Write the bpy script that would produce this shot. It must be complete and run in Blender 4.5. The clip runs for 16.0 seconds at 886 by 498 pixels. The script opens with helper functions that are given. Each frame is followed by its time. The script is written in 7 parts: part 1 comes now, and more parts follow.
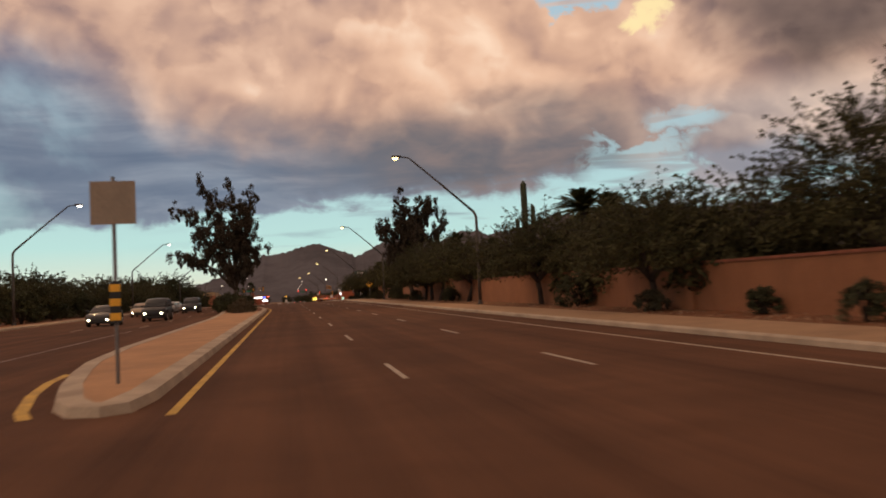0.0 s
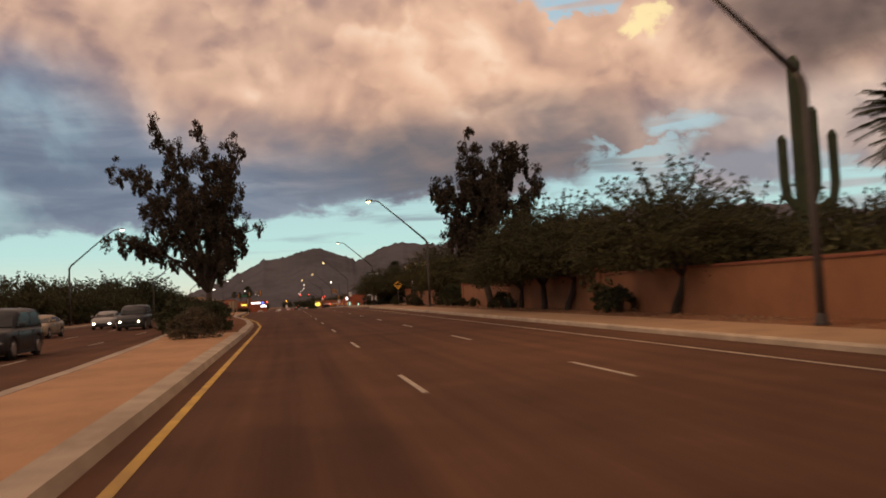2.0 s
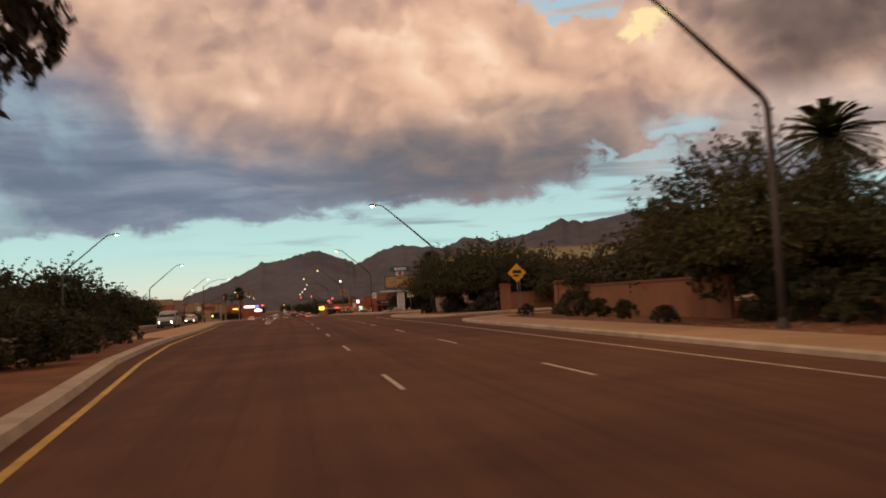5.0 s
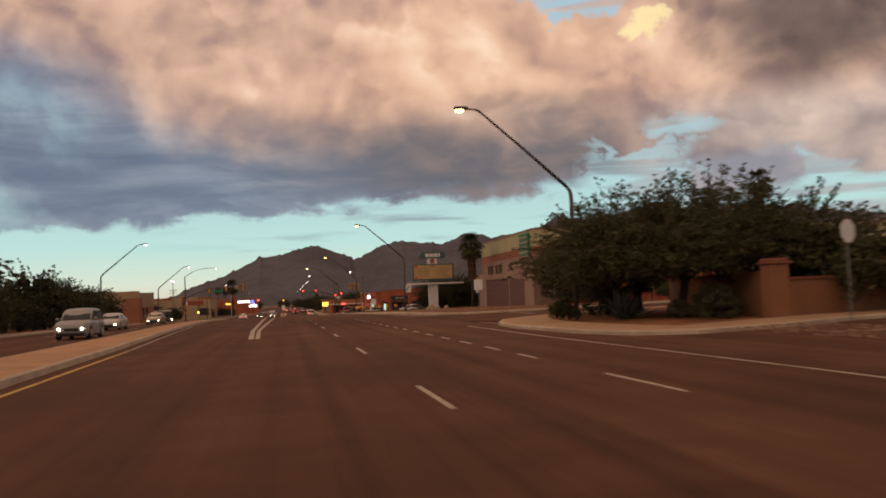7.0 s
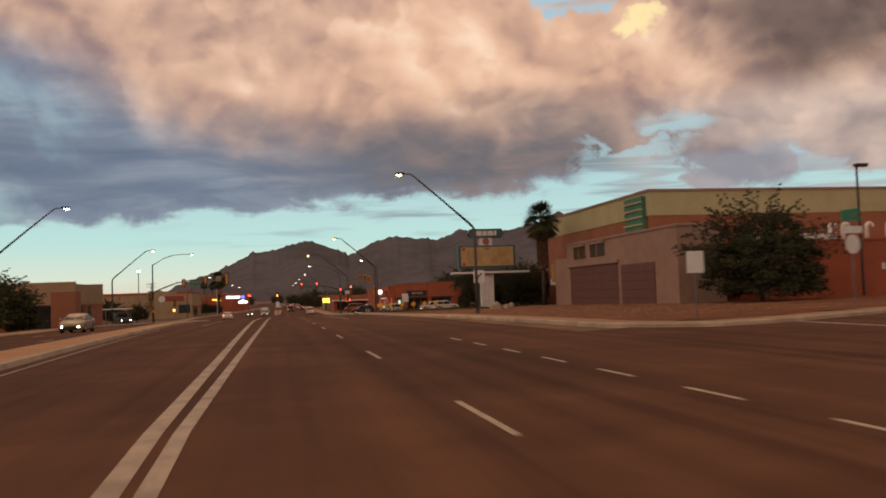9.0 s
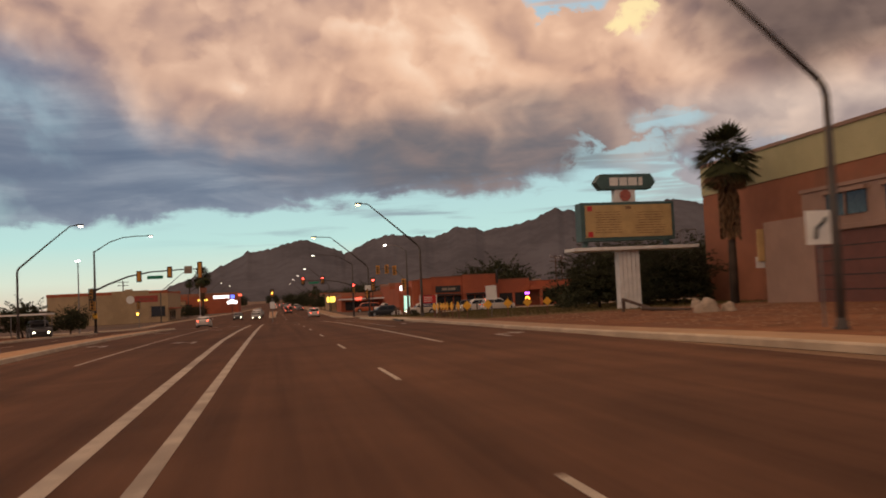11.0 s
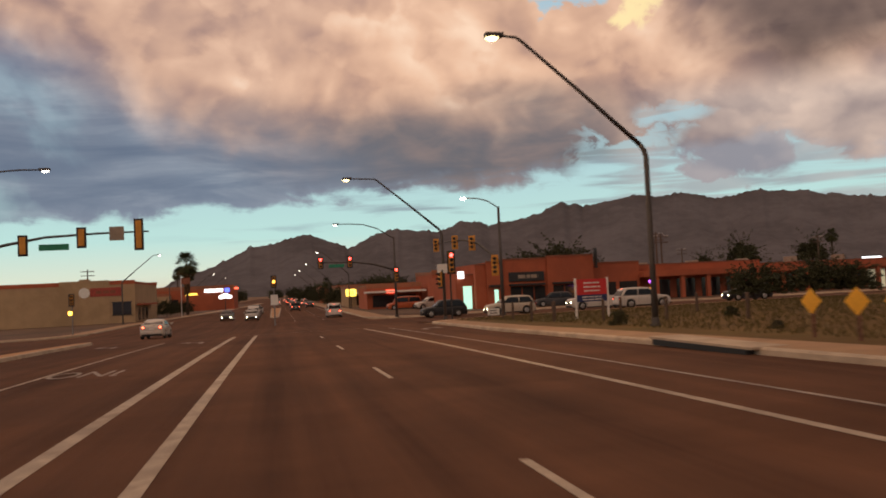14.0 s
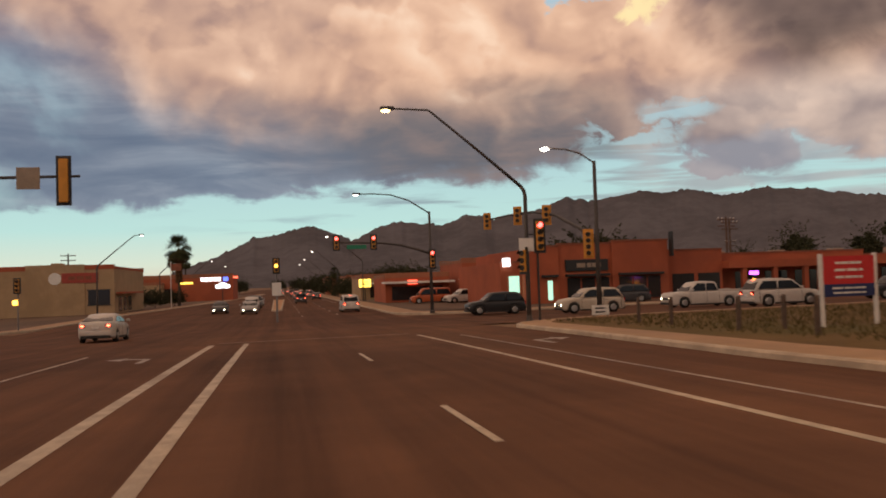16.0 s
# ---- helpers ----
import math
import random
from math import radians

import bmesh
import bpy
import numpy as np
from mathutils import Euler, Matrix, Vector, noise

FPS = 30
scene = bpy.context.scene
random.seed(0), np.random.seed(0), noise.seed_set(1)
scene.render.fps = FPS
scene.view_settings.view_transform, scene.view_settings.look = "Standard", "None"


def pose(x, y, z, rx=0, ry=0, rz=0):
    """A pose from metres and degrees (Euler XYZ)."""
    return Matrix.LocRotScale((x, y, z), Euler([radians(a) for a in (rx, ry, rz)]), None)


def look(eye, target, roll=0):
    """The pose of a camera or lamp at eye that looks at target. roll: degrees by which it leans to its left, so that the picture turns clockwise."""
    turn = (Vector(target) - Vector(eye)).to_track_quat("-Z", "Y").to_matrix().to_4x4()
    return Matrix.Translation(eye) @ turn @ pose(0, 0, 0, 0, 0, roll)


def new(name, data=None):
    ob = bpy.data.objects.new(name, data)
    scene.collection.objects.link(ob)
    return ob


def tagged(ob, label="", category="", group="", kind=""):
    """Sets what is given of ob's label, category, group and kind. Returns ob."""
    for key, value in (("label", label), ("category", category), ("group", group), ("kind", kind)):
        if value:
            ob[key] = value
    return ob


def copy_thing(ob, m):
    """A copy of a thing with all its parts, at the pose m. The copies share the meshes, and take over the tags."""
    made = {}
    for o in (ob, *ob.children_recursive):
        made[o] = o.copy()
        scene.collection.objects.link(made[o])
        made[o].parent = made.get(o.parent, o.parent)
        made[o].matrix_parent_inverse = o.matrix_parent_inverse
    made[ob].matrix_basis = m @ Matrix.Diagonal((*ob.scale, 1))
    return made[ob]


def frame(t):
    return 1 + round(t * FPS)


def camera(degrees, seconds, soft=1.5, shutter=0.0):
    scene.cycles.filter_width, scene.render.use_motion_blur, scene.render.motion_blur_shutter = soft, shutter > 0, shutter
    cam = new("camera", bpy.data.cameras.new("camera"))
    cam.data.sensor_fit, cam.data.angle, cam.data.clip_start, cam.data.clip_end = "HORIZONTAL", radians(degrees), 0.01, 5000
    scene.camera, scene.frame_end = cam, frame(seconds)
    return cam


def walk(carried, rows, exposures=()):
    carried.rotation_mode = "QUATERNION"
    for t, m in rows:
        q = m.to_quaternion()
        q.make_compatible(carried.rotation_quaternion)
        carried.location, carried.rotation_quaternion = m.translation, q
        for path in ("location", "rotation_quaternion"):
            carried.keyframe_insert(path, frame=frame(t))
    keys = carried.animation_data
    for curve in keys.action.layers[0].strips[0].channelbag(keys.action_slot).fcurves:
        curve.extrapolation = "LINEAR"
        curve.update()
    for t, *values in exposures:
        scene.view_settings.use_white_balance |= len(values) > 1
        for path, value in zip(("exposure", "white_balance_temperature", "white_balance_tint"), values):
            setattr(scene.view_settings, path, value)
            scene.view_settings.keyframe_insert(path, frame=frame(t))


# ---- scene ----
cam = camera(55.7, 16.0, soft=1.8, shutter=0.4)
PATH = [
    (0.0, 0.197, 0.000, 0.676, 3.040, 2.732, -10.512),
    (0.5, 0.173, 9.183, 0.748, 3.106, 2.776, -10.518),
    (1.0, 0.140, 18.647, 0.823, 3.179, 2.996, -10.527),
    (1.5, 0.125, 28.336, 0.901, 3.189, 3.007, -10.484),
    (2.0, 0.128, 38.159, 0.980, 3.340, 2.910, -10.494),
    (2.5, 0.140, 47.974, 1.059, 3.315, 2.912, -10.563),
    (3.0, 0.162, 57.841, 1.137, 3.458, 2.966, -10.474),
    (3.5, 0.201, 67.721, 1.213, 3.448, 3.025, -10.670),
    (4.0, 0.243, 77.757, 1.288, 3.590, 2.930, -10.600),
    (4.5, 0.280, 87.765, 1.359, 3.591, 2.889, -10.586),
    (7.0, -0.058, 137.199, 1.633, 3.343, 2.240, -10.739),
    (7.5, -0.125, 146.995, 1.667, 3.281, 2.182, -10.882),
    (8.0, -0.196, 156.693, 1.693, 3.248, 2.201, -10.933),
    (8.5, -0.264, 166.399, 1.711, 3.159, 2.183, -11.061),
    (9.0, -0.331, 176.235, 1.719, 3.073, 2.068, -11.187),
    (11.5, -0.101, 227.551, 1.586, 2.868, 2.791, -11.557),
    (12.0, -0.085, 236.499, 1.527, 2.676, 2.920, -11.605),
    (12.5, -0.081, 244.897, 1.461, 2.648, 2.966, -11.632),
    (13.0, -0.068, 252.605, 1.390, 2.815, 2.846, -11.460),
    (13.5, -0.047, 259.417, 1.320, 2.624, 2.682, -11.458),
    (14.0, -0.050, 265.737, 1.248, 2.622, 2.684, -11.290),
    (14.5, -0.071, 271.542, 1.175, 2.485, 2.622, -11.190),
    (15.0, -0.088, 276.846, 1.104, 2.480, 2.464, -11.110),
    (15.5, -0.084, 281.665, 1.035, 2.382, 2.294, -11.104),
    (16.0, -0.050, 286.171, 0.966, 2.201, 1.880, -11.099),
]
walk(cam, [(t, pose(x, y, z, 90 + p, r, w)) for t, x, y, z, p, r, w in PATH])


# ---- terrain: the road climbs a little, then falls towards the junction ----
def gz(x, y):
    u = min(max(y / 100 - 1.2, -1.4), 2.3)
    return 0.5192 * u - 0.3236 * u * u - 0.1212 * u ** 3 + 0.00815 * min(max(x, -40), 40)


def lin(r, g, b):
    return tuple(((c / 255 + 0.055) / 1.055) ** 2.4 if c > 10 else c / 3294.6 for c in (r, g, b)) + (1,)


# ---- sky: dusk, broken sunset clouds over a clear band ----
class Nodes:
    """Short hand for node trees."""
    def __init__(self, tree):
        self.t = tree

    def put(self, socket, v):
        if isinstance(v, bpy.types.NodeSocket):
            self.t.links.new(v, socket)
        elif v is not None:
            socket.default_value = v

    def math(self, op, a, b=None, c=None, clamp=False):
        n = self.t.nodes.new("ShaderNodeMath")
        n.operation, n.use_clamp = op, clamp
        for s, v in zip(n.inputs, (a, b, c)):
            self.put(s, v)
        return n.outputs[0]

    def step(self, v, lo, hi):
        n = self.t.nodes.new("ShaderNodeMapRange")
        n.interpolation_type = "SMOOTHSTEP"
        for s, x in zip(n.inputs, (v, lo, hi, 0.0, 1.0)):
            self.put(s, x)
        return n.outputs[0]

    def mix(self, f, a, b, kind="MIX"):
        n = self.t.nodes.new("ShaderNodeMix")
        n.data_type, n.blend_type = "RGBA", kind
        self.put(n.inputs[0], f)
        self.put(n.inputs[6], a)
        self.put(n.inputs[7], b)
        return n.outputs[2]

    def noise(self, vec, scale, detail=6.0, rough=0.55, warp=0.0):
        n = self.t.nodes.new("ShaderNodeTexNoise")
        self.put(n.inputs["Vector"], vec)
        n.inputs["Scale"].default_value, n.inputs["Detail"].default_value = scale, detail
        n.inputs["Roughness"].default_value, n.inputs["Distortion"].default_value = rough, warp
        return n.outputs["Fac"]

    def vec(self, x, y, z):
        n = self.t.nodes.new("ShaderNodeCombineXYZ")
        for s, v in zip(n.inputs, (x, y, z)):
            self.put(s, v)
        return n.outputs[0]

    def ramp(self, f, *stops):
        n = self.t.nodes.new("ShaderNodeValToRGB")
        e = n.color_ramp.elements
        while len(e) < len(stops):
            e.new(0.5)
        for k, (at, col) in zip(e, stops):
            k.position, k.color = at, col
        self.put(n.inputs[0], f)
        return n.outputs[0]


SUN_EL, SUN_ROT = 5.0, 235.0
world = bpy.data.worlds.new("dusk_sky")
scene.world = world
world.use_nodes = True
wt = world.node_tree
wt.nodes.clear()
W = Nodes(wt)
coord = wt.nodes.new("ShaderNodeTexCoord")
split = wt.nodes.new("ShaderNodeSeparateXYZ")
wt.links.new(coord.outputs["Generated"], split.inputs[0])
dx, dy, el = split.outputs
az = W.math("ARCTAN2", dx, dy)
sky = wt.nodes.new("ShaderNodeTexSky")
sky.sky_type, sky.sun_disc = "NISHITA", False
sky.sun_elevation, sky.sun_rotation = radians(SUN_EL), radians(SUN_ROT)

def spread_vec(kx, ky, ox=0.0, oy=0.0, oz=0.37):
    return W.vec(W.math("ADD", W.math("MULTIPLY", az, kx), ox), W.math("ADD", W.math("MULTIPLY", el, ky), oy), oz)


def lean(n, by):
    return W.math("MULTIPLY", W.math("SUBTRACT", n, 0.5), by)


def add(*v):
    total = v[0]
    for x in v[1:]:
        total = W.math("ADD", total, x)
    return total


def heaps(ox, oy):
    """Cauliflower relief of the cloud, bent by slow eddies."""
    v = spread_vec(3.4, 4.4, ox, oy)
    eddy = wt.nodes.new("ShaderNodeTexNoise")
    eddy.inputs["Scale"].default_value, eddy.inputs["Detail"].default_value = 2.0, 2.5
    wt.links.new(v, eddy.inputs["Vector"])
    move = wt.nodes.new("ShaderNodeVectorMath")
    move.operation = "MULTIPLY_ADD"
    wt.links.new(eddy.outputs["Color"], move.inputs[0])
    move.inputs[1].default_value = (0.5, 0.42, 0.3)
    wt.links.new(v, move.inputs[2])
    cell = wt.nodes.new("ShaderNodeTexVoronoi")
    cell.feature = "SMOOTH_F1"
    for key, val in (("Scale", 1.5), ("Detail", 2.6), ("Roughness", 0.42), ("Lacunarity", 2.4), ("Smoothness", 0.7)):
        cell.inputs[key].default_value = val
    wt.links.new(move.outputs[0], cell.inputs["Vector"])
    return W.math("SUBTRACT", 1.0, cell.outputs["Distance"])


here, lit_side = heaps(0.0, 0.0), heaps(0.065, 0.055)
relief = W.math("MULTIPLY", W.math("SUBTRACT", here, lit_side), 1.5)
n_big = W.noise(spread_vec(3.4, 4.6), 1.4, 6.0, 0.46, 0.3)
n_fine = W.noise(spread_vec(3.4, 4.6, 1.3, 0.4), 5.5, 7.0, 0.58, 0.4)
n_flat = W.noise(spread_vec(3.0, 16.0, 0.0, 0.0, 0.0), 1.7, 7.0, 0.56, 0.5)
# lower edge of the cloud bank, rising to the right
edge = add(0.088, W.math("MULTIPLY", W.math("ADD", az, 0.3), 0.056), W.math("MULTIPLY", W.step(az, 0.30, 0.46), 0.008), W.math("MULTIPLY", W.step(az, 0.58, 0.66), -0.026))
height = W.math("SUBTRACT", add(el, lean(n_fine, 0.05), lean(n_flat, 0.05), W.math("MULTIPLY", W.step(az, 0.25, 0.42), lean(n_big, 0.07))), edge)
bank = W.step(height, -0.006, 0.008)


def blob(a, e, ra, re, soft=0.5, ragged=1.0):
    u = W.math("DIVIDE", W.math("SUBTRACT", add(az, lean(n_big, 0.2 * ragged), lean(n_fine, 0.08 * ragged)), a), ra)
    v = W.math("DIVIDE", W.math("SUBTRACT", add(el, lean(n_fine, 0.09 * ragged), lean(here, 0.03 * ragged)), e), re)
    return W.step(W.math("ADD", W.math("POWER", u, 2.0), W.math("POWER", v, 2.0)), 1.0 + soft, 1.0 - soft)


holes = W.math("MAXIMUM", blob(0.352, 0.322, 0.050, 0.020), W.math("MULTIPLY", blob(0.478, 0.178, 0.034, 0.013, 0.9, 0.7), 0.8))
holes = W.math("MAXIMUM", holes, W.math("MULTIPLY", blob(0.430, 0.132, 0.075, 0.014, 0.9, 1.7), 0.7))
holes = W.math("MAXIMUM", holes, W.math("MULTIPLY", W.math("MULTIPLY", W.step(n_big, 0.5, 0.60), W.step(az, -0.16, -0.28)), W.math("MULTIPLY", W.step(el, 0.28, 0.22), 0.5)))
heap = blob(0.545, 0.128, 0.062, 0.042, 0.35)
cover = W.math("MAXIMUM", W.math("MULTIPLY", bank, W.math("SUBTRACT", 1.0, holes)), heap)
streak = W.noise(spread_vec(5.0, 60.0, 0.0, 0.0, 0.0), 1.0, 6.0, 0.52, 0.5)
wisps = W.math("MULTIPLY", W.step(add(streak, W.math("MULTIPLY", W.step(az, 0.22, 0.45), 0.10)), 0.50, 0.68), W.math("MULTIPLY", W.step(el, 0.04, 0.085), W.step(az, -0.2, 0.05)))
cover = W.math("MAXIMUM", cover, W.math("MULTIPLY", wisps, 0.7))
# rose and cream heaps above
glow = blob(0.27, 0.25, 0.21, 0.10, 0.9, 0.5)


def layers(scale, steps_, ox, crisp):
    """Overlapping cloud layers: each has a bright scalloped rim and fades to shade behind it."""
    n = W.math("MULTIPLY", add(W.noise(spread_vec(3.4, 4.6, ox, 0.7), scale, 6.0, 0.5, 0.2), W.math("MULTIPLY", here, 0.22)), steps_)
    f = W.math("FRACT", n)
    return W.math("MULTIPLY", W.step(f, 0.0, crisp), W.math("SUBTRACT", 1.0, f))


rims = add(W.math("MULTIPLY", lean(layers(0.9, 4.5, 2.1, 0.34), 1.0), 0.22), W.math("MULTIPLY", lean(layers(2.3, 4.0, 5.3, 0.30), 1.0), 0.16))
brow = W.math("MULTIPLY", W.step(add(az, lean(n_big, 0.10), lean(here, 0.05)), 0.255, 0.215), W.step(add(el, lean(n_fine, 0.04)), 0.20, 0.24))
tone = add(0.43, rims, W.math("MULTIPLY", brow, 0.07), W.math("MULTIPLY", relief, 0.7), lean(n_big, 0.66), lean(n_fine, 0.11), W.math("MULTIPLY", W.step(az, 0.12, 0.34), 0.09), W.math("MULTIPLY", W.math("SUBTRACT", el, 0.25), 0.5), W.math("MULTIPLY", glow, 0.16))
tint = W.ramp(tone, (0.10, lin(136, 114, 114)), (0.34, lin(176, 143, 130)), (0.52, lin(204, 166, 144)), (0.72, lin(226, 187, 161)), (0.95, lin(242, 212, 188)))
tint = W.mix(W.math("MULTIPLY", glow, 0.35), tint, W.mix(1.0, tint, (1.08, 0.98, 0.86, 1), "MULTIPLY"))
# brown shade towards the right
shade_r = W.math("MULTIPLY", W.step(add(az, lean(n_big, 0.15), W.math("MULTIPLY", W.math("SUBTRACT", el, 0.22), 0.8)), 0.49, 0.62), W.step(add(el, lean(n_fine, 0.05), W.math("MULTIPLY", W.math("SUBTRACT", az, 0.55), -0.25)), 0.165, 0.225))
brown = W.ramp(add(tone, lean(n_flat, 0.5), W.math("MULTIPLY", W.step(az, 0.48, 0.64), -0.22)), (0.15, lin(72, 62, 62)), (0.48, lin(106, 90, 86)), (0.8, lin(168, 142, 130)))
tint = W.mix(W.math("MULTIPLY", shade_r, 0.85), tint, brown)
puff = W.ramp(add(0.60, rims, relief, lean(n_fine, 0.3), W.math("MULTIPLY", W.math("SUBTRACT", el, 0.17), 2.2)), (0.15, lin(136, 124, 126)), (0.5, lin(182, 164, 156)), (0.85, lin(222, 198, 182)))
tint = W.mix(W.math("MULTIPLY", W.math("MULTIPLY", W.step(az, 0.38, 0.47), W.step(el, 0.235, 0.185)), 0.85), tint, puff)
# blue-grey lumps towards the left
blue = W.ramp(add(0.5, rims, relief, lean(n_big, 0.9), lean(n_fine, 0.3)), (0.15, lin(92, 106, 132)), (0.5, lin(130, 140, 156)), (0.85, lin(182, 192, 202)))
leftish = W.math("MULTIPLY", W.step(add(az, lean(n_big, 0.2), W.math("MULTIPLY", W.math("SUBTRACT", el, 0.22), 1.1)), -0.08, -0.24), W.step(add(el, lean(n_fine, 0.05)), 0.32, 0.25))
tint = W.mix(W.math("MULTIPLY", leftish, 0.9), tint, blue)
# slate underside
under = add(el, lean(here, 0.06), lean(n_big, 0.07), lean(n_fine, 0.02))
top_of = add(0.183, W.math("MULTIPLY", W.step(az, 0.12, -0.2), 0.012), W.math("MULTIPLY", W.step(az, 0.22, 0.40), -0.015))
slate_f = W.step(under, add(top_of, 0.052), add(top_of, -0.030))
slate = W.ramp(add(0.5, lean(n_flat, 1.4), lean(n_fine, 0.25), W.math("MULTIPLY", relief, 0.4), W.math("MULTIPLY", W.math("SUBTRACT", height, 0.05), 2.0)), (0.1, lin(92, 96, 106)), (0.42, lin(110, 106, 110)), (0.7, lin(132, 118, 116)), (0.95, lin(150, 132, 128)))
slate = W.mix(W.math("MULTIPLY", W.step(add(az, W.math("MULTIPLY", height, 1.5)), 0.28, -0.04), 0.88), slate, W.ramp(add(0.5, lean(n_flat, 1.3), lean(n_big, 0.5)), (0.15, lin(88, 103, 126)), (0.55, lin(116, 129, 147)), (0.9, lin(158, 168, 180))))
tint = W.mix(W.math("MULTIPLY", slate_f, W.math("SUBTRACT", 1.0, W.math("MULTIPLY", W.step(az, 0.38, 0.46), 0.9))), tint, slate)
tint = W.mix(W.math("MULTIPLY", blob(0.428, 0.286, 0.020, 0.011, 0.95, 1.1), 0.75), tint, lin(255, 234, 172))
thin = W.mix(W.math("MULTIPLY", W.step(height, 0.02, -0.006), 0.5), tint, lin(150, 158, 170))
clear = W.ramp(W.math("MULTIPLY", el, 2.5), (0.0, lin(220, 202, 180)), (0.07, lin(214, 224, 206)), (0.17, lin(184, 221, 216)), (0.40, lin(168, 200, 208)), (1.0, lin(168, 190, 206)))
skycol = W.mix(1.0, sky.outputs[0], (0.16, 0.16, 0.16, 1), "MULTIPLY")
clear = W.mix(0.06, clear, skycol)
final = W.mix(cover, clear, thin)
back = wt.nodes.new("ShaderNodeBackground")
back.inputs["Strength"].default_value = 1.0
wt.links.new(final, back.inputs["Color"])
out = wt.nodes.new("ShaderNodeOutputWorld")
wt.links.new(back.outputs[0], out.inputs[0])

sun = new("sun", bpy.data.lights.new("sun", "SUN"))
sun.data.energy, sun.data.angle, sun.data.color = 0.35, radians(14), (1.0, 0.72, 0.5)
ra = radians(SUN_ROT)
sun.matrix_world = look((0, 0, 60), (-60 * math.sin(ra), -60 * math.cos(ra), 60 - 60 * math.tan(radians(22))))
scene.view_settings.exposure = 0.12


# ---- materials ----
def material(name, base, rough=0.8, metal=0.0, vary=0.18, scale=3.0, fine=40.0, bump=0.15, emit=None, power=0.0, island=False, spec=0.4, stain=None, coat=0.0):
    m = bpy.data.materials.new(name)
    m.use_nodes = True
    t = m.node_tree
    k = Nodes(t)
    p = t.nodes["Principled BSDF"]
    c = t.nodes.new("ShaderNodeTexCoord")
    big = k.noise(c.outputs["Object"], scale, 5.0, 0.6, 0.2)
    small = k.noise(c.outputs["Object"], fine, 3.0, 0.6)
    b = (*base[:3], 1)
    dark = tuple(v * (1 - vary) for v in base[:3]) + (1,)
    light = tuple(min(v * (1 + vary), 1) for v in base[:3]) + (1,)
    col = k.mix(k.step(k.math("ADD", k.math("MULTIPLY", big, 0.65), k.math("MULTIPLY", small, 0.35)), 0.36, 0.64), dark, light)
    if stain:
        col = k.mix(k.math("MULTIPLY", k.step(k.noise(c.outputs["Object"], scale * 0.23, 6.0, 0.65, 0.6), 0.5, 0.66), 0.7), col, (*stain[:3], 1))
    if island:
        g = t.nodes.new("ShaderNodeNewGeometry")
        o = t.nodes.new("ShaderNodeObjectInfo")
        r = k.math("ADD", k.math("MULTIPLY", g.outputs["Random Per Island"], 0.7), k.math("MULTIPLY", o.outputs["Random"], 0.3))
        col = k.mix(1.0, col, k.ramp(r, (0.0, (0.55, 0.55, 0.5, 1)), (1.0, (1.45, 1.4, 1.3, 1))), "MULTIPLY")
    t.links.new(col, p.inputs["Base Color"])
    k.put(p.inputs["Roughness"], k.math("ADD", rough - 0.06, k.math("MULTIPLY", big, 0.12), clamp=True))
    p.inputs["Metallic"].default_value = metal
    p.inputs["Specular IOR Level"].default_value = spec
    p.inputs["Coat Weight"].default_value = coat
    if bump:
        n = t.nodes.new("ShaderNodeBump")
        n.inputs["Strength"].default_value, n.inputs["Distance"].default_value = bump, 0.02
        t.links.new(small, n.inputs["Height"])
        t.links.new(n.outputs[0], p.inputs["Normal"])
    if emit:
        p.inputs["Emission Color"].default_value = (*emit[:3], 1)
        p.inputs["Emission Strength"].default_value = power
    return m


ASPHALT = material("asphalt", (0.115, 0.056, 0.033), 0.9, vary=0.16, scale=0.35, fine=55, bump=0.25, stain=(0.086, 0.042, 0.025), spec=0.08)
at = ASPHALT.node_tree
ak = Nodes(at)
ap, ac = at.nodes["Principled BSDF"], at.nodes.new("ShaderNodeTexCoord")
am = at.nodes.new("ShaderNodeMapping")
am.inputs["Scale"].default_value = (1.3, 0.018, 1.0)
at.links.new(ac.outputs["Object"], am.inputs["Vector"])
tracks = ak.noise(am.outputs[0], 1.0, 5.0, 0.6, 0.1)
old = ap.inputs["Base Color"].links[0].from_socket
worn = ak.mix(1.0, old, ak.ramp(tracks, (0.32, (0.72, 0.72, 0.74, 1)), (0.5, (1.0, 1.0, 1.0, 1)), (0.68, (1.22, 1.2, 1.16, 1))), "MULTIPLY")
patchy = ak.step(ak.noise(ac.outputs["Object"], 0.12, 4.0, 0.6, 0.3), 0.52, 0.60)
at.links.new(ak.mix(1.0, worn, ak.ramp(patchy, (0.0, (1, 1, 1, 1)), (1.0, (0.88, 0.87, 0.86, 1))), "MULTIPLY"), ap.inputs["Base Color"])
CONCRETE = material("concrete", (0.33, 0.2, 0.11), 0.85, vary=0.14, scale=0.8, fine=30, bump=0.12, stain=(0.25, 0.15, 0.08))
YARD = material("yard_asphalt", (0.13, 0.085, 0.06), 0.9, vary=0.2, scale=0.3, fine=30, bump=0.2, stain=(0.09, 0.06, 0.045), spec=0.15)
CURB = material("curb_concrete", (0.42, 0.33, 0.24), 0.85, vary=0.18, scale=1.2, fine=30, bump=0.15, stain=(0.28, 0.21, 0.15))
MEDIAN = material("stamped_median", (0.43, 0.235, 0.115), 0.88, vary=0.16, scale=0.7, fine=24, bump=0.2, stain=(0.34, 0.18, 0.09))
DIRT = material("desert_dirt", (0.185, 0.08, 0.04), 0.95, vary=0.3, scale=0.6, fine=14, bump=0.5, stain=(0.15, 0.08, 0.05), spec=0.1)
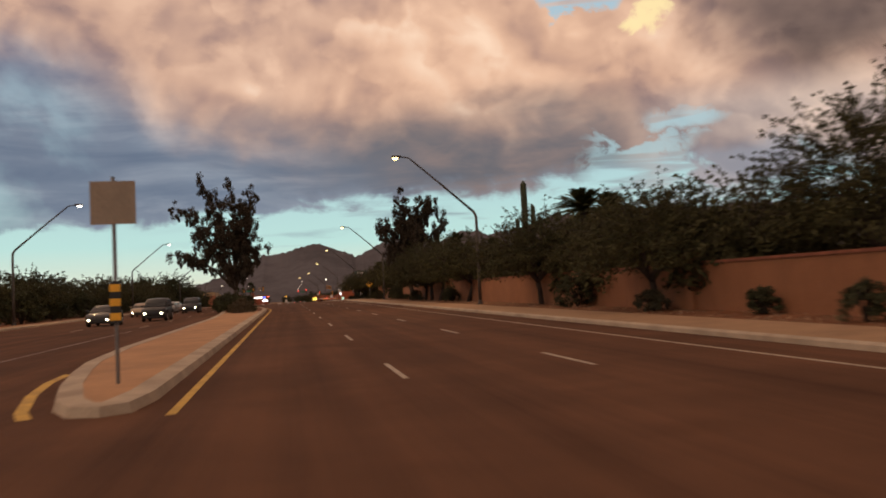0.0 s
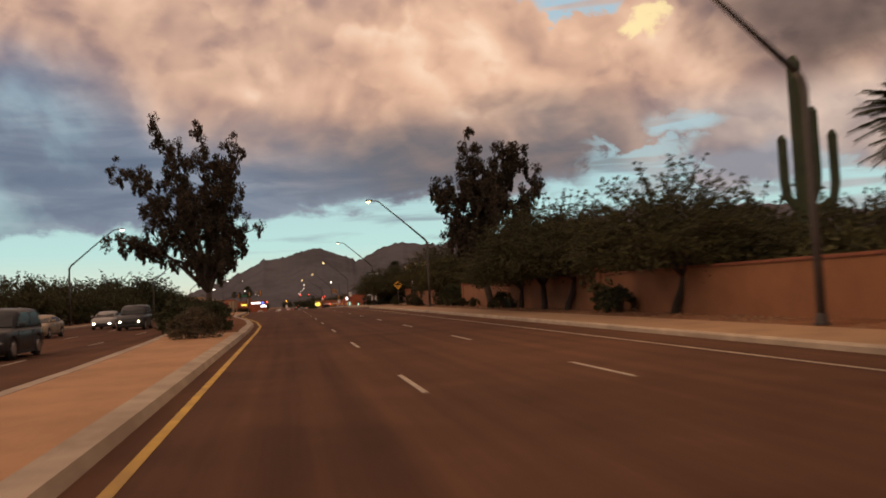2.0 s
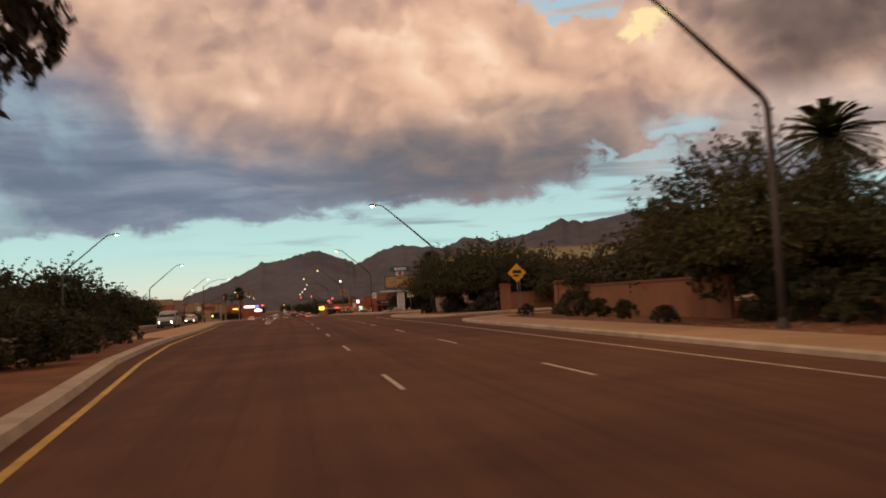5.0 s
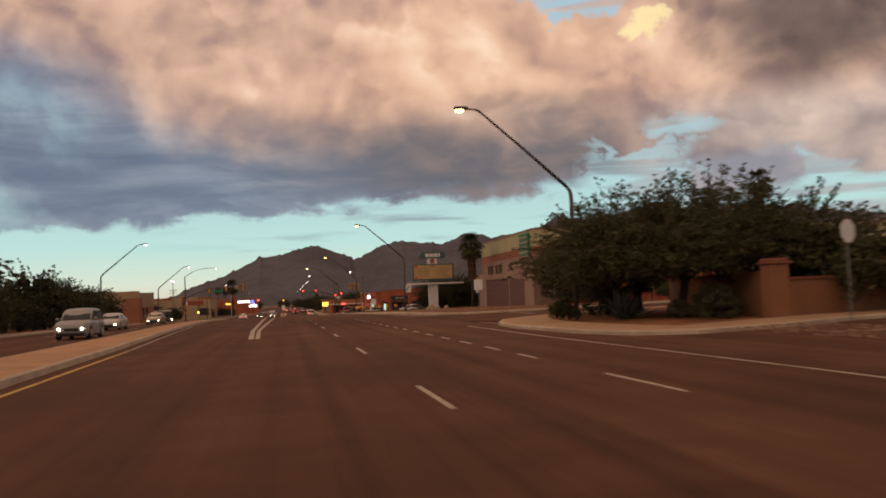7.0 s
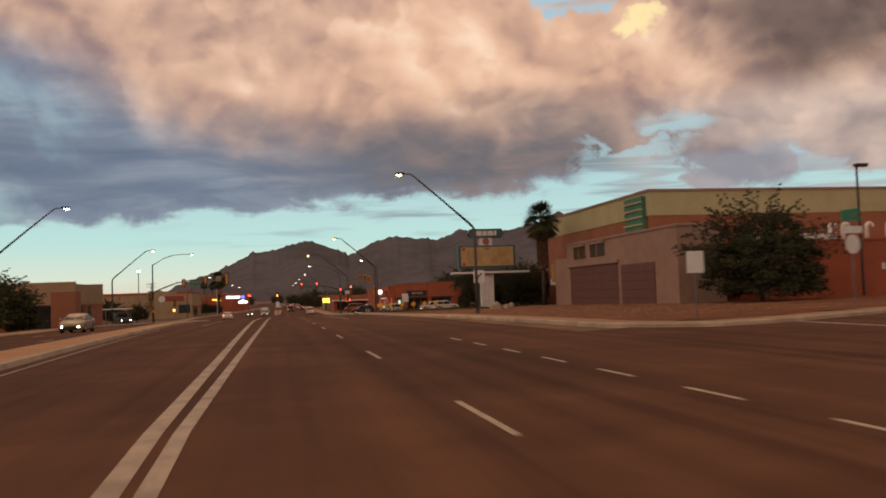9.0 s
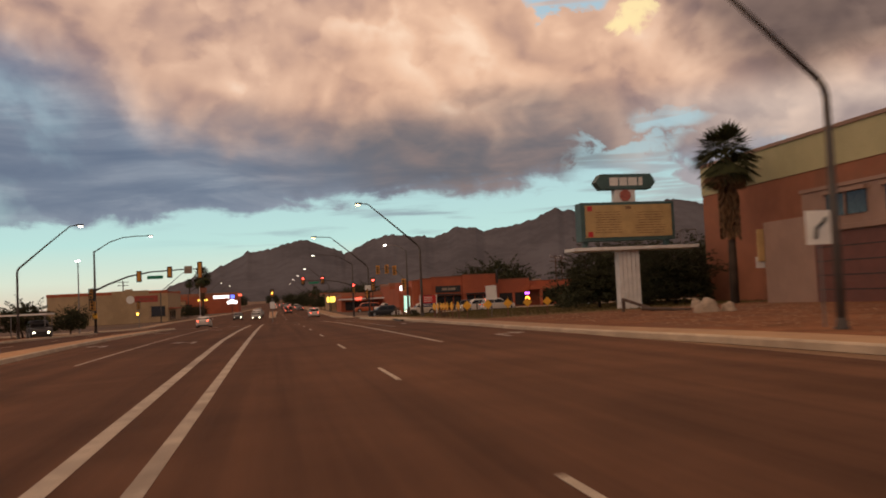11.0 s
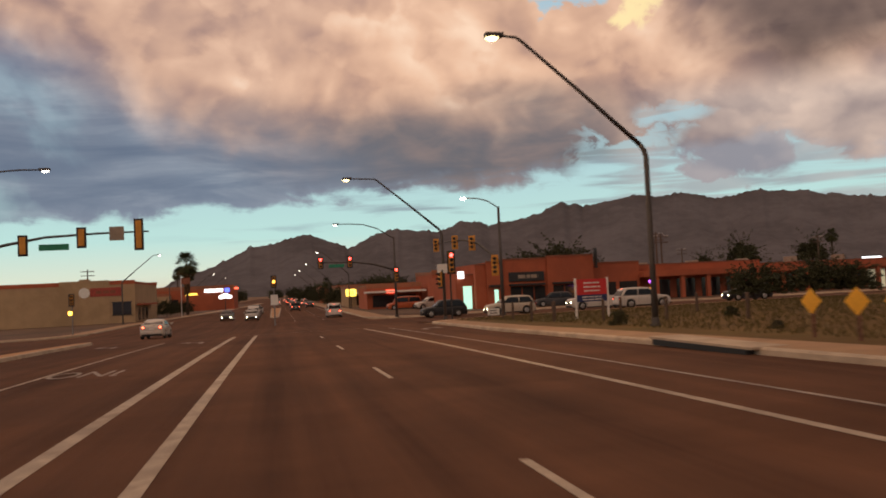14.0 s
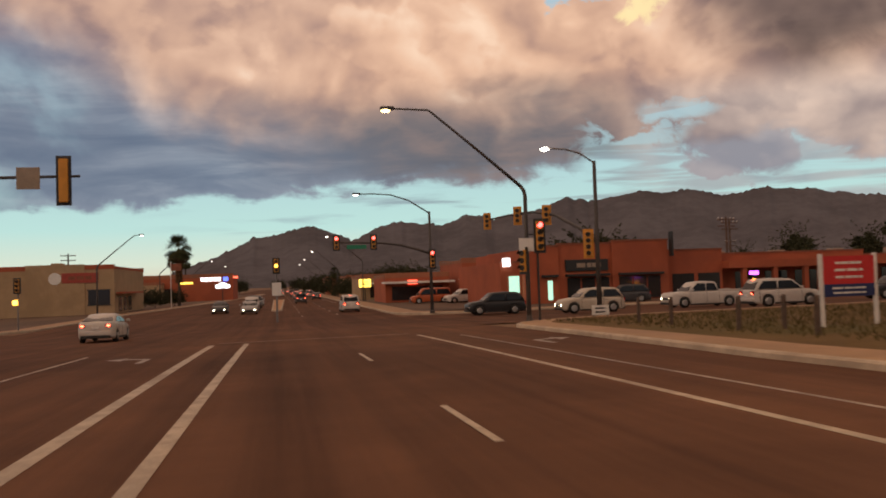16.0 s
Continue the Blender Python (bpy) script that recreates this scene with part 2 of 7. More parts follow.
GROUND = material("desert_ground", (0.2, 0.125, 0.08), 0.95, vary=0.3, scale=0.15, fine=5, bump=0.4, spec=0.1)
DRYGRASS = material("dry_grass_ground", (0.135, 0.086, 0.036), 0.95, vary=0.16, scale=0.3, fine=22, bump=0.2, stain=(0.085, 0.078, 0.026), spec=0.1)
WHITE_PAINT = material("worn_white_paint", (0.4, 0.32, 0.24), 0.7, vary=0.25, scale=2.0, fine=40, bump=0.1, stain=(0.22, 0.165, 0.12))
FAINT_PAINT = material("faded_white_paint", (0.3, 0.25, 0.21), 0.75, vary=0.3, scale=2.0, fine=30, bump=0.1, stain=(0.14, 0.11, 0.09))
GHOST_PAINT = material("nearly_gone_white_paint", (0.17, 0.105, 0.068), 0.8, vary=0.25, scale=2.0, fine=30, bump=0.1, stain=(0.115, 0.056, 0.033))
YELLOW_PAINT = material("worn_yellow_paint", (0.55, 0.33, 0.05), 0.7, vary=0.25, scale=2.0, fine=40, bump=0.1, stain=(0.33, 0.19, 0.05))
STUCCO = material("salmon_stucco", (0.26, 0.115, 0.056), 0.9, vary=0.12, scale=0.7, fine=22, bump=0.3, stain=(0.2, 0.085, 0.042))
STUCCO_CAP = material("brick_cap", (0.22, 0.078, 0.044), 0.85, vary=0.2, scale=2.0, fine=20, bump=0.3)
STEEL = material("galvanised_steel", (0.2, 0.18, 0.17), 0.5, 0.7, vary=0.15, scale=2.0, fine=20, bump=0.05)
# steel darkened in its colour to read as a backlit silhouette
LAMP_STEEL = material("silhouette_lamp_steel", (0.085, 0.075, 0.07), 0.65, 0.2, vary=0.12, scale=1.5, fine=12, bump=0.0, spec=0.2)
DARK_STEEL = material("dark_steel", (0.05, 0.045, 0.042), 0.55, 0.5, vary=0.2, scale=2.0, fine=20, bump=0.05)
LAMP_GLOW = material("sodium_lens", (0.9, 0.75, 0.4), 0.3, emit=(1.0, 0.74, 0.3), power=4.5, bump=0)
LAMP_WHITE = material("white_lens", (0.9, 0.9, 0.9), 0.3, emit=(1.0, 0.93, 0.8), power=5.0, bump=0)
# rock colour with the blue-grey haze of distance mixed into it
HAZED_ROCK = material("hazed_mountain_rock", (0.116, 0.109, 0.120), 0.95, vary=0.16, scale=0.004, fine=0.02, bump=0.0, spec=0.0)


# ---- mesh helpers ----
def thing(name, label, category, x, y, z=None, rz=0.0, group="", kind=""):
    ob = new(name)
    ob.empty_display_size = 0.2
    ob.matrix_world = pose(x, y, gz(x, y) if z is None else z, 0, 0, rz)
    return tagged(ob, label, category, group, kind)


def part(name, bm, mat, parent=None, label="", smooth=False, at=None):
    me = bpy.data.meshes.new(name)
    bm.normal_update()
    bm.to_mesh(me)
    bm.free()
    me.materials.append(mat)
    if smooth:
        me.shade_smooth()
    ob = new(name, me)
    if parent:
        ob.parent = parent
    if at is not None:
        ob.matrix_basis = at
    if label:
        ob["label"] = label
    return ob


def bmn():
    return bmesh.new()


def box(bm, x0, x1, y0, y1, z0, z1, bevel=0.0, m=None):
    r = bmesh.ops.create_cube(bm, size=1.0)
    vs = r["verts"]
    for v in vs:
        v.co = Vector(((x0 + x1) / 2 + v.co.x * (x1 - x0), (y0 + y1) / 2 + v.co.y * (y1 - y0), (z0 + z1) / 2 + v.co.z * (z1 - z0)))
    if bevel:
        es = list({e for v in vs for e in v.link_edges})
        r = bmesh.ops.bevel(bm, geom=es, offset=bevel, segments=2, affect="EDGES", profile=0.6)
        vs = list({v for f in r["faces"] for v in f.verts} | {v for v in vs if v.is_valid})
    if m is not None:
        bmesh.ops.transform(bm, matrix=m, verts=vs)
    return bm


def tube(bm, pts, radii, seg=8, cap=True):
    """A round bar along points, with a radius for each."""
    rings = []
    pts = [Vector(p) for p in pts]
    if isinstance(radii, (int, float)):
        radii = [radii] * len(pts)
    side = None
    for i, p in enumerate(pts):
        d = (pts[min(i + 1, len(pts) - 1)] - pts[max(i - 1, 0)]).normalized()
        if side is None:
            side = d.orthogonal().normalized()
        side = (side - d * side.dot(d)).normalized()
        up = d.cross(side)
        rings.append([bm.verts.new(p + (side * math.cos(a) + up * math.sin(a)) * radii[i]) for a in [2 * math.pi * k / seg for k in range(seg)]])
    for a, b in zip(rings, rings[1:]):
        for k in range(seg):
            bm.faces.new((a[k], a[(k + 1) % seg], b[(k + 1) % seg], b[k]))
    if cap:
        bm.faces.new(rings[0][::-1])
        bm.faces.new(rings[-1])
    return bm


def densify(pts, step=3.0):
    out = []
    for (x0, y0), (x1, y1) in zip(pts, pts[1:]):
        n = max(1, int(math.hypot(x1 - x0, y1 - y0) / step))
        out += [(x0 + (x1 - x0) * i / n, y0 + (y1 - y0) * i / n) for i in range(n)]
    return out + [pts[-1]]


def sweep(bm, pts, profile, step=3.0, base=True):
    """Sweeps a profile of (offset to the right, height) along a line on the terrain."""
    pts = densify(pts, step)
    rows = []
    for i, (x, y) in enumerate(pts):
        a, b = pts[max(i - 1, 0)], pts[min(i + 1, len(pts) - 1)]
        l = math.hypot(b[0] - a[0], b[1] - a[1]) or 1
        nx, ny = (b[1] - a[1]) / l, -(b[0] - a[0]) / l
        rows.append([bm.verts.new((x + nx * o, y + ny * o, gz(x + nx * o, y + ny * o) + h)) for o, h in profile])
    for a, b in zip(rows, rows[1:]):
        for k in range(len(profile) - 1):
            bm.faces.new((a[k], a[k + 1], b[k + 1], b[k]))
    if base and len(profile) > 2:
        bm.faces.new(rows[0])
        bm.faces.new(rows[-1][::-1])
    return bm


def sheet(bm, xs, ys, z):
    g = [[bm.verts.new((x, y, gz(x, y) + z)) for x in xs] for y in ys]
    for a, b in zip(g, g[1:]):
        for k in range(len(xs) - 1):
            bm.faces.new((a[k], a[k + 1], b[k + 1], b[k]))
    return bm


def steps(a, b, d):
    n = max(1, round((b - a) / d))
    return [a + (b - a) * i / n for i in range(n + 1)]


# ---- ground and road ----
g_x = [-4700, -2000, -800, -300, -120] + steps(-60, 100, 8) + [160, 300, 800, 2000, 4700]
g_y = [-4700, -1500, -400, -120] + steps(-40, 480, 10) + [560, 800, 1400, 2600, 4700]
tagged(part("ground", sheet(bmn(), g_x, g_y, -0.06), GROUND), "brown desert ground of dirt and dry scrub", "ground", kind="structure")
r_y = [-60, -40] + steps(-30, 480, 6) + [600, 800, 1200]
tagged(part("road", sheet(bmn(), steps(-20.2, 10.2, 3.8), r_y, 0.0), ASPHALT), "dark worn asphalt of a wide divided avenue", "road", kind="structure")
tagged(part("road_side_street", sweep(bmn(), [(8.5, 190.5), (16, 193), (24, 196.5), (40, 203.5), (130, 240)], [(-13, -0.006), (-5, -0.006), (5, -0.006), (13, -0.006)], 4.0, base=False), ASPHALT), "dark asphalt of a side street", "road", kind="structure")
tagged(part("road_cross_east", sheet(bmn(), steps(10.2, 180, 8), steps(329, 357, 6), 0.0), ASPHALT), "dark asphalt cross street at the junction", "road", kind="structure")
tagged(part("road_cross_west", sheet(bmn(), steps(-180, -20.2, 8), steps(329, 357, 6), 0.0), ASPHALT), "dark asphalt cross street at the junction", "road", kind="structure")



def arc(cx, cy, r, a0, a1, n=8):
    return [(cx + r * math.cos(radians(a0 + (a1 - a0) * i / n)), cy + r * math.sin(radians(a0 + (a1 - a0) * i / n))) for i in range(n + 1)]


def pavement(tag, pts, width, label="tan concrete pavement with a rounded kerb"):
    """Kerb stones and the slab behind them, to the right of the line."""
    kb = tagged(part("kerb_" + tag, sweep(bmn(), pts, [(0, -0.05), (0.01, 0.11), (0.05, 0.15), (0.16, 0.155), (0.16, -0.05)]), CURB, smooth=False), "pale concrete kerb along the road", "kerb", kind="structure")
    pv = tagged(part("pavement_" + tag, sweep(bmn(), pts, [(0.165, -0.05), (0.165, 0.15), (width, 0.155), (width, -0.05)]), CONCRETE), label, "pavement", kind="structure")
    return kb, pv


pavement("right_south", [(10.2, -40), (10.2, 144), (10.7, 147.6), (12.5, 150.2), (17, 151.6), (45, 152.5)], 2.6)
pavement("right_corner", [(45, 168), (19.5, 163.2), (15, 161.3), (12.2, 160.7), (10.6, 161.8), (9.8, 164.5), (9.4, 171), (9.8, 175.5), (11.0, 179.5), (13.4, 183.0), (17, 186.4), (22, 189.0), (40, 196), (130, 232)], 2.6)
tagged(part("driveway", sheet(bmn(), steps(10.2, 46, 6), steps(146, 168, 5.5), -0.004), ASPHALT), "dark asphalt driveway between two garden walls", "road", kind="structure")
right_mid = [(130, 249), (40, 212.5), (23, 205.6), (17.5, 203.3), (14.8, 203.0), (13.0, 204.4), (12.0, 207.5), (11.7, 222), (11.0, 238), (10.2, 246), (9.9, 252), (9.7, 276), (9.35, 302), (9.9, 314)] + arc(18.5, 320.8, 8.3, 180, 92, 6) + [(130, 329.0)]
pavement("right_mid", right_mid, 1.55)
pavement("right_north", [(130, 357.0), (21, 357.0)] + arc(18.5, 365.4, 8.4, 268, 182, 6) + [(10.2, 388), (10.2, 560)], 2.5)
left_line = [(-5.5, 640), (-7.5, 560), (-10.6, 505), (-13.4, 470), (-17.0, 430), (-19.6, 395), (-20.2, 372)] + arc(-28.4, 365.4, 8.2, 0, -88, 6) + [(-150, 357.0)]
pavement("left_north", left_line, 2.2)
pavement("left_south", [(-150, 329.0), (-28, 329.0)] + arc(-28.2, 320.8, 8.1, 90, 2, 6) + [(-20.1, 300), (-20.1, -40)], 2.2)


def inside(poly, x, y):
    hit = False
    for (x0, y0), (x1, y1) in zip(poly, poly[1:] + poly[:1]):
        if (y0 > y) != (y1 > y) and x < (x1 - x0) * (y - y0) / (y1 - y0) + x0:
            hit = not hit
    return hit


def patch(name, poly, mat, label, z=0.11, step=1.6, rough=0.03):
    """Uneven open ground that fills an outline."""
    bm, grid = bmn(), {}
    xs, ys = [p[0] for p in poly], [p[1] for p in poly]

    def vert(i, j):
        if (i, j) not in grid:
            x, y = min(xs) + i * step, min(ys) + j * step
            grid[i, j] = bm.verts.new((x, y, gz(x, y) + z + noise.noise(Vector((x * 0.5, y * 0.5, 0))) * rough))
        return grid[i, j]
    for i in range(int((max(xs) - min(xs)) / step) + 1):
        for j in range(int((max(ys) - min(ys)) / step) + 1):
            if inside(poly, min(xs) + (i + 0.5) * step, min(ys) + (j + 0.5) * step):
                bm.faces.new((vert(i, j), vert(i + 1, j), vert(i + 1, j + 1), vert(i, j + 1)))
    return tagged(part(name, bm, mat, smooth=True), label, "verge", kind="structure")


patch("verge_corner", [(12.0, 163.6), (15, 163.3), (19, 165.2), (46, 171), (60, 172), (60, 200), (40, 193.6), (22, 186.6), (16, 183.2), (12.4, 180.0)], DIRT, "bare reddish dirt round the corner pillar", step=0.8)
patch("verge_right", [(12.0, -40), (12.0, 147), (14, 149.4), (46, 150.2), (60, 150), (60, -40)], DIRT, "bare reddish dirt strip with gravel beside the wall")
patch("verge_lot", [(13.4, 209), (16, 205.5), (23, 208), (40, 215), (90, 235), (90, 268), (11.0, 268), (11.6, 246)], DIRT, "bare tan dirt lot round the cinema sign")
patch("verge_lawn", [(11.0, 268), (90, 268), (90, 327), (19, 327), (13.6, 325), (10.9, 318), (10.7, 300)], DRYGRASS, "dry grass lot with worn yellow-green turf")
patch("verge_north", [(12.2, 388), (14, 366), (22, 360.5), (110, 360.5), (110, 460), (12.2, 460)], YARD, "worn grey asphalt of the shopping yard", z=0.1, step=4)
patch("verge_left", [(-60, -40), (-22.0, -40), (-22.0, 322), (-30, 326), (-60, 326)], DIRT, "bare dirt strip under the roadside trees", step=3)
patch("verge_left_north", [(-90, 360.5), (-30, 360.5), (-22.2, 368), (-21.6, 395), (-19.0, 430), (-15.4, 470), (-12.6, 505), (-9.5, 560), (-7.5, 640), (-90, 640)], YARD, "worn grey asphalt before the shops", step=4)

# ---- medians ----
def island(tag, right, left, top_mat, label, w=0.45):
    """A kerbed traffic island between two side lines, both from south to north."""
    ring = right + left[::-1]
    ring = densify(ring + [ring[0]], 1.5)[:-1]
    n = len(ring)
    bm, bt = bmn(), bmn()
    outer, crest, inner, toe = [], [], [], []
    for i, (x, y) in enumerate(ring):
        a, b = ring[i - 1], ring[(i + 1) % n]
        l = math.hypot(b[0] - a[0], b[1] - a[1]) or 1
        nx, ny = -(b[1] - a[1]) / l, (b[0] - a[0]) / l
        for store, off, h in ((outer, 0, -0.04), (crest, 0.07, 0.15), (inner, w, 0.17), (toe, w, 0.13)):
            store.append(bm.verts.new((x + nx * off, y + ny * off, gz(x, y) + h)))
    for a, b in ((outer, crest), (crest, inner), (inner, toe)):
        for i in range(n):
            j = (i + 1) % n
            bm.faces.new((a[i], a[j], b[j], b[i]))
    bt.faces.new([bt.verts.new((v.co.x, v.co.y, v.co.z + 0.03)) for v in toe])
    bmesh.ops.triangulate(bt, faces=bt.faces)
    tagged(part("kerb_median_" + tag, bm, CURB), "pale rolled concrete kerb of the median", "kerb", kind="structure")
    return tagged(part("median_" + tag, bt, top_mat), label, "median", kind="structure")


m_right = [(-2.4, 12.3), (-2.0, 12.6), (-1.85, 14.0), (-1.82, 60), (-1.8, 80), (-1.95, 92), (-2.65, 104), (-3.65, 114), (-4.85, 125), (-5.6, 138), (-5.9, 156), (-6.25, 170), (-7.2, 190), (-8.3, 215), (-9.2, 240)]
m_left = [(-2.9, 12.5), (-3.3, 13.4), (-3.9, 16.0), (-4.4, 19), (-4.8, 22), (-5.1, 28), (-5.25, 60), (-5.6, 72), (-6.6, 90), (-8.0, 110), (-9.0, 130), (-9.2, 160), (-9.8, 190), (-10.8, 215), (-11.5, 240)]
CUT = 78.0
south_r = [p for p in m_right if p[1] <= 72] + [(-1.8, CUT)]
south_l = [p for p in m_left if p[1] <= 72] + [(-5.85, CUT)]
island("south", south_r, south_l, MEDIAN, "tan stamped concrete median top")
mid_r = [(-1.8, CUT)] + [p for p in m_right if 79 < p[1] < 140] + [(-5.75, 146)]
mid_l = [(-5.85, CUT)] + [p for p in m_left if 79 < p[1] < 140] + [(-9.1, 146)]
island("planted", mid_r, mid_l, DIRT, "bare reddish dirt planting strip of the median")
island("north", [(-5.75, 146)] + [p for p in m_right if p[1] > 150] + [(-10.2, 266), (-11.0, 300), (-11.5, 322), (-11.8, 324)], [(-9.1, 146)] + [p for p in m_left if p[1] > 150] + [(-12.2, 266), (-12.7, 300), (-12.7, 322), (-12.4, 324)], MEDIAN, "narrow tan concrete median strip", w=0.25)
island("far", [(-0.25, 389), (0.2, 390), (0.4, 393), (1.2, 470)], [(-0.45, 389), (-0.9, 390), (-1.0, 393), (-1.2, 470)], MEDIAN, "narrow concrete median beyond the junction", w=0.25)

# ---- road markings ----
def line(name, pts, w, mat, label, z=0.006, step=3.0):
    return tagged(part(name, sweep(bmn(), pts, [(-w / 2, z), (w / 2, z)], step, base=False), mat), label, "road marking", kind="structure")


line("edge_line", [(8.7, -40), (8.7, 150), (8.45, 164), (8.6, 177)], 0.12, WHITE_PAINT, "worn white edge line")
line("edge_line_north", [(10.0, 400), (8.8, 420), (8.8, 560)], 0.12, FAINT_PAINT, "worn white edge line")
line("median_line", [(-1.42, 12), (-1.42, 60), (-1.43, 80), (-1.52, 90), (-2.15, 102), (-3.1, 113), (-4.2, 125), (-5.05, 138), (-5.4, 156), (-5.75, 170)], 0.14, YELLOW_PAINT, "worn yellow median line")
line("median_line_north", [(-5.75, 170), (-6.7, 190), (-7.8, 215), (-8.7, 240)], 0.12, FAINT_PAINT, "faded pale median line")
line("nose_line", [(-3.45, 12.6), (-3.75, 13.5), (-4.3, 16.0), (-4.65, 18.4), (-4.75, 20.4)], 0.2, YELLOW_PAINT, "thick yellow paint round the median nose", step=0.6)
line("turn_line_a", [(-1.5, 174.8), (-1.85, 187), (-1.95, 200), (-2.3, 232), (-2.65, 262), (-2.65, 320)], 0.24, WHITE_PAINT, "broad white turn lane line")
line("turn_line_b", [(-1.22, 174.8), (-1.5, 187), (-1.45, 200), (-1.33, 232), (-1.33, 320)], 0.2, WHITE_PAINT, "broad white turn lane line")
line("turn_line_c", [(-6.25, 246), (-6.35, 272), (-6.35, 316)], 0.12, WHITE_PAINT, "white line between the turn lanes")
line("right_line", [(5.45, 246), (5.42, 274), (5.45, 320)], 0.16, WHITE_PAINT, "white line beside the right turn lane")
line("right_line_outer", [(6.82, 267), (6.82, 318)], 0.1, FAINT_PAINT, "thin white bicycle lane line")
line("left_lane_line", [(-8.2, -20), (-8.2, 48)], 0.1, FAINT_PAINT, "worn white lane line")
line("driveway_line", [(15.0, 158.4), (18.2, 157.1)], 0.22, FAINT_PAINT, "faded white stop line of the driveway")
line("stop_line", [(-2.5, 321.6), (5.3, 321.6)], 0.4, GHOST_PAINT, "faded white stop line")
line("stop_line_right", [(17.2, 194.0), (18.0, 204.0)], 0.35, FAINT_PAINT, "faded white stop line of the side street")
bm_d = bmn()
box(bm_d, -0.05, 0.05, -1.52, 1.52, 0.0, 0.008)
dash_mesh = bpy.data.meshes.new("lane_dash")
bm_d.to_mesh(dash_mesh)
bm_d.free()
dash_mesh.materials.append(WHITE_PAINT)


def dash(x, y, length=1.0, group="lane dashes", mesh=dash_mesh):
    ob = new("lane_dash", mesh)
    slope = (gz(x, y + 1.5) - gz(x, y - 1.5)) / 3.0
    ob.matrix_world = pose(x, y, gz(x, y) + 0.002, math.degrees(math.atan(slope)), 0, 0) @ Matrix.Diagonal((1, length, 1, 1))
    return tagged(ob, "short worn white lane dash on asphalt", "road marking", group=group, kind="structure")


DASH0 = 15.87
for i in range(-3, 45):
    y = DASH0 + 12.186 * i
    if y < 318 or y > 360:
        dash(2.15, y)
    if y < 158 or y > 360:
        dash(5.55, y)
for i in range(15):
    dash(5.55, 156.4 + 3.4 * i, 0.5)
for i in range(26):
    y = 55 + 12.19 * i
    if y < 318:
        dash(-8.6 if y < 110 else -12.8, y)
        dash(-12.6 if y < 110 else -16.4, y)


# ---- walls along the right ----
def wall_run(tag, pts, h, label):
    w = tagged(part("wall_" + tag, sweep(bmn(), pts, [(-0.1, -0.2), (-0.1, h), (0.1, h), (0.1, -0.2)]), STUCCO), label, "wall", kind="structure")
    c = part("coping", sweep(bmn(), pts, [(-0.16, h + 0.002), (-0.16, h + 0.1), (0.16, h + 0.1), (0.16, h + 0.002)]), STUCCO_CAP, w, "row of rust-red coping brick")
    return w


def pillar(x, y, s, h, label="square salmon stucco wall pillar with a stepped cap"):
    t = thing("wall_pillar", label, "pillar", x, y, gz(x, y) + 0.08)
    part("shaft", box(bmn(), -s / 2, s / 2, -s / 2, s / 2, -0.2, h, 0.02), STUCCO, t)
    part("cap", box(box(bmn(), -s * 0.62, s * 0.62, -s * 0.62, s * 0.62, h, h + 0.1, 0.02), -s * 0.52, s * 0.52, -s * 0.52, s * 0.52, h + 0.1, h + 0.22, 0.04), STUCCO_CAP, t, "rust-red stepped cap")
    return t


wall_run("estate", [(15.7, -30), (15.6, 111)], 1.85, "long salmon stucco garden wall with a rust-red coping")
wall_run("gate", [(16.3, 126), (17.7, 149.6)], 1.65, "short salmon stucco garden wall with a rust-red coping")
wall_run("corner", [(18.6, 167), (21.5, 181.5), (60, 197)], 1.8, "salmon stucco corner wall with a rust-red coping")
wall_run("corner_back", [(18.8, 166.2), (40, 171.5)], 1.5, "salmon stucco wall running back from the pillar")
pillar(15.7, 111.2, 0.55, 1.8)
pillar(15.65, 78, 0.55, 1.95)
pillar(15.65, 30, 0.55, 2.0)
pillar(17.8, 150.0, 0.6, 1.85)
pillar(18.5, 166.5, 0.75, 2.05)


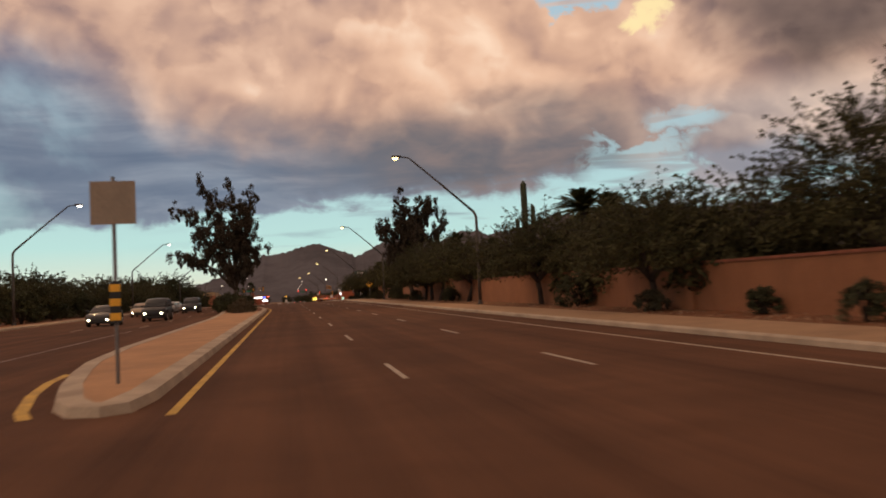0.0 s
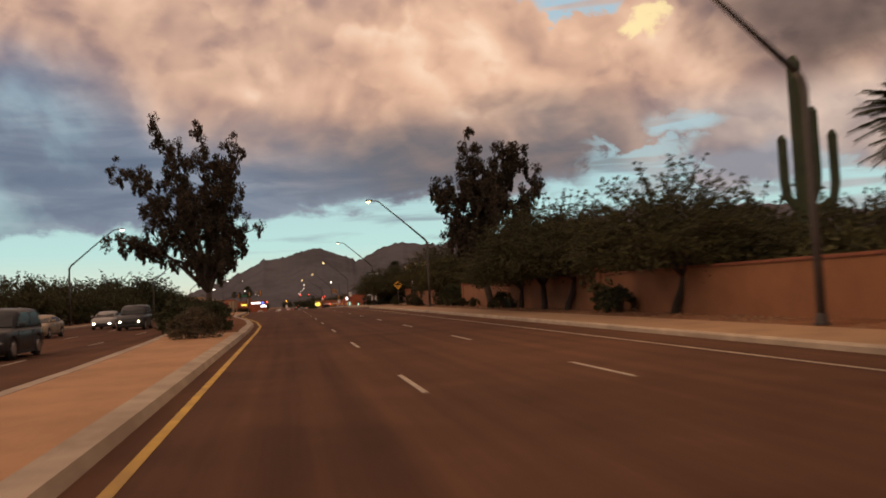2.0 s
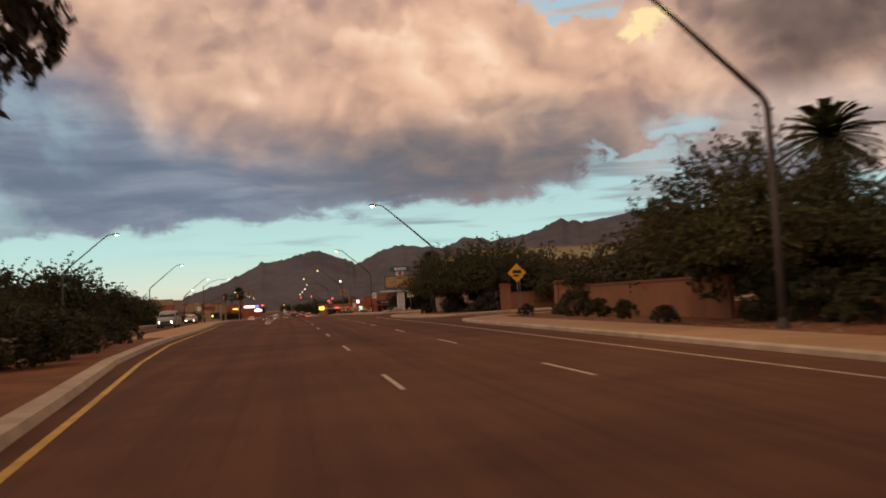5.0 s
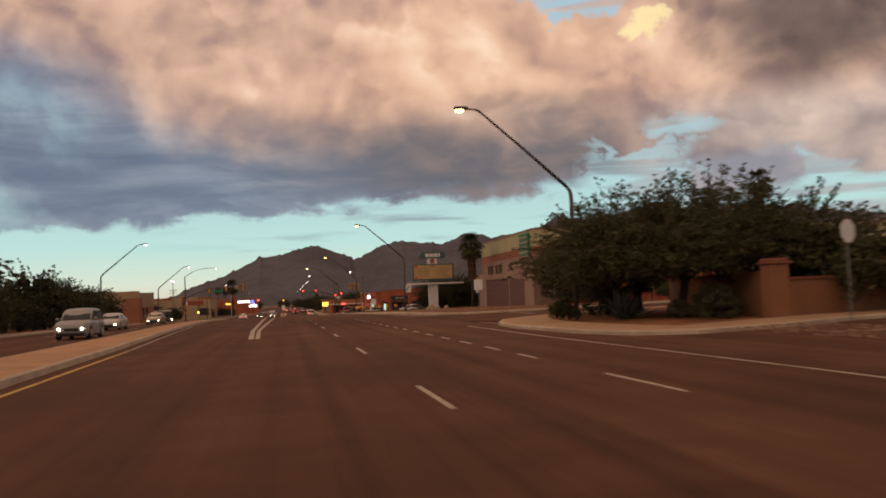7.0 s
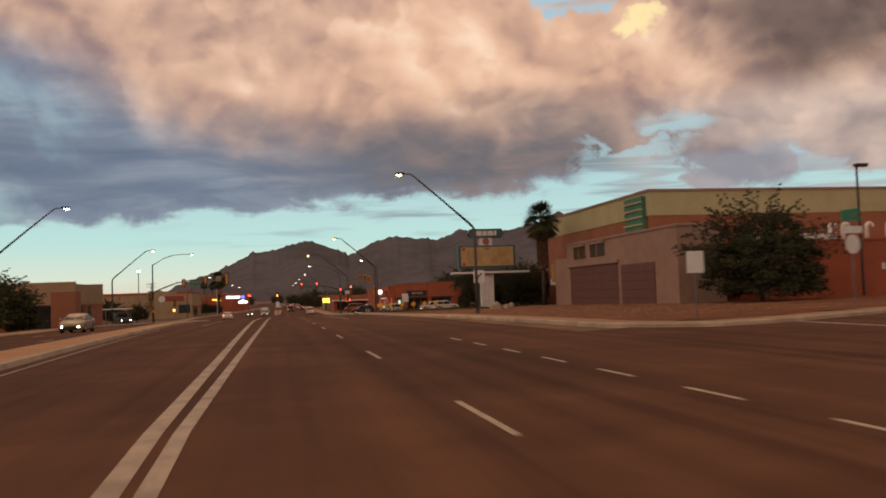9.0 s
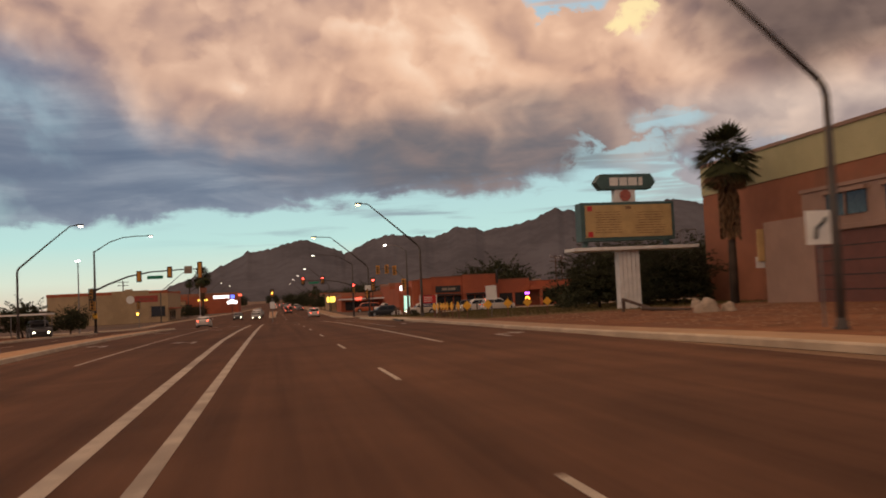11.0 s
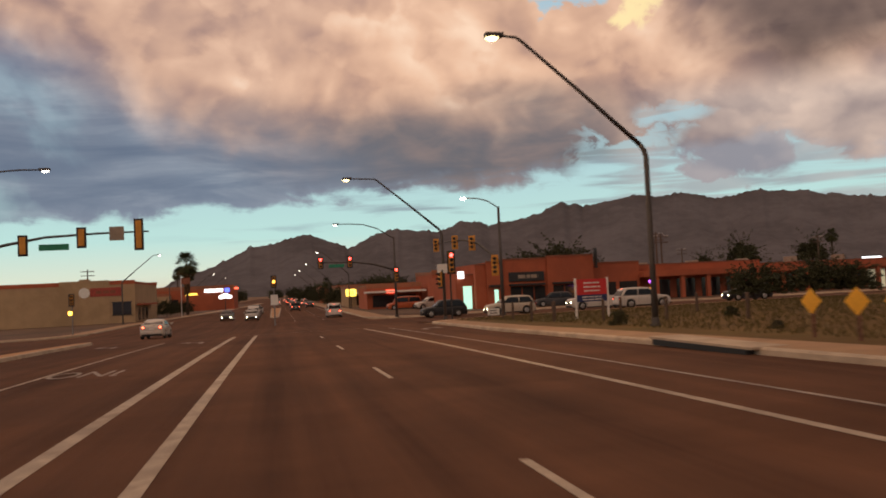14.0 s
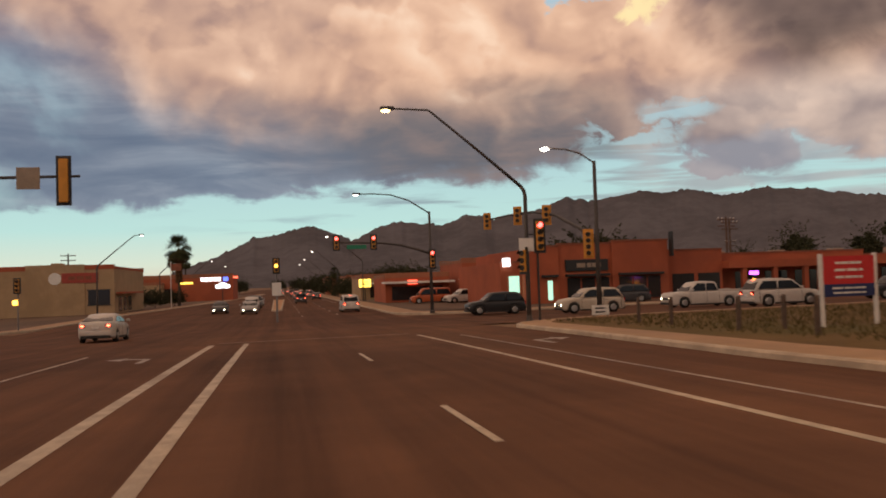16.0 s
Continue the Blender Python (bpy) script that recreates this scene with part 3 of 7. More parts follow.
# ---- street lamps ----
def street_lamp(x, y, reach=5.2, bend=6.45, top=10.5, tip=0.7, rz=0.0, glow=LAMP_GLOW, lit=True):
    """A leaning davit: upright post, straight slanted arm, short level tip with the head."""
    t = thing("street_lamp", "tall galvanised street lamp with a slanted arm, lit", "street lamp", x, y, gz(x, y) + 0.12, rz, group="street lamps")
    part("base", tube(tube(bmn(), [(0, 0, 0), (0, 0, 0.06)], 0.2, 12), [(0, 0, 0.06), (0, 0, 0.3)], [0.16, 0.13], 12), LAMP_STEEL, t)
    post = [(0, 0, 0.0), (0, 0, bend * 0.5), (0, 0, bend - 0.35), (-0.06, 0, bend - 0.1), (-0.22, 0, bend + 0.12)]
    part("post", tube(bmn(), post, [0.12, 0.105, 0.095, 0.092, 0.09], 12), LAMP_STEEL, t, smooth=True)
    ex, ez = -(reach - tip), top - 0.12
    arm = [(-0.22, 0, bend + 0.12), (ex * 0.5 - 0.1, 0, (bend + ez) / 2 + 0.05), (ex, 0, ez - 0.06), (ex - 0.18, 0, ez + 0.06), (-reach, 0, top)]
    part("arm", tube(bmn(), arm, [0.09, 0.07, 0.055, 0.05, 0.045], 10), LAMP_STEEL, t, smooth=True)
    head = part("head", box(bmn(), -reach - 0.62, -reach + 0.05, -0.17, 0.17, top - 0.07, top + 0.1, 0.06), LAMP_STEEL, t, smooth=False)
    bm = bmn()
    bmesh.ops.create_uvsphere(bm, u_segments=14, v_segments=8, radius=0.2, matrix=Matrix.Translation((-reach - 0.36, 0, top - 0.07)) @ Matrix.Diagonal((1.2, 0.8, 0.7, 1)))
    part("lens", bm, glow, head, "glowing lamp lens", smooth=True)
    if lit:
        l = new("lamp_light", bpy.data.lights.new("lamp_light", "SPOT"))
        l.data.energy, l.data.color, l.data.shadow_soft_size, l.data.spot_size, l.data.spot_blend = 900, (1.0, 0.62, 0.3), 0.2, radians(150), 0.6
        l.matrix_world = Matrix.Translation(t.matrix_world @ Vector((-reach - 0.36, 0, top - 0.5)))
    return t


for i, (x, y) in enumerate([(13.5, 57.5), (13.77, 118.9), (14.25, 177.1), (14.3, 237.2), (13.3, 293.9)]):
    street_lamp(x, y)
street_lamp(12.1, 326.2, 6.5, 6.6, 10.55, 1.9)
for y in (20, 78, 135, 193, 251, 301):
    street_lamp(-23.0, y, 5.2, 6.4, 10.3, 0.7, 180.0, LAMP_WHITE, lit=y in (78, 251))
for y in (420, 478, 536, 594):
    street_lamp(13.2, y, lit=False, glow=LAMP_WHITE)
    street_lamp(-22.8, y - 20, 5.2, 6.4, 10.3, 0.7, 180.0, LAMP_WHITE, lit=False)

# ---- mountains ----
RIDGE = [(-9, 0.3), (-7, 0.9), (-5.5, 1.5), (-4.2, 1.95), (-3.0, 2.4), (-2.2, 2.95), (-1.5, 3.15), (-0.6, 3.3), (0.0, 3.42), (1.1, 3.75), (1.9, 3.92), (2.7, 3.75), (3.8, 3.33), (4.8, 2.87), (6.1, 3.5), (7.6, 4.05),
         (9.3, 3.95), (10.7, 3.78), (11.5, 3.9), (12.2, 4.35), (13.6, 4.32), (14.2, 4.05), (16.0, 4.3), (17.7, 4.65), (18.4, 5.0), (19.1, 5.38), (19.6, 5.05), (19.9, 5.2), (20.4, 4.88), (21.5, 5.1), (23.8, 5.45), (25.4, 5.25),
         (26.9, 5.4), (28.8, 4.88), (31.3, 5.22), (34.3, 4.88), (36.5, 4.45), (39.6, 4.1), (46, 3.7), (55, 3.0), (66, 1.6)]


def crest(a):
    """How high the skyline stands, in degrees, towards a bearing in degrees."""
    h = 0.0
    for (a0, h0), (a1, h1) in zip(RIDGE, RIDGE[1:]):
        if a0 <= a <= a1:
            f = (a - a0) / (a1 - a0)
            h = h0 + (h1 - h0) * f
    jag = noise.fractal(Vector((a * 1.1, 3.0, 0.0)), 0.8, 2.1, 6) * 0.13 + (abs(noise.noise(Vector((a * 2.3, 9.0, 0.0)))) - 0.25) * 0.24 + noise.fractal(Vector((a * 6.0, 5.0, 0.0)), 0.9, 2.0, 4) * 0.05
    return max(h + jag * min(1.0, h), 0.0)


bm = bmn()
azs = steps(-9, 64, 0.16)
rows = []
for j, f in enumerate([0.0, 0.08, 0.17, 0.26, 0.36, 0.46, 0.56, 0.66, 0.76, 0.85, 0.93, 1.0, 1.06]):
    row = []
    for a in azs:
        d = 3300 + 1150 * f
        up = min(f, 1.0) ** 1.25 if f <= 1 else 0.86
        c = crest(a) * 1.0
        rough = noise.fractal(Vector((a * 0.5 + f * 1.6, f * 2.6 - a * 0.12, 1.0)), 1.0, 2.1, 5) * 0.09 * math.sin(math.pi * min(f, 1.0)) * min(c, 3) / 3
        e = radians(c * min(max(up + rough, 0.0), 1.0 if f >= 1 else 0.97))
        y0 = 140
        row.append(bm.verts.new((math.sin(radians(a)) * d, y0 + math.cos(radians(a)) * d, d * math.tan(e) - (12 if f == 0 else 0))))
    rows.append(row)
for a, b in zip(rows, rows[1:]):
    for k in range(len(azs) - 1):
        bm.faces.new((a[k], a[k + 1], b[k + 1], b[k]))
tagged(part("mountain_backdrop", bm, HAZED_ROCK, smooth=True), "hazy grey-brown mountain range with jagged ridges", "mountains", kind="structure")


# ---- more materials ----
BROWN_WALL = material("brown_block_wall", (0.3, 0.115, 0.062), 0.9, vary=0.12, scale=0.5, fine=12, bump=0.25, stain=(0.21, 0.1, 0.06))
BRICK_RED = material("red_brown_wall", (0.35, 0.09, 0.041), 0.9, vary=0.12, scale=0.4, fine=12, bump=0.25, stain=(0.26, 0.068, 0.034))
OLIVE_BAND = material("olive_cream_band", (0.42, 0.38, 0.21), 0.85, vary=0.08, scale=0.4, fine=12, bump=0.1)
GREY_STUCCO = material("grey_pink_stucco", (0.31, 0.2, 0.15), 0.9, vary=0.1, scale=0.5, fine=16, bump=0.25, stain=(0.24, 0.15, 0.11))
TAN_STUCCO = material("tan_stucco", (0.36, 0.245, 0.14), 0.9, vary=0.1, scale=0.5, fine=16, bump=0.25, stain=(0.28, 0.19, 0.105))
DOOR_BROWN = material("brown_metal_door", (0.14, 0.055, 0.04), 0.6, vary=0.12, scale=1.0, fine=15, bump=0.1)
TEAL = material("teal_paint", (0.055, 0.1, 0.095), 0.55, vary=0.15, scale=1.5, fine=20, bump=0.08)
GREEN_LOUVRE = material("green_louvre", (0.05, 0.17, 0.1), 0.6, vary=0.15, scale=1.5, fine=20, bump=0.08)
CREAM_PANEL = material("cream_letter_board", (0.47, 0.31, 0.13), 0.6, vary=0.14, scale=1.2, fine=20, bump=0.05, stain=(0.42, 0.28, 0.12))
WHITE_METAL = material("white_painted_metal", (0.66, 0.62, 0.57), 0.5, vary=0.1, scale=1.5, fine=20, bump=0.05)
SIGN_BACK = material("bare_sign_back", (0.3, 0.23, 0.17), 0.55, 0.3, vary=0.12, scale=2.0, fine=15, bump=0.05)
SIGN_WHITE = material("white_sign_face", (0.68, 0.65, 0.6), 0.5, vary=0.06, scale=2.0, fine=15, bump=0.03)
SIGN_YELLOW = material("yellow_sign_face", (0.75, 0.38, 0.03), 0.5, vary=0.1, scale=2.0, fine=15, bump=0.03)
SIGN_BLACK = material("black_sign_ink", (0.02, 0.02, 0.02), 0.6, vary=0.1, bump=0.0)
SIGN_RED = material("red_sign_face", (0.5, 0.03, 0.03), 0.5, vary=0.08, bump=0.02)
SIGN_DULL_RED = material("faded_red_board", (0.3, 0.05, 0.035), 0.7, vary=0.15, bump=0.02)
SIGN_NAVY = material("navy_sign_face", (0.02, 0.03, 0.1), 0.5, vary=0.1, bump=0.02)
SIGN_GREEN = material("green_street_sign", (0.02, 0.2, 0.11), 0.5, vary=0.1, bump=0.02)
SIGNAL_YELLOW = material("signal_housing_yellow", (0.55, 0.24, 0.03), 0.5, vary=0.1, bump=0.03)
SIGNAL_BLACK = material("signal_housing_dark", (0.03, 0.027, 0.025), 0.5, vary=0.1, bump=0.03)
RED_GLOW = material("red_signal_lens", (0.6, 0.02, 0.02), 0.4, emit=(1.0, 0.06, 0.05), power=9.0, bump=0)
AMBER_GLOW = material("amber_signal_lens", (0.7, 0.4, 0.02), 0.4, emit=(1.0, 0.5, 0.06), power=6.0, bump=0)
DEAD_LENS = material("unlit_signal_lens", (0.06, 0.045, 0.03), 0.25, bump=0)
WINDOW_DARK = material("dark_window_glass", (0.025, 0.024, 0.025), 0.12, vary=0.1, bump=0, spec=0.6)
SHOP_LIGHT = material("lit_shop_window", (0.6, 0.5, 0.35), 0.4, emit=(0.9, 0.8, 0.5), power=0.35, bump=0)
CYAN_LIGHT = material("pale_green_lit_window", (0.4, 0.6, 0.5), 0.4, emit=(0.55, 0.95, 0.75), power=0.9, bump=0)
NEON_RED = material("red_neon", (0.6, 0.1, 0.08), 0.4, emit=(1.0, 0.12, 0.06), power=3.0, bump=0)
NEON_ORANGE = material("orange_neon", (0.7, 0.3, 0.08), 0.4, emit=(1.0, 0.3, 0.03), power=5.0, bump=0)
NEON_PURPLE = material("purple_neon", (0.4, 0.1, 0.7), 0.4, emit=(0.55, 0.1, 1.0), power=4.0, bump=0)
NEON_PURPLE_DIM = material("dim_purple_sign", (0.3, 0.2, 0.6), 0.4, emit=(0.4, 0.25, 1.0), power=1.2, bump=0)
NEON_WHITE = material("white_lit_sign", (0.8, 0.8, 0.8), 0.4, emit=(0.9, 0.97, 1.0), power=2.6, bump=0)
NEON_BLUE = material("blue_lit_sign", (0.1, 0.15, 0.8), 0.4, emit=(0.1, 0.16, 1.0), power=2.2, bump=0)
NEON_YELLOW = material("yellow_lit_sign", (0.8, 0.6, 0.1), 0.4, emit=(1.0, 0.7, 0.1), power=2.4, bump=0)
FADED_INK = material("faded_board_ink", (0.24, 0.13, 0.06), 0.7, vary=0.2, bump=0)
BADGE_RED = material("weathered_red_badge", (0.34, 0.1, 0.075), 0.7, vary=0.25, scale=4, bump=0.05)
ROOF_GREY = material("flat_roof_felt", (0.2, 0.17, 0.15), 0.9, vary=0.15, bump=0.1)
WOOD_POLE = material("weathered_pole_wood", (0.09, 0.06, 0.045), 0.9, vary=0.25, scale=2, fine=30, bump=0.3)


def bars(name, parent, x0, x1, z0, z1, y, rows, mat, seed=1, fill=0.85, height=0.55, sign=-1):
    """Rows of plain bars in place of writing, on a face that looks along y."""
    rnd = random.Random(seed)
    bm = bmn()
    for r in range(rows):
        zt = z1 - (z1 - z0) * (r + 0.5) / rows
        hh = (z1 - z0) / rows * height / 2
        w = (x1 - x0) * fill * rnd.uniform(0.75, 1.0)
        a = (x0 + x1) / 2 - w / 2
        while a < (x0 + x1) / 2 + w / 2 - 0.02:
            l = min(rnd.uniform(0.12, 0.3) * (x1 - x0), (x0 + x1) / 2 + w / 2 - a)
            box(bm, a, a + l * 0.9, y + sign * 0.012, y, zt - hh, zt + hh)
            a += l * 1.05
    return part(name, bm, mat, parent)


# ---- buildings ----
def cinema():
    t = thing("cinema_building", "large brown block cinema with an olive-cream roofline band", "building", 34, 249, gz(34, 260))
    part("wall", box(bmn(), 0, 62, 0, 30.4, -1.5, 8.3), BROWN_WALL, t)
    part("upper_band", box(bmn(), -0.06, 62.06, -0.06, 30.46, 8.3, 10.55), OLIVE_BAND, t, "olive-cream stucco band")
    part("roof_cap", box(bmn(), -0.16, 62.16, -0.16, 30.56, 10.55, 10.78), GREY_STUCCO, t)
    part("roof", box(bmn(), 0.5, 61.5, 0.5, 29.9, 10.78, 10.82), ROOF_GREY, t)
    lou = part("louvre_panel", box(bmn(), -0.5, -0.08, 0.6, 4.6, 6.6, 10.2), GREEN_LOUVRE, t, "green louvred wall panel")
    bm = bmn()
    for i in range(5):
        box(bm, -0.62, -0.5, 0.5, 4.7, 6.8 + 0.7 * i, 6.95 + 0.7 * i)
    part("louvre", bm, OLIVE_BAND, lou)
    # lower grey wing with garage doors on the road side
    part("wing_wall", box(box(bmn(), -4.0, -0.02, -13.0, 12.0, -1.5, 6.3), -4.0, -0.02, 12.0, 16.0, -1.5, 5.0), GREY_STUCCO, t, "grey-pink stucco wing")
    part("wing_coping", box(bmn(), -4.1, 0.0, -13.1, 12.1, 6.3, 6.5), GREY_STUCCO, t)
    for y0, y1, z1 in ((-9.0, -2.2, 3.7), (-1.4, 11.0, 3.9)):
        d = part("garage_door", box(bmn(), -4.07, -3.99, y0, y1, 0.05, z1), DOOR_BROWN, t, "dark brown metal garage door")
        bm = bmn()
        for k in range(1, 5):
            z = z1 * k / 5
            box(bm, -4.085, -4.07, y0 + 0.1, y1 - 0.1, z - 0.025, z + 0.025)
        part("door_rib", bm, DARK_STEEL, d)
    part("door_lintel", box(bmn(), -4.25, -3.99, -1.8, 11.4, 3.95, 4.25, 0.03), GREY_STUCCO, t)
    for y0, y1 in ((1.6, 5.2), (6.6, 9.8)):
        w = part("window", box(bmn(), -4.05, -3.98, y0, y1, 4.75, 5.95), WINDOW_DARK, t)
        part("window_frame", box(box(bmn(), -4.3, -4.0, y0 - 0.15, y1 + 0.15, 5.95, 6.15), -4.12, -4.0, (y0 + y1) / 2 - 0.06, (y0 + y1) / 2 + 0.06, 4.75, 5.95), GREY_STUCCO, w)
    part("wing_end_sign", box(bmn(), -4.4, -3.6, 16.05, 16.2, 2.6, 4.6, 0.03), CREAM_PANEL, t, "cream panel sign")
    part("wing_end_notice", box(bmn(), -4.5, -3.9, 16.2, 16.26, 2.2, 2.9), SIGN_WHITE, t)
    # low red front with roof pipes
    part("front_wall", box(bmn(), 1.8, 40, -14.0, -0.02, -1.5, 4.75), BRICK_RED, t, "red-brown painted front wall")
    part("front_coping", box(bmn(), 1.7, 40.1, -14.1, -13.8, 4.75, 4.9), BRICK_RED, t)
    for x in (11.5, 12.7, 15.0, 17.0, 18.6, 19.8, 21.4, 22.6, 26.0):
        pts = [(x, -10, 4.5)] + [(x, -10, 6.1)] + [(x + 0.28 * (1 - math.cos(a)), -10, 6.1 + 0.3 * math.sin(a)) for a in (0.5, 1.0, 1.57, 2.2, 2.8, 3.14)]
        part("vent_pipe", tube(bmn(), pts, 0.17, 10), WHITE_METAL, t, "white hooked roof vent pipe", smooth=True)
    for x in (3.0, 8.0, 9.8):
        part("roof_unit", box(bmn(), x, x + 1.6, -11, -9.6, 4.75, 5.6, 0.06), WHITE_METAL, t, "white rooftop cooling unit")
    for x in (5.0, 13.0, 21.0):
        part("wall_light", box(bmn(), x, x + 0.3, -14.16, -14.0, 2.4, 2.9, 0.03), WHITE_METAL, t)
    return t


cinema()
low = tagged(part("wall_planter", sweep(bmn(), [(48, 224.8), (66, 232.2)], [(-0.12, -0.2), (-0.12, 1.7), (0.12, 1.7), (0.12, -0.2)]), STUCCO), "low tan stucco planter wall beside the side street", "wall", kind="structure")


def block_house(name, label, x, y, w, d, h, wall, band=None, band_h=0.8, base=-1.5):
    t = thing(name, label, "building", x, y, gz(x, y))
    part("wall", box(bmn(), 0, w, 0, d, base, h), wall, t)
    for y0, y1 in ((-0.08, 0.25), (d - 0.25, d + 0.08)):
        part("parapet", box(bmn(), -0.08, w + 0.08, y0, y1, h, h + 0.3), band or wall, t)
    part("roof", box(bmn(), 0, w, 0.25, d - 0.25, h, h + 0.06), ROOF_GREY, t)
    if band:
        part("band", box(bmn(), -0.06, w + 0.06, -0.06, d + 0.06, h - band_h, h), band, t)
    return t


west = block_house("office_building", "small tan office block with a shaded carport front and brown corner", -34.2, 276, 11.8, 15, 5.0, BROWN_WALL, TAN_STUCCO, 2.2)
# flat dark panel on the wall stands in for the carport's inner shade
part("carport_shade_panel", box(bmn(), 5.2, 9.4, -0.1, -0.02, 0.1, 2.7), WINDOW_DARK, west)
part("corner_pier", box(bmn(), 9.4, 11.95, -0.5, 2.2, -1.0, 4.2, 0.03), BROWN_WALL, west)
for y0 in (3.0, 6.5):
    part("window", box(bmn(), 11.82, 11.9, y0, y0 + 1.6, 0.9, 2.6), WINDOW_DARK, west)

nw = block_house("corner_restaurant", "low tan stucco restaurant with a red wall sign and dark window", -47.5, 411, 24.8, 26, 6.9, TAN_STUCCO, BRICK_RED, 0.35)
sg = part("wall_sign", box(bmn(), 17.9, 22.7, -0.16, -0.02, 4.7, 6.1, 0.03), SIGN_DULL_RED, nw, "red wall sign")
bars("sign_bar", sg, 18.3, 22.4, 4.95, 5.85, -0.16, 1, STUCCO_CAP, 5)
bm = bmn()
bmesh.ops.create_cone(bm, cap_ends=True, segments=16, radius1=0.85, radius2=0.85, depth=0.12, matrix=Matrix.Translation((17.0, -0.1, 5.35)) @ Euler((math.pi / 2, 0, 0)).to_matrix().to_4x4())
part("sign_disc", bm, SIGN_WHITE, nw, "white round sign")
wd = part("window", box(bmn(), 21.3, 24.2, -0.06, -0.01, 1.6, 3.6), WINDOW_DARK, nw)
for z in (1.48, 3.6):
    part("window_frame", box(bmn(), 21.15, 24.35, -0.12, -0.05, z, z + 0.12), DARK_STEEL, wd)
part("awning", box(bmn(), 24.85, 26.0, 1.0, 18, 3.0, 3.3, 0.03), BRICK_RED, nw)
part("rooftop_unit", box(bmn(), 14.5, 16.0, 8, 10, 7.0, 7.8, 0.05), TAN_STUCCO, nw)
part("tall_pier", box(bmn(), 13.2, 20.9, -0.1, 0.0, 0, 7.3), TAN_STUCCO, nw)
for y0 in (3, 7, 11):
    part("window", box(bmn(), 24.8, 24.88, y0, y0 + 2.4, 0.5, 2.6), WINDOW_DARK, nw)

bank = block_house("bank_building", "red brick bank with a lit white and blue roof sign", -31, 470, 21.5, 20, 5.6, BRICK_RED, BROWN_WALL, 0.5)
for i in range(5):
    part("sign_letter", box(bmn(), 14.9 + 0.86 * i, 15.55 + 0.86 * i, -0.16, -0.05, 4.35, 5.15), NEON_WHITE, bank, "white lit sign bar")
part("sign_emblem", box(bmn(), 19.5, 20.5, -0.16, -0.05, 4.3, 5.2), NEON_BLUE, bank, "blue lit emblem")
part("yellow_sign", box(bmn(), 10.6, 13.2, -0.16, -0.05, 3.9, 4.3), NEON_YELLOW, bank)
part("shop_window", box(bmn(), 1.5, 9.0, -0.1, -0.02, 0.5, 3.0), WINDOW_DARK, bank)
part("red_fascia", box(bmn(), 21.55, 22.4, 1, 3, 4.9, 5.3), NEON_RED, bank)
bank.matrix_world = pose(-36.8, 505, gz(-36.8, 505)) @ Matrix.Diagonal((1.186, 1.186, 1.186, 1))


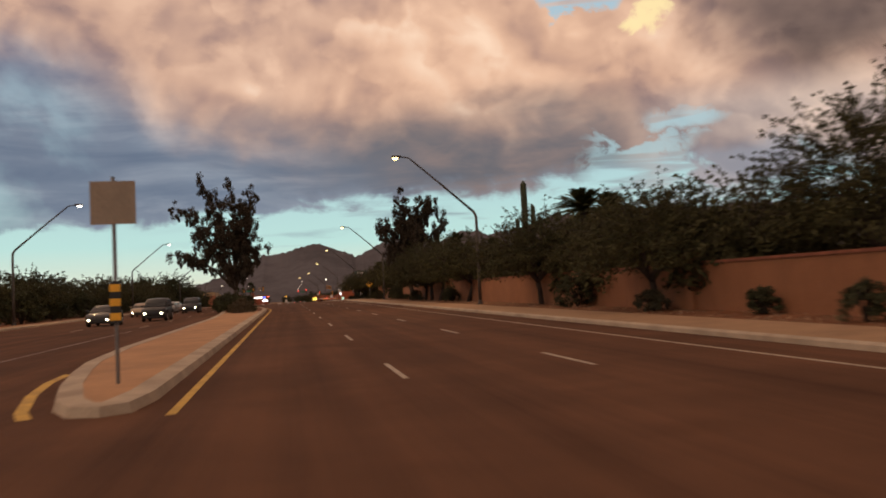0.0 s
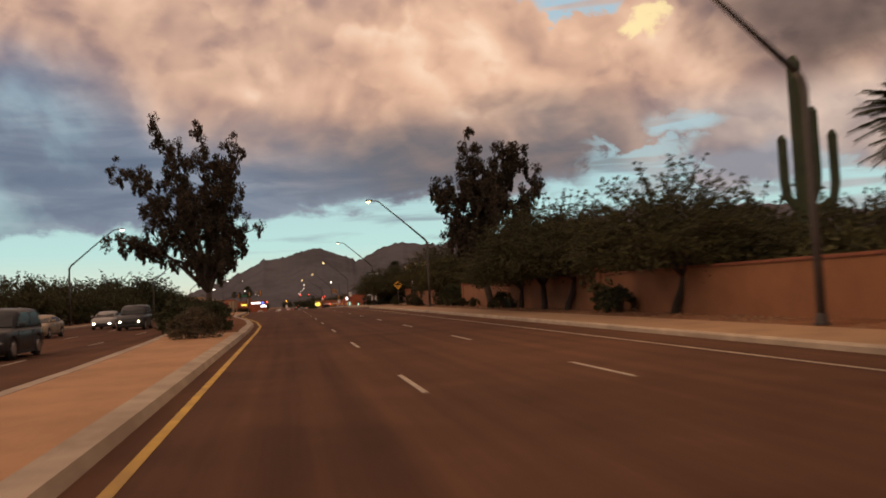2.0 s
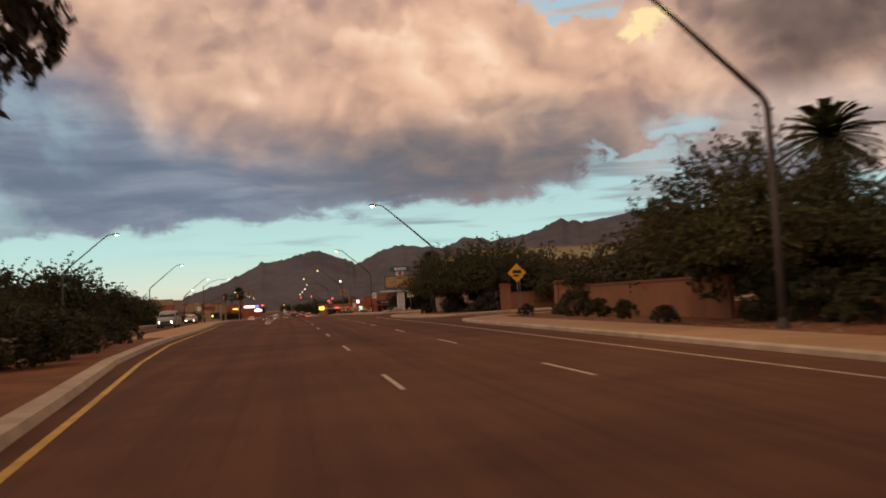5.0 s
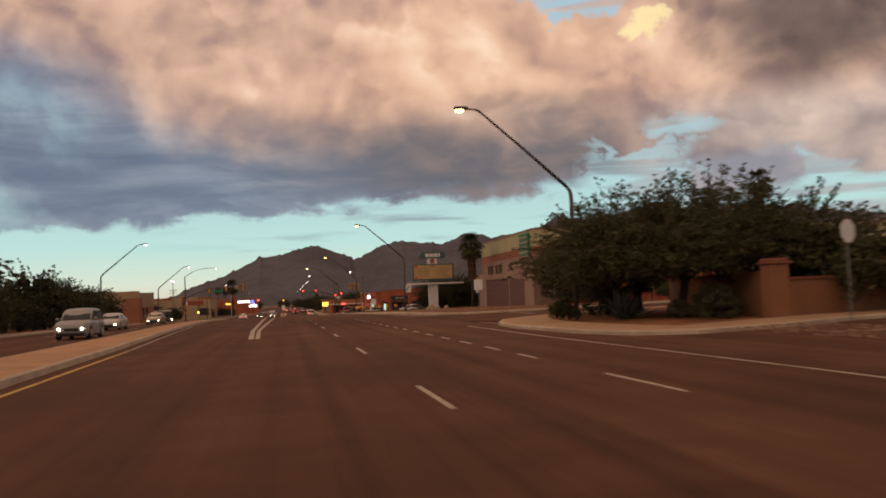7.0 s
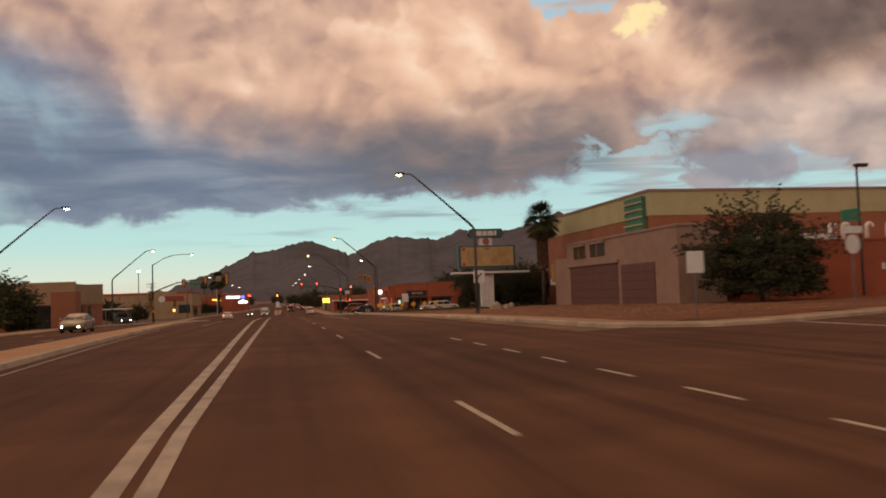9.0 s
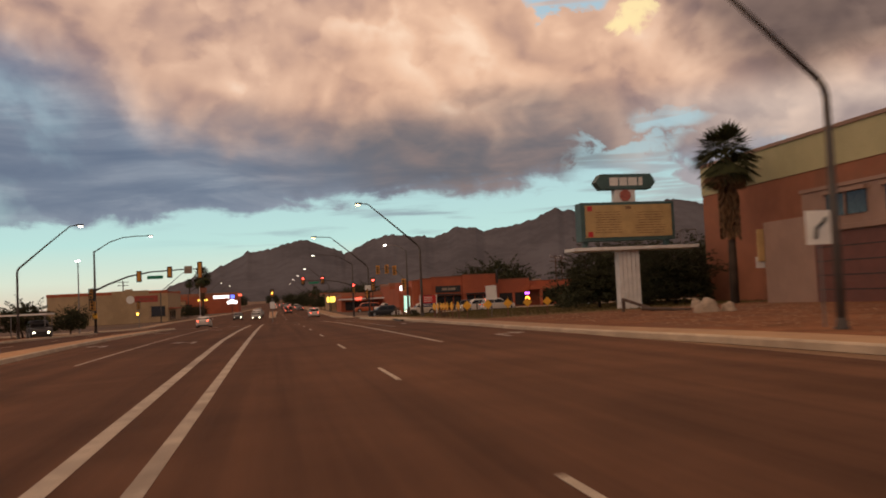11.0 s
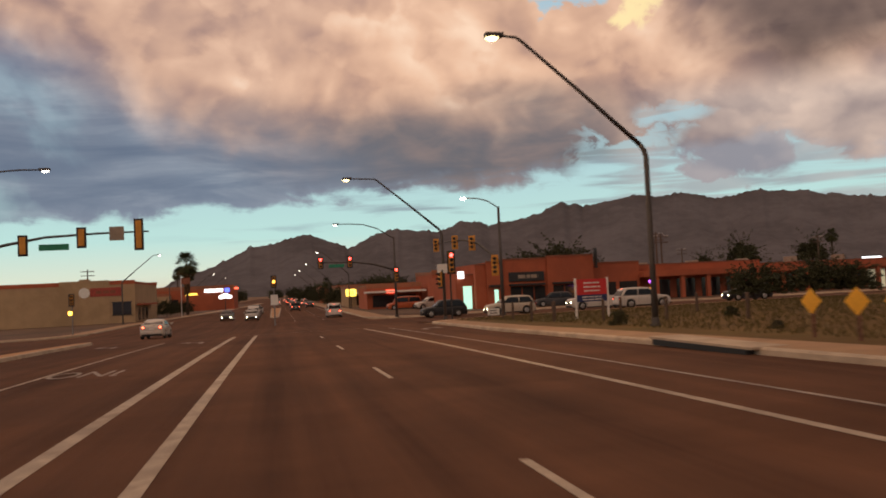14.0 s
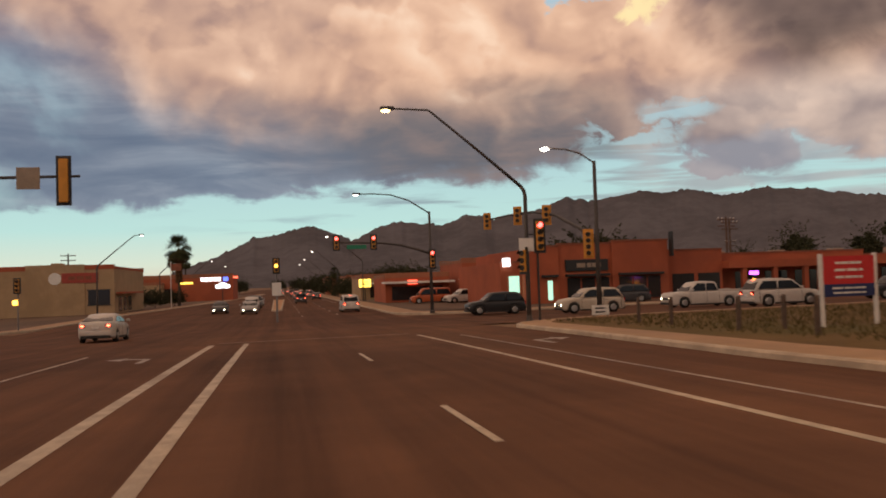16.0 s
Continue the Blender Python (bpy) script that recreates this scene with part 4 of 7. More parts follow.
def mall():
    """A stepped row of red shop fronts on the far side of the cross street."""
    t = thing("shopping_row", "long low red-brown stucco shop row with stepped parapets", "building", 20, 369, gz(30, 369))
    for x0, x1, y0, h in ((2.6, 4.9, 1.6, 4.4), (4.9, 6.3, 0.4, 5.6), (6.3, 8.45, 0.0, 5.9), (8.45, 14.3, 0.25, 6.1), (14.3, 20.6, -0.1, 6.3), (20.6, 27.4, 0.9, 5.2), (27.4, 46.0, 2.4, 4.7), (46.0, 75.0, 2.5, 4.2)):
        w = part("shop_wall", box(bmn(), x0, x1 - 0.02, y0, 22, -1.2, h), BRICK_RED, t)
        part("coping", box(bmn(), x0 - 0.05, x1 + 0.03, y0 - 0.08, y0 + 0.35, h, h + 0.16), STUCCO_CAP, w)
    part("sign_board", box(bmn(), 9.2, 13.9, 0.04, 0.24, 3.3, 4.5, 0.04), SIGN_BLACK, t, "dark sign board")
    bars("sign_bar", t, 9.9, 13.6, 3.45, 4.35, 0.04, 1, SIGN_BACK, 8, 0.9, 0.5)
    part("blade_sign", box(bmn(), 20.7, 20.85, -1.0, -0.15, 4.6, 7.2, 0.03), SIGN_BLACK, t, "dark upright blade sign")
    part("lit_panel", box(bmn(), 2.8, 3.6, 1.2, 1.35, 4.0, 4.9, 0.03), NEON_WHITE, t, "glowing white panel sign")
    part("lit_door", box(bmn(), 3.5, 4.6, 1.5, 1.58, 0.1, 3.0), CYAN_LIGHT, t, "glowing pale green shop door")
    part("lit_window", box(bmn(), 7.2, 7.7, -0.08, -0.01, 0.4, 2.4), CYAN_LIGHT, t)
    for x0, x1 in ((6.5, 8.2), (9.2, 13.8)):
        part("awning", box(bmn(), x0, x1, -0.7, 0.2, 2.75, 3.0, 0.03), SIGN_BLACK, t, "dark cloth awning")
    part("awning", box(bmn(), 14.9, 19.8, -0.8, -0.12, 2.75, 3.0, 0.03), SIGN_BLACK, t, "dark cloth awning")
    for i in range(3):
        part("shop_window", box(bmn(), 9.4 + 1.6 * i, 10.8 + 1.6 * i, 0.16, 0.24, 0.3, 2.6), WINDOW_DARK, t)
    for i in range(3):
        part("shop_window", box(bmn(), 15.0 + 1.6 * i, 16.4 + 1.6 * i, -0.18, -0.11, 0.3, 2.6), WINDOW_DARK, t)
    for i in range(2):
        part("shop_window", box(bmn(), 21.5 + 3.0 * i, 24.0 + 3.0 * i, 0.82, 0.89, 0.3, 2.7), WINDOW_DARK, t)
    part("arcade_roof", box(bmn(), 27.4, 75, -0.6, 2.4, 3.1, 3.9), BRICK_RED, t)
    for i in range(13):
        part("arcade_pier", box(bmn(), 29.0 + 3.7 * i, 29.5 + 3.7 * i, -0.5, 0.0, -1.2, 3.1), BRICK_RED, t)
    for i in range(12):
        part("shop_window", box(bmn(), 29.7 + 3.7 * i, 32.4 + 3.7 * i, 2.3, 2.38, 0.2, 2.7), SHOP_LIGHT if i == 9 else WINDOW_DARK, t)
    for i in range(5):
        part("rooftop_unit", box(bmn(), 31 + 8 * i, 32.4 + 8 * i, 9, 10.4, 4.2, 5.2, 0.05), SIGN_BACK, t)
    return t


mall()
neon = thing("neon_sign", "round orange and purple neon sign in a shop window", "sign", 42.6, 355.9, gz(42.6, 355.9))
bm = bmn()
bmesh.ops.create_uvsphere(bm, u_segments=14, v_segments=8, radius=0.42, matrix=Matrix.Translation((0, 0, 1.55)) @ Matrix.Diagonal((1, 0.25, 1, 1)))
part("orange_disc", bm, NEON_ORANGE, neon, smooth=True)
part("purple_band", box(bmn(), -0.42, 0.42, -0.1, 0.1, 2.3, 2.65, 0.05), NEON_PURPLE, neon)
part("post", tube(bmn(), [(0, 0, 0), (0, 0, 1.3)], 0.05, 8), DARK_STEEL, neon)

# shops further along the avenue
for i, (x, y, w, d, h, wall) in enumerate([(14.5, 402, 9, 14, 3.9, BRICK_RED), (25, 400, 14, 16, 5.6, BRICK_RED), (14, 432, 16, 18, 4.2, TAN_STUCCO), (15, 476, 22, 18, 4.6, TAN_STUCCO), (14, 540, 25, 20, 5.0, BROWN_WALL), (-52, 500, 24, 18, 5.0, TAN_STUCCO), (-46, 560, 22, 20, 4.6, BROWN_WALL), (16, 620, 34, 20, 5.2, TAN_STUCCO), (-55, 640, 32, 20, 5.2, TAN_STUCCO)]):
    s = block_house("roadside_shop", ("red-brown" if wall is BRICK_RED else "tan") + " low flat-roofed roadside shop with lit signs", x, y, w, d, h, wall, BROWN_WALL, 0.4)
    part("shop_window", box(bmn(), w * 0.1, w * 0.9, -0.08, -0.02, 0.4, 2.3), WINDOW_DARK, s)
    part("lit_sign", box(bmn(), w * 0.35, w * 0.5, -0.16, -0.02, h - 1.3, h - 0.75), (NEON_RED, NEON_YELLOW, NEON_WHITE, NEON_RED)[i % 4], s)
    if i < 3:
        part("canopy", box(bmn(), -0.5, w + 0.4, -2.4, -0.1, 2.7, 3.0, 0.03), WHITE_METAL, s)


# ---- signs ----
def post_sign(name, label, x, y, top, rz=0.0, r=0.03, mat=STEEL, kind="sign"):
    t = thing(name, label, kind, x, y, gz(x, y) + 0.1, rz)
    part("post", tube(bmn(), [(0, 0.05, -0.05), (0, 0.05, top)], r, 8), mat, t)
    return t


m = post_sign("median_marker_sign", "bare-backed square sign above a yellow and black striped marker", -2.74, 15.41, 3.62, r=0.035)
m.location.z += 0.06
part("sign_plate", box(bmn(), -0.38, 0.38, 0.0, 0.012, 2.78, 3.54, 0.004), SIGN_BACK, m, "bare tan metal plate")
mk = part("marker_plate", box(bmn(), -0.09, 0.09, -0.02, -0.004, 1.05, 1.78), SIGN_BLACK, m, "striped object marker")
bm = bmn()
for i in range(3):
    z = 1.1 + 0.25 * i
    box(bm, -0.09, 0.09, -0.028, -0.021, z, z + 0.13)
part("yellow_stripe", bm, SIGN_YELLOW, mk)


def diamond(bm, s, y0, y1, zc):
    vs = [bm.verts.new((dx_ * s, y, zc + dz_ * s)) for y in (y0, y1) for dx_, dz_ in ((0, -1), (1, 0), (0, 1), (-1, 0))]
    bm.faces.new(vs[:4])
    bm.faces.new(vs[4:][::-1])
    for k in range(4):
        bm.faces.new((vs[k], vs[4 + k], vs[4 + (k + 1) % 4], vs[(k + 1) % 4]))
    return bm


ys_ = post_sign("warning_sign", "yellow diamond road sign with a black turning mark", 14.63, 148.8, 3.2, 0)
pl = part("sign_plate", diamond(bmn(), 0.6, 0.0, 0.02, 2.65), SIGN_YELLOW, ys_)
part("sign_mark", box(box(bmn(), -0.28, 0.28, -0.012, -0.002, 2.62, 2.82), -0.25, 0.1, -0.012, -0.002, 2.42, 2.52), SIGN_BLACK, pl)

for i, (x, y, rz) in enumerate([(12.4, 283.6, -80), (12.1, 281.6, -76), (12.1, 280.4, -84), (12.05, 278.9, -82), (11.85, 276.9, -76), (11.8, 275.5, -80), (11.65, 273.2, -74), (11.9, 272.4, -78), (12.3, 271.4, -8), (13.6, 271.0, -4), (14.9, 270.8, 0), (16.1, 270.4, 4), (17.4, 270.2, 6)]):
    s = post_sign("marker_diamond", "yellow diamond marker on a short brown post at the lot's edge", x, y, 1.0, rz, 0.035, DOOR_BROWN, "sign")
    s["group"] = "lot markers"
    part("sign_plate", diamond(bmn(), 0.31, 0.0, 0.015, 0.86), SIGN_YELLOW, s)

s = post_sign("notice_board", "blank white notice board on a post in the lot", 14.2, 272.3, 1.3)
part("board", box(bmn(), -0.37, 0.37, -0.03, 0.03, 1.15, 2.1, 0.01), SIGN_WHITE, s)
s = post_sign("white_road_sign", "blank white rectangular road sign on a post", 16.5, 207.9, 2.7)
part("sign_plate", box(bmn(), -0.38, 0.38, -0.01, 0.01, 1.85, 2.75, 0.005), SIGN_WHITE, s)
s = post_sign("turn_sign", "white road sign with a black arrow on a tall post", 14.85, 238.6, 3.3)
pl = part("sign_plate", box(bmn(), -0.42, 0.42, -0.01, 0.01, 2.3, 3.25, 0.005), SIGN_WHITE, s)
part("sign_mark", tube(bmn(), [(-0.15, -0.02, 2.45), (-0.1, -0.02, 2.75), (0.15, -0.02, 2.95), (0.2, -0.02, 3.05)], 0.05, 6), SIGN_BLACK, pl)


def octagon(bm, r, y0, y1, zc):
    bmesh.ops.create_cone(bm, cap_ends=True, segments=8, radius1=r, radius2=r, depth=y1 - y0, matrix=Matrix.Translation((0, (y0 + y1) / 2, zc)) @ Euler((math.pi / 2, 0, math.pi / 8 * 0)).to_matrix().to_4x4() @ Matrix.Rotation(math.pi / 8, 4, "Z"))
    return bm


s = post_sign("stop_sign", "back of an eight-sided stop sign on a steel post", 18.65, 162.3, 3.4, 20)
part("sign_plate", octagon(bmn(), 0.42, -0.012, 0.0, 2.95), WHITE_METAL, s, "bare pale metal plate")
s = post_sign("stop_sign", "back of a stop sign under green street name blades", 23.0, 206.8, 4.0, 10)
part("sign_plate", octagon(bmn(), 0.42, -0.012, 0.0, 2.75), WHITE_METAL, s, "bare pale metal plate")
part("name_plate", box(bmn(), -0.55, 0.55, -0.012, 0.0, 3.2, 3.5), SIGN_WHITE, s, "white plate")
part("name_blade", box(bmn(), -0.5, 0.5, 0.03, 0.05, 3.72, 3.95), SIGN_GREEN, s, "green street name blade")
part("cross_blade", box(bmn(), -0.012, 0.012, -0.42, 0.5, 3.97, 4.2), SIGN_GREEN, s, "green street name blade")

s = thing("lease_sign", "red and navy estate board between two white posts", "sign", 15.7, 308.3, gz(15.7, 308.3) + 0.1)
for x in (-0.06, 1.75):
    part("post", box(bmn(), x - 0.05, x + 0.05, -0.05, 0.05, -0.05, 2.15, 0.01), WHITE_METAL, s)
bd = part("board", box(bmn(), -0.01, 1.7, -0.045, 0.0, 1.25, 2.08), SIGN_RED, s, "red board face")
bars("text_bar", bd, 0.15, 1.55, 1.35, 1.98, -0.045, 3, WHITE_METAL, 4, 0.8, 0.35)
bd = part("lower_board", box(bmn(), -0.01, 1.7, -0.045, 0.0, 0.88, 1.25), SIGN_NAVY, s, "navy board face")
bars("text_bar", bd, 0.15, 1.55, 0.92, 1.2, -0.045, 2, WHITE_METAL, 6, 0.85, 0.4)

for x, y in [(14.3, 318.2), (13.9, 314.5), (13.35, 309.0), (14.45, 308.4), (13.3, 305.2), (14.6, 302.0), (15.75, 298.0), (17.6, 307.0), (19.4, 306.5), (21.5, 306.2), (17.4, 294.6)]:
    b = thing("bollard", "dark weathered wooden bollard post on the grass", "bollard", x, y, gz(x, y) + 0.1, group="grass bollards")
    part("post", tube(bmn(), [(0, 0, -0.1), (0, 0, 0.98), (0, 0, 1.02)], [0.075, 0.075, 0.05], 8), WOOD_POLE, b)


def marquee():
    """The cinema's roadside letter board on its fluted pillar."""
    t = thing("cinema_marquee", "teal-framed cream cinema letter board on a tall white pillar", "sign", 23.9, 272, gz(23.9, 272) + 0.08)
    bm = bmn()
    for i in range(5):
        box(bm, -0.75 + 0.31 * i, -0.47 + 0.31 * i, -0.35, 0.35, -0.1, 4.2, 0.03)
    part("pillar", bm, WHITE_METAL, t, "fluted pale pillar")
    part("platform", box(bmn(), -4.1, 5.0, -0.9, 1.1, 4.05, 4.28, 0.03), WHITE_METAL, t, "white service platform")
    cab = part("cabinet", box(bmn(), -3.4, 3.45, -0.55, 0.55, 4.7, 7.35, 0.05), TEAL, t, "teal sign cabinet")
    face = part("letter_board", box(bmn(), -3.1, 3.2, -0.6, -0.552, 4.95, 7.15), CREAM_PANEL, cab, "cream letter board")
    bars("text_bar", face, -2.7, -0.2, 5.2, 6.75, -0.6, 9, FADED_INK, 11, 0.85, 0.26)
    bars("text_bar", face, 0.3, 2.9, 5.1, 6.7, -0.6, 9, FADED_INK, 12, 0.85, 0.26)
    part("heading_bar", box(bmn(), -0.15, 0.25, -0.612, -0.6, 6.85, 7.05), FADED_INK, face)
    for x, z in ((-2.95, 6.75), (-2.95, 5.0)):
        part("rating_tile", box(bmn(), x, x + 0.35, -0.62, -0.605, z, z + 0.35), SIGN_RED, face, "red tile")
    for x in (-3.0, 3.0):
        part("cabinet_leg", box(bmn(), x - 0.1, x + 0.1, -0.3, 0.3, 4.28, 4.7), TEAL, t)
    for y in (-0.8, 1.0):
        part("rail", tube(tube(tube(bmn(), [(3.7, y, 4.28), (3.7, y, 5.3)], 0.03, 6), [(4.9, y, 4.28), (4.9, y, 5.3)], 0.03, 6), [(3.7, y, 5.3), (4.9, y, 5.3)], 0.03, 6), STEEL, t)
    part("neck", box(bmn(), -0.75, 0.75, -0.3, 0.3, 7.35, 8.3, 0.03), WHITE_METAL, t)
    part("neck_badge", octagon(bmn(), 0.42, -0.36, -0.3, 7.83), BADGE_RED, t, "weathered red badge")
    bm = bmn()
    out = [(-2.15, 8.75), (-1.75, 8.25), (1.9, 8.25), (2.25, 8.75), (1.9, 9.3), (-1.75, 9.3)]
    vs = [[bm.verts.new((x, y, z)) for x, z in out] for y in (-0.4, 0.4)]
    bm.faces.new(vs[0])
    bm.faces.new(vs[1][::-1])
    for k in range(6):
        bm.faces.new((vs[0][k], vs[1][k], vs[1][(k + 1) % 6], vs[0][(k + 1) % 6]))
    top = part("top_sign", bm, TEAL, t, "teal six-sided name sign")
    bars("name_bar", top, -1.5, 1.7, 8.4, 9.15, -0.4, 1, WHITE_METAL, 3, 0.95, 0.75)
    return t


marquee()


# ---- traffic signals ----
def signal_head(parent, x, y, z, facing, sections=3, lit=None, glow=RED_GLOW, plate=SIGNAL_BLACK):
    """A signal head whose lenses look along facing (degrees; 180: south, towards the walker)."""
    m_ = pose(x, y, z, 0, 0, facing)
    hh = 0.36 * sections
    hd = part("signal_head", box(bmn(), -0.18, 0.18, -0.12, 0.12, -hh / 2, hh / 2, 0.03), SIGNAL_YELLOW, parent, at=m_)
    part("backplate", box(bmn(), -0.3, 0.3, 0.0, 0.02, -hh / 2 - 0.13, hh / 2 + 0.13), plate, hd)
    for k in range(sections):
        zc = hh / 2 - 0.18 - 0.36 * k
        bm = bmn()
        bmesh.ops.create_cone(bm, cap_ends=True, segments=12, radius1=0.135, radius2=0.135, depth=0.04, matrix=Matrix.Translation((0, 0.135, zc)) @ Euler((math.pi / 2, 0, 0)).to_matrix().to_4x4())
        part("lens", bm, glow if lit == k else DEAD_LENS, hd, "glowing lens" if lit == k else "")
        bm = bmn()
        pts = [(0.15 * math.cos(a), 0.15 * math.sin(a)) for a in [math.pi * j / 8 for j in range(9)]]
        for (a0, b0), (a1, b1) in zip(pts, pts[1:]):
            q = [bm.verts.new(c) for c in ((a0, 0.12, zc + b0), (a1, 0.12, zc + b1), (a1, 0.34, zc + b1 - 0.02), (a0, 0.34, zc + b0 - 0.02))]
            bm.faces.new(q)
        part("visor", bm, SIGNAL_BLACK, hd)
    return hd


def mast(name, label, x, y, rz, reach, z0, z1, top, lamp=None, arm_pts=None):
    t = thing(name, label, "traffic signal", x, y, gz(x, y) + 0.12, rz, group="junction signals")
    part("pole", tube(tube(bmn(), [(0, 0, 0), (0, 0, 0.25)], 0.22, 12), [(0, 0, 0.25), (0, 0, top)], [0.15, 0.1], 12), LAMP_STEEL, t, smooth=True)
    pts = [(0, 0, z0), (reach * 0.12, 0, z0 + (z1 - z0) * 0.32), (reach * 0.3, 0, z0 + (z1 - z0) * 0.72), (reach * 0.5, 0, z0 + (z1 - z0) * 0.93), (reach * 0.75, 0, z1), (reach, 0, z1 + 0.05)]
    if reach:
        part("mast_arm", tube(bmn(), pts, [0.12, 0.11, 0.1, 0.085, 0.07, 0.055], 10), LAMP_STEEL, t, smooth=True)
    if lamp:
        l, lz = lamp
        part("lamp_arm", tube(bmn(), [(0, 0, top - 0.15), (l * 0.3, 0, top + (lz - top) * 0.62), (l * 0.55, 0, lz - 0.12), (l * 0.8, 0, lz), (l, 0, lz)], [0.07, 0.06, 0.055, 0.05, 0.045], 8), LAMP_STEEL, t, smooth=True)
        s_ = 1 if l > 0 else -1
        hd = part("lamp_head", box(bmn(), min(l, l + 0.7 * s_), max(l, l + 0.7 * s_), -0.17, 0.17, lz - 0.07, lz + 0.1, 0.05), LAMP_STEEL, t)
        bm = bmn()
        bmesh.ops.create_uvsphere(bm, u_segments=12, v_segments=8, radius=0.19, matrix=Matrix.Translation((l + 0.42 * s_, 0, lz - 0.08)) @ Matrix.Diagonal((1.2, 0.8, 0.6, 1)))
        part("lens", bm, LAMP_WHITE, hd, "glowing lamp lens", smooth=True)
    return t


t = mast("traffic_signal_mast", "steel signal mast with yellow heads and a lamp arm", -20.6, 323.0, 0, 12.6, 5.0, 7.1, 9.7, (6.0, 11.3))
for x, z in ((5.0, 6.45), (8.5, 6.85), (12.0, 6.95)):
    signal_head(t, x, -0.16, z, 0, 5 if x > 11 else 3)
part("street_sign", box(bmn(), 5.9, 7.7, -0.02, 0.02, 6.1, 6.5, 0.01), SIGN_GREEN, t, "green street name sign")
part("sign_back", box(bmn(), 10.2, 11.1, -0.22, -0.18, 6.6, 7.5, 0.01), SIGN_BACK, t, "bare square sign back")
for z, f in ((3.2, 90), (3.3, 200), (4.6, 180)):
    signal_head(t, 0.35 * math.cos(radians(f)), -0.4, z, f, 3)
part("push_box", box(bmn(), -0.25, 0.25, -0.35, -0.12, 1.7, 2.3, 0.02), SIGN_YELLOW, t)
t = thing("corner_signal", "slim post with a signal head and amber walk light", "traffic signal", -21.6, 362.5, group="junction signals")
part("pole", tube(bmn(), [(0, 0, 0), (0, 0, 4.4)], 0.07, 8), STEEL, t)
signal_head(t, 0, -0.2, 3.9, 180, 3)
part("walk_light", box(bmn(), -0.35, 0.0, -0.3, -0.1, 2.3, 2.7, 0.02), AMBER_GLOW, t, "glowing amber hand panel")

t = mast("traffic_signal_mast", "steel signal mast with red lit heads over the avenue", 13.1, 358.5, 180, 8.6, 5.2, 6.3, 8.9, (6.0, 10.5))
for x in (5.0, 8.2):
    signal_head(t, x, 0.2, 6.3, 0, 3, lit=0)
signal_head(t, -0.1, 0.25, 4.7, 0, 4, lit=0)
part("street_sign", box(bmn(), 5.6, 7.3, -0.02, 0.02, 5.75, 6.1, 0.01), SIGN_GREEN, t, "green street name sign")
t = mast("traffic_signal_mast", "steel signal mast with yellow heads over the cross street", 18.1, 332.0, 94, 20.0, 4.3, 7.0, 8.9, None)
for x, z in ((7.0, 6.35), (12.5, 6.75), (19.5, 6.9)):
    signal_head(t, x, 0.2, z, 60, 3, plate=SIGNAL_YELLOW)
signal_head(t, 0.2, 0.45, 4.1, 60, 4, plate=SIGNAL_YELLOW)
part("lamp_arm", tube(bmn(), [(0, 0, 8.8), (0.3, 0.8, 9.4), (0.5, 1.6, 9.65), (0.6, 2.6, 9.7)], 0.05, 8), STEEL, t, smooth=True)
bm = bmn()
bmesh.ops.create_uvsphere(bm, u_segments=12, v_segments=8, radius=0.2, matrix=Matrix.Translation((0.6, 2.8, 9.65)) @ Matrix.Diagonal((1, 1.4, 0.6, 1)))
part("lamp_head", bm, LAMP_WHITE, t, "glowing lamp head", smooth=True)
t = thing("post_signal", "red lit four-lens signal fixed on a corner lamp post bracket", "traffic signal", 12.55, 325.9, group="junction signals")
part("bracket", box(bmn(), -0.45, 0.1, -0.03, 0.03, 4.35, 4.41), DARK_STEEL, t)
part("pole", tube(bmn(), [(0.0, 0, 0), (0.0, 0, 5.0)], 0.06, 8), DARK_STEEL, t)
signal_head(t, 0.05, -0.25, 4.3, 180, 4, lit=0)
signal_head(t, -0.75, -0.1, 3.1, 120, 3)
part("turn_plate", box(bmn(), -1.0, -0.25, -0.22, -0.2, 3.55, 4.2), SIGN_WHITE, t, "white turn sign plate")
t = thing("median_signal", "amber lit signal head on a pale post in the median", "traffic signal", -0.2, 357.8, group="junction signals")
part("pole", tube(bmn(), [(0, 0, 0), (0, 0, 4.6)], 0.08, 8), STEEL, t)
part("turn_plate", box(bmn(), -0.38, 0.38, -0.12, -0.09, 2.2, 3.3, 0.01), SIGN_WHITE, t, "white turn sign plate")
signal_head(t, 0, -0.2, 4.7, 180, 3, lit=1, glow=AMBER_GLOW)


# ---- poles and wires ----
def utility_pole(x, y, h, rz=0):
    t = thing("utility_pole", "weathered wooden utility pole with crossarms", "utility pole", x, y, None, rz, group="utility poles")
    part("pole", tube(bmn(), [(0, 0, -0.3), (0, 0, h)], [0.2, 0.13], 8), WOOD_POLE, t)
    for z in (h - 0.4, h - 1.3):
        part("crossarm", box(bmn(), -1.4, 1.4, -0.08, 0.08, z - 0.08, z + 0.08), WOOD_POLE, t)
    bm = bmn()
    for x_ in (-1.3, -0.7, 0.7, 1.3):
        tube(bm, [(x_, 0, h - 0.32), (x_, 0, h - 0.1)], 0.05, 6)
    part("insulator", bm, WHITE_METAL, t)
    return t


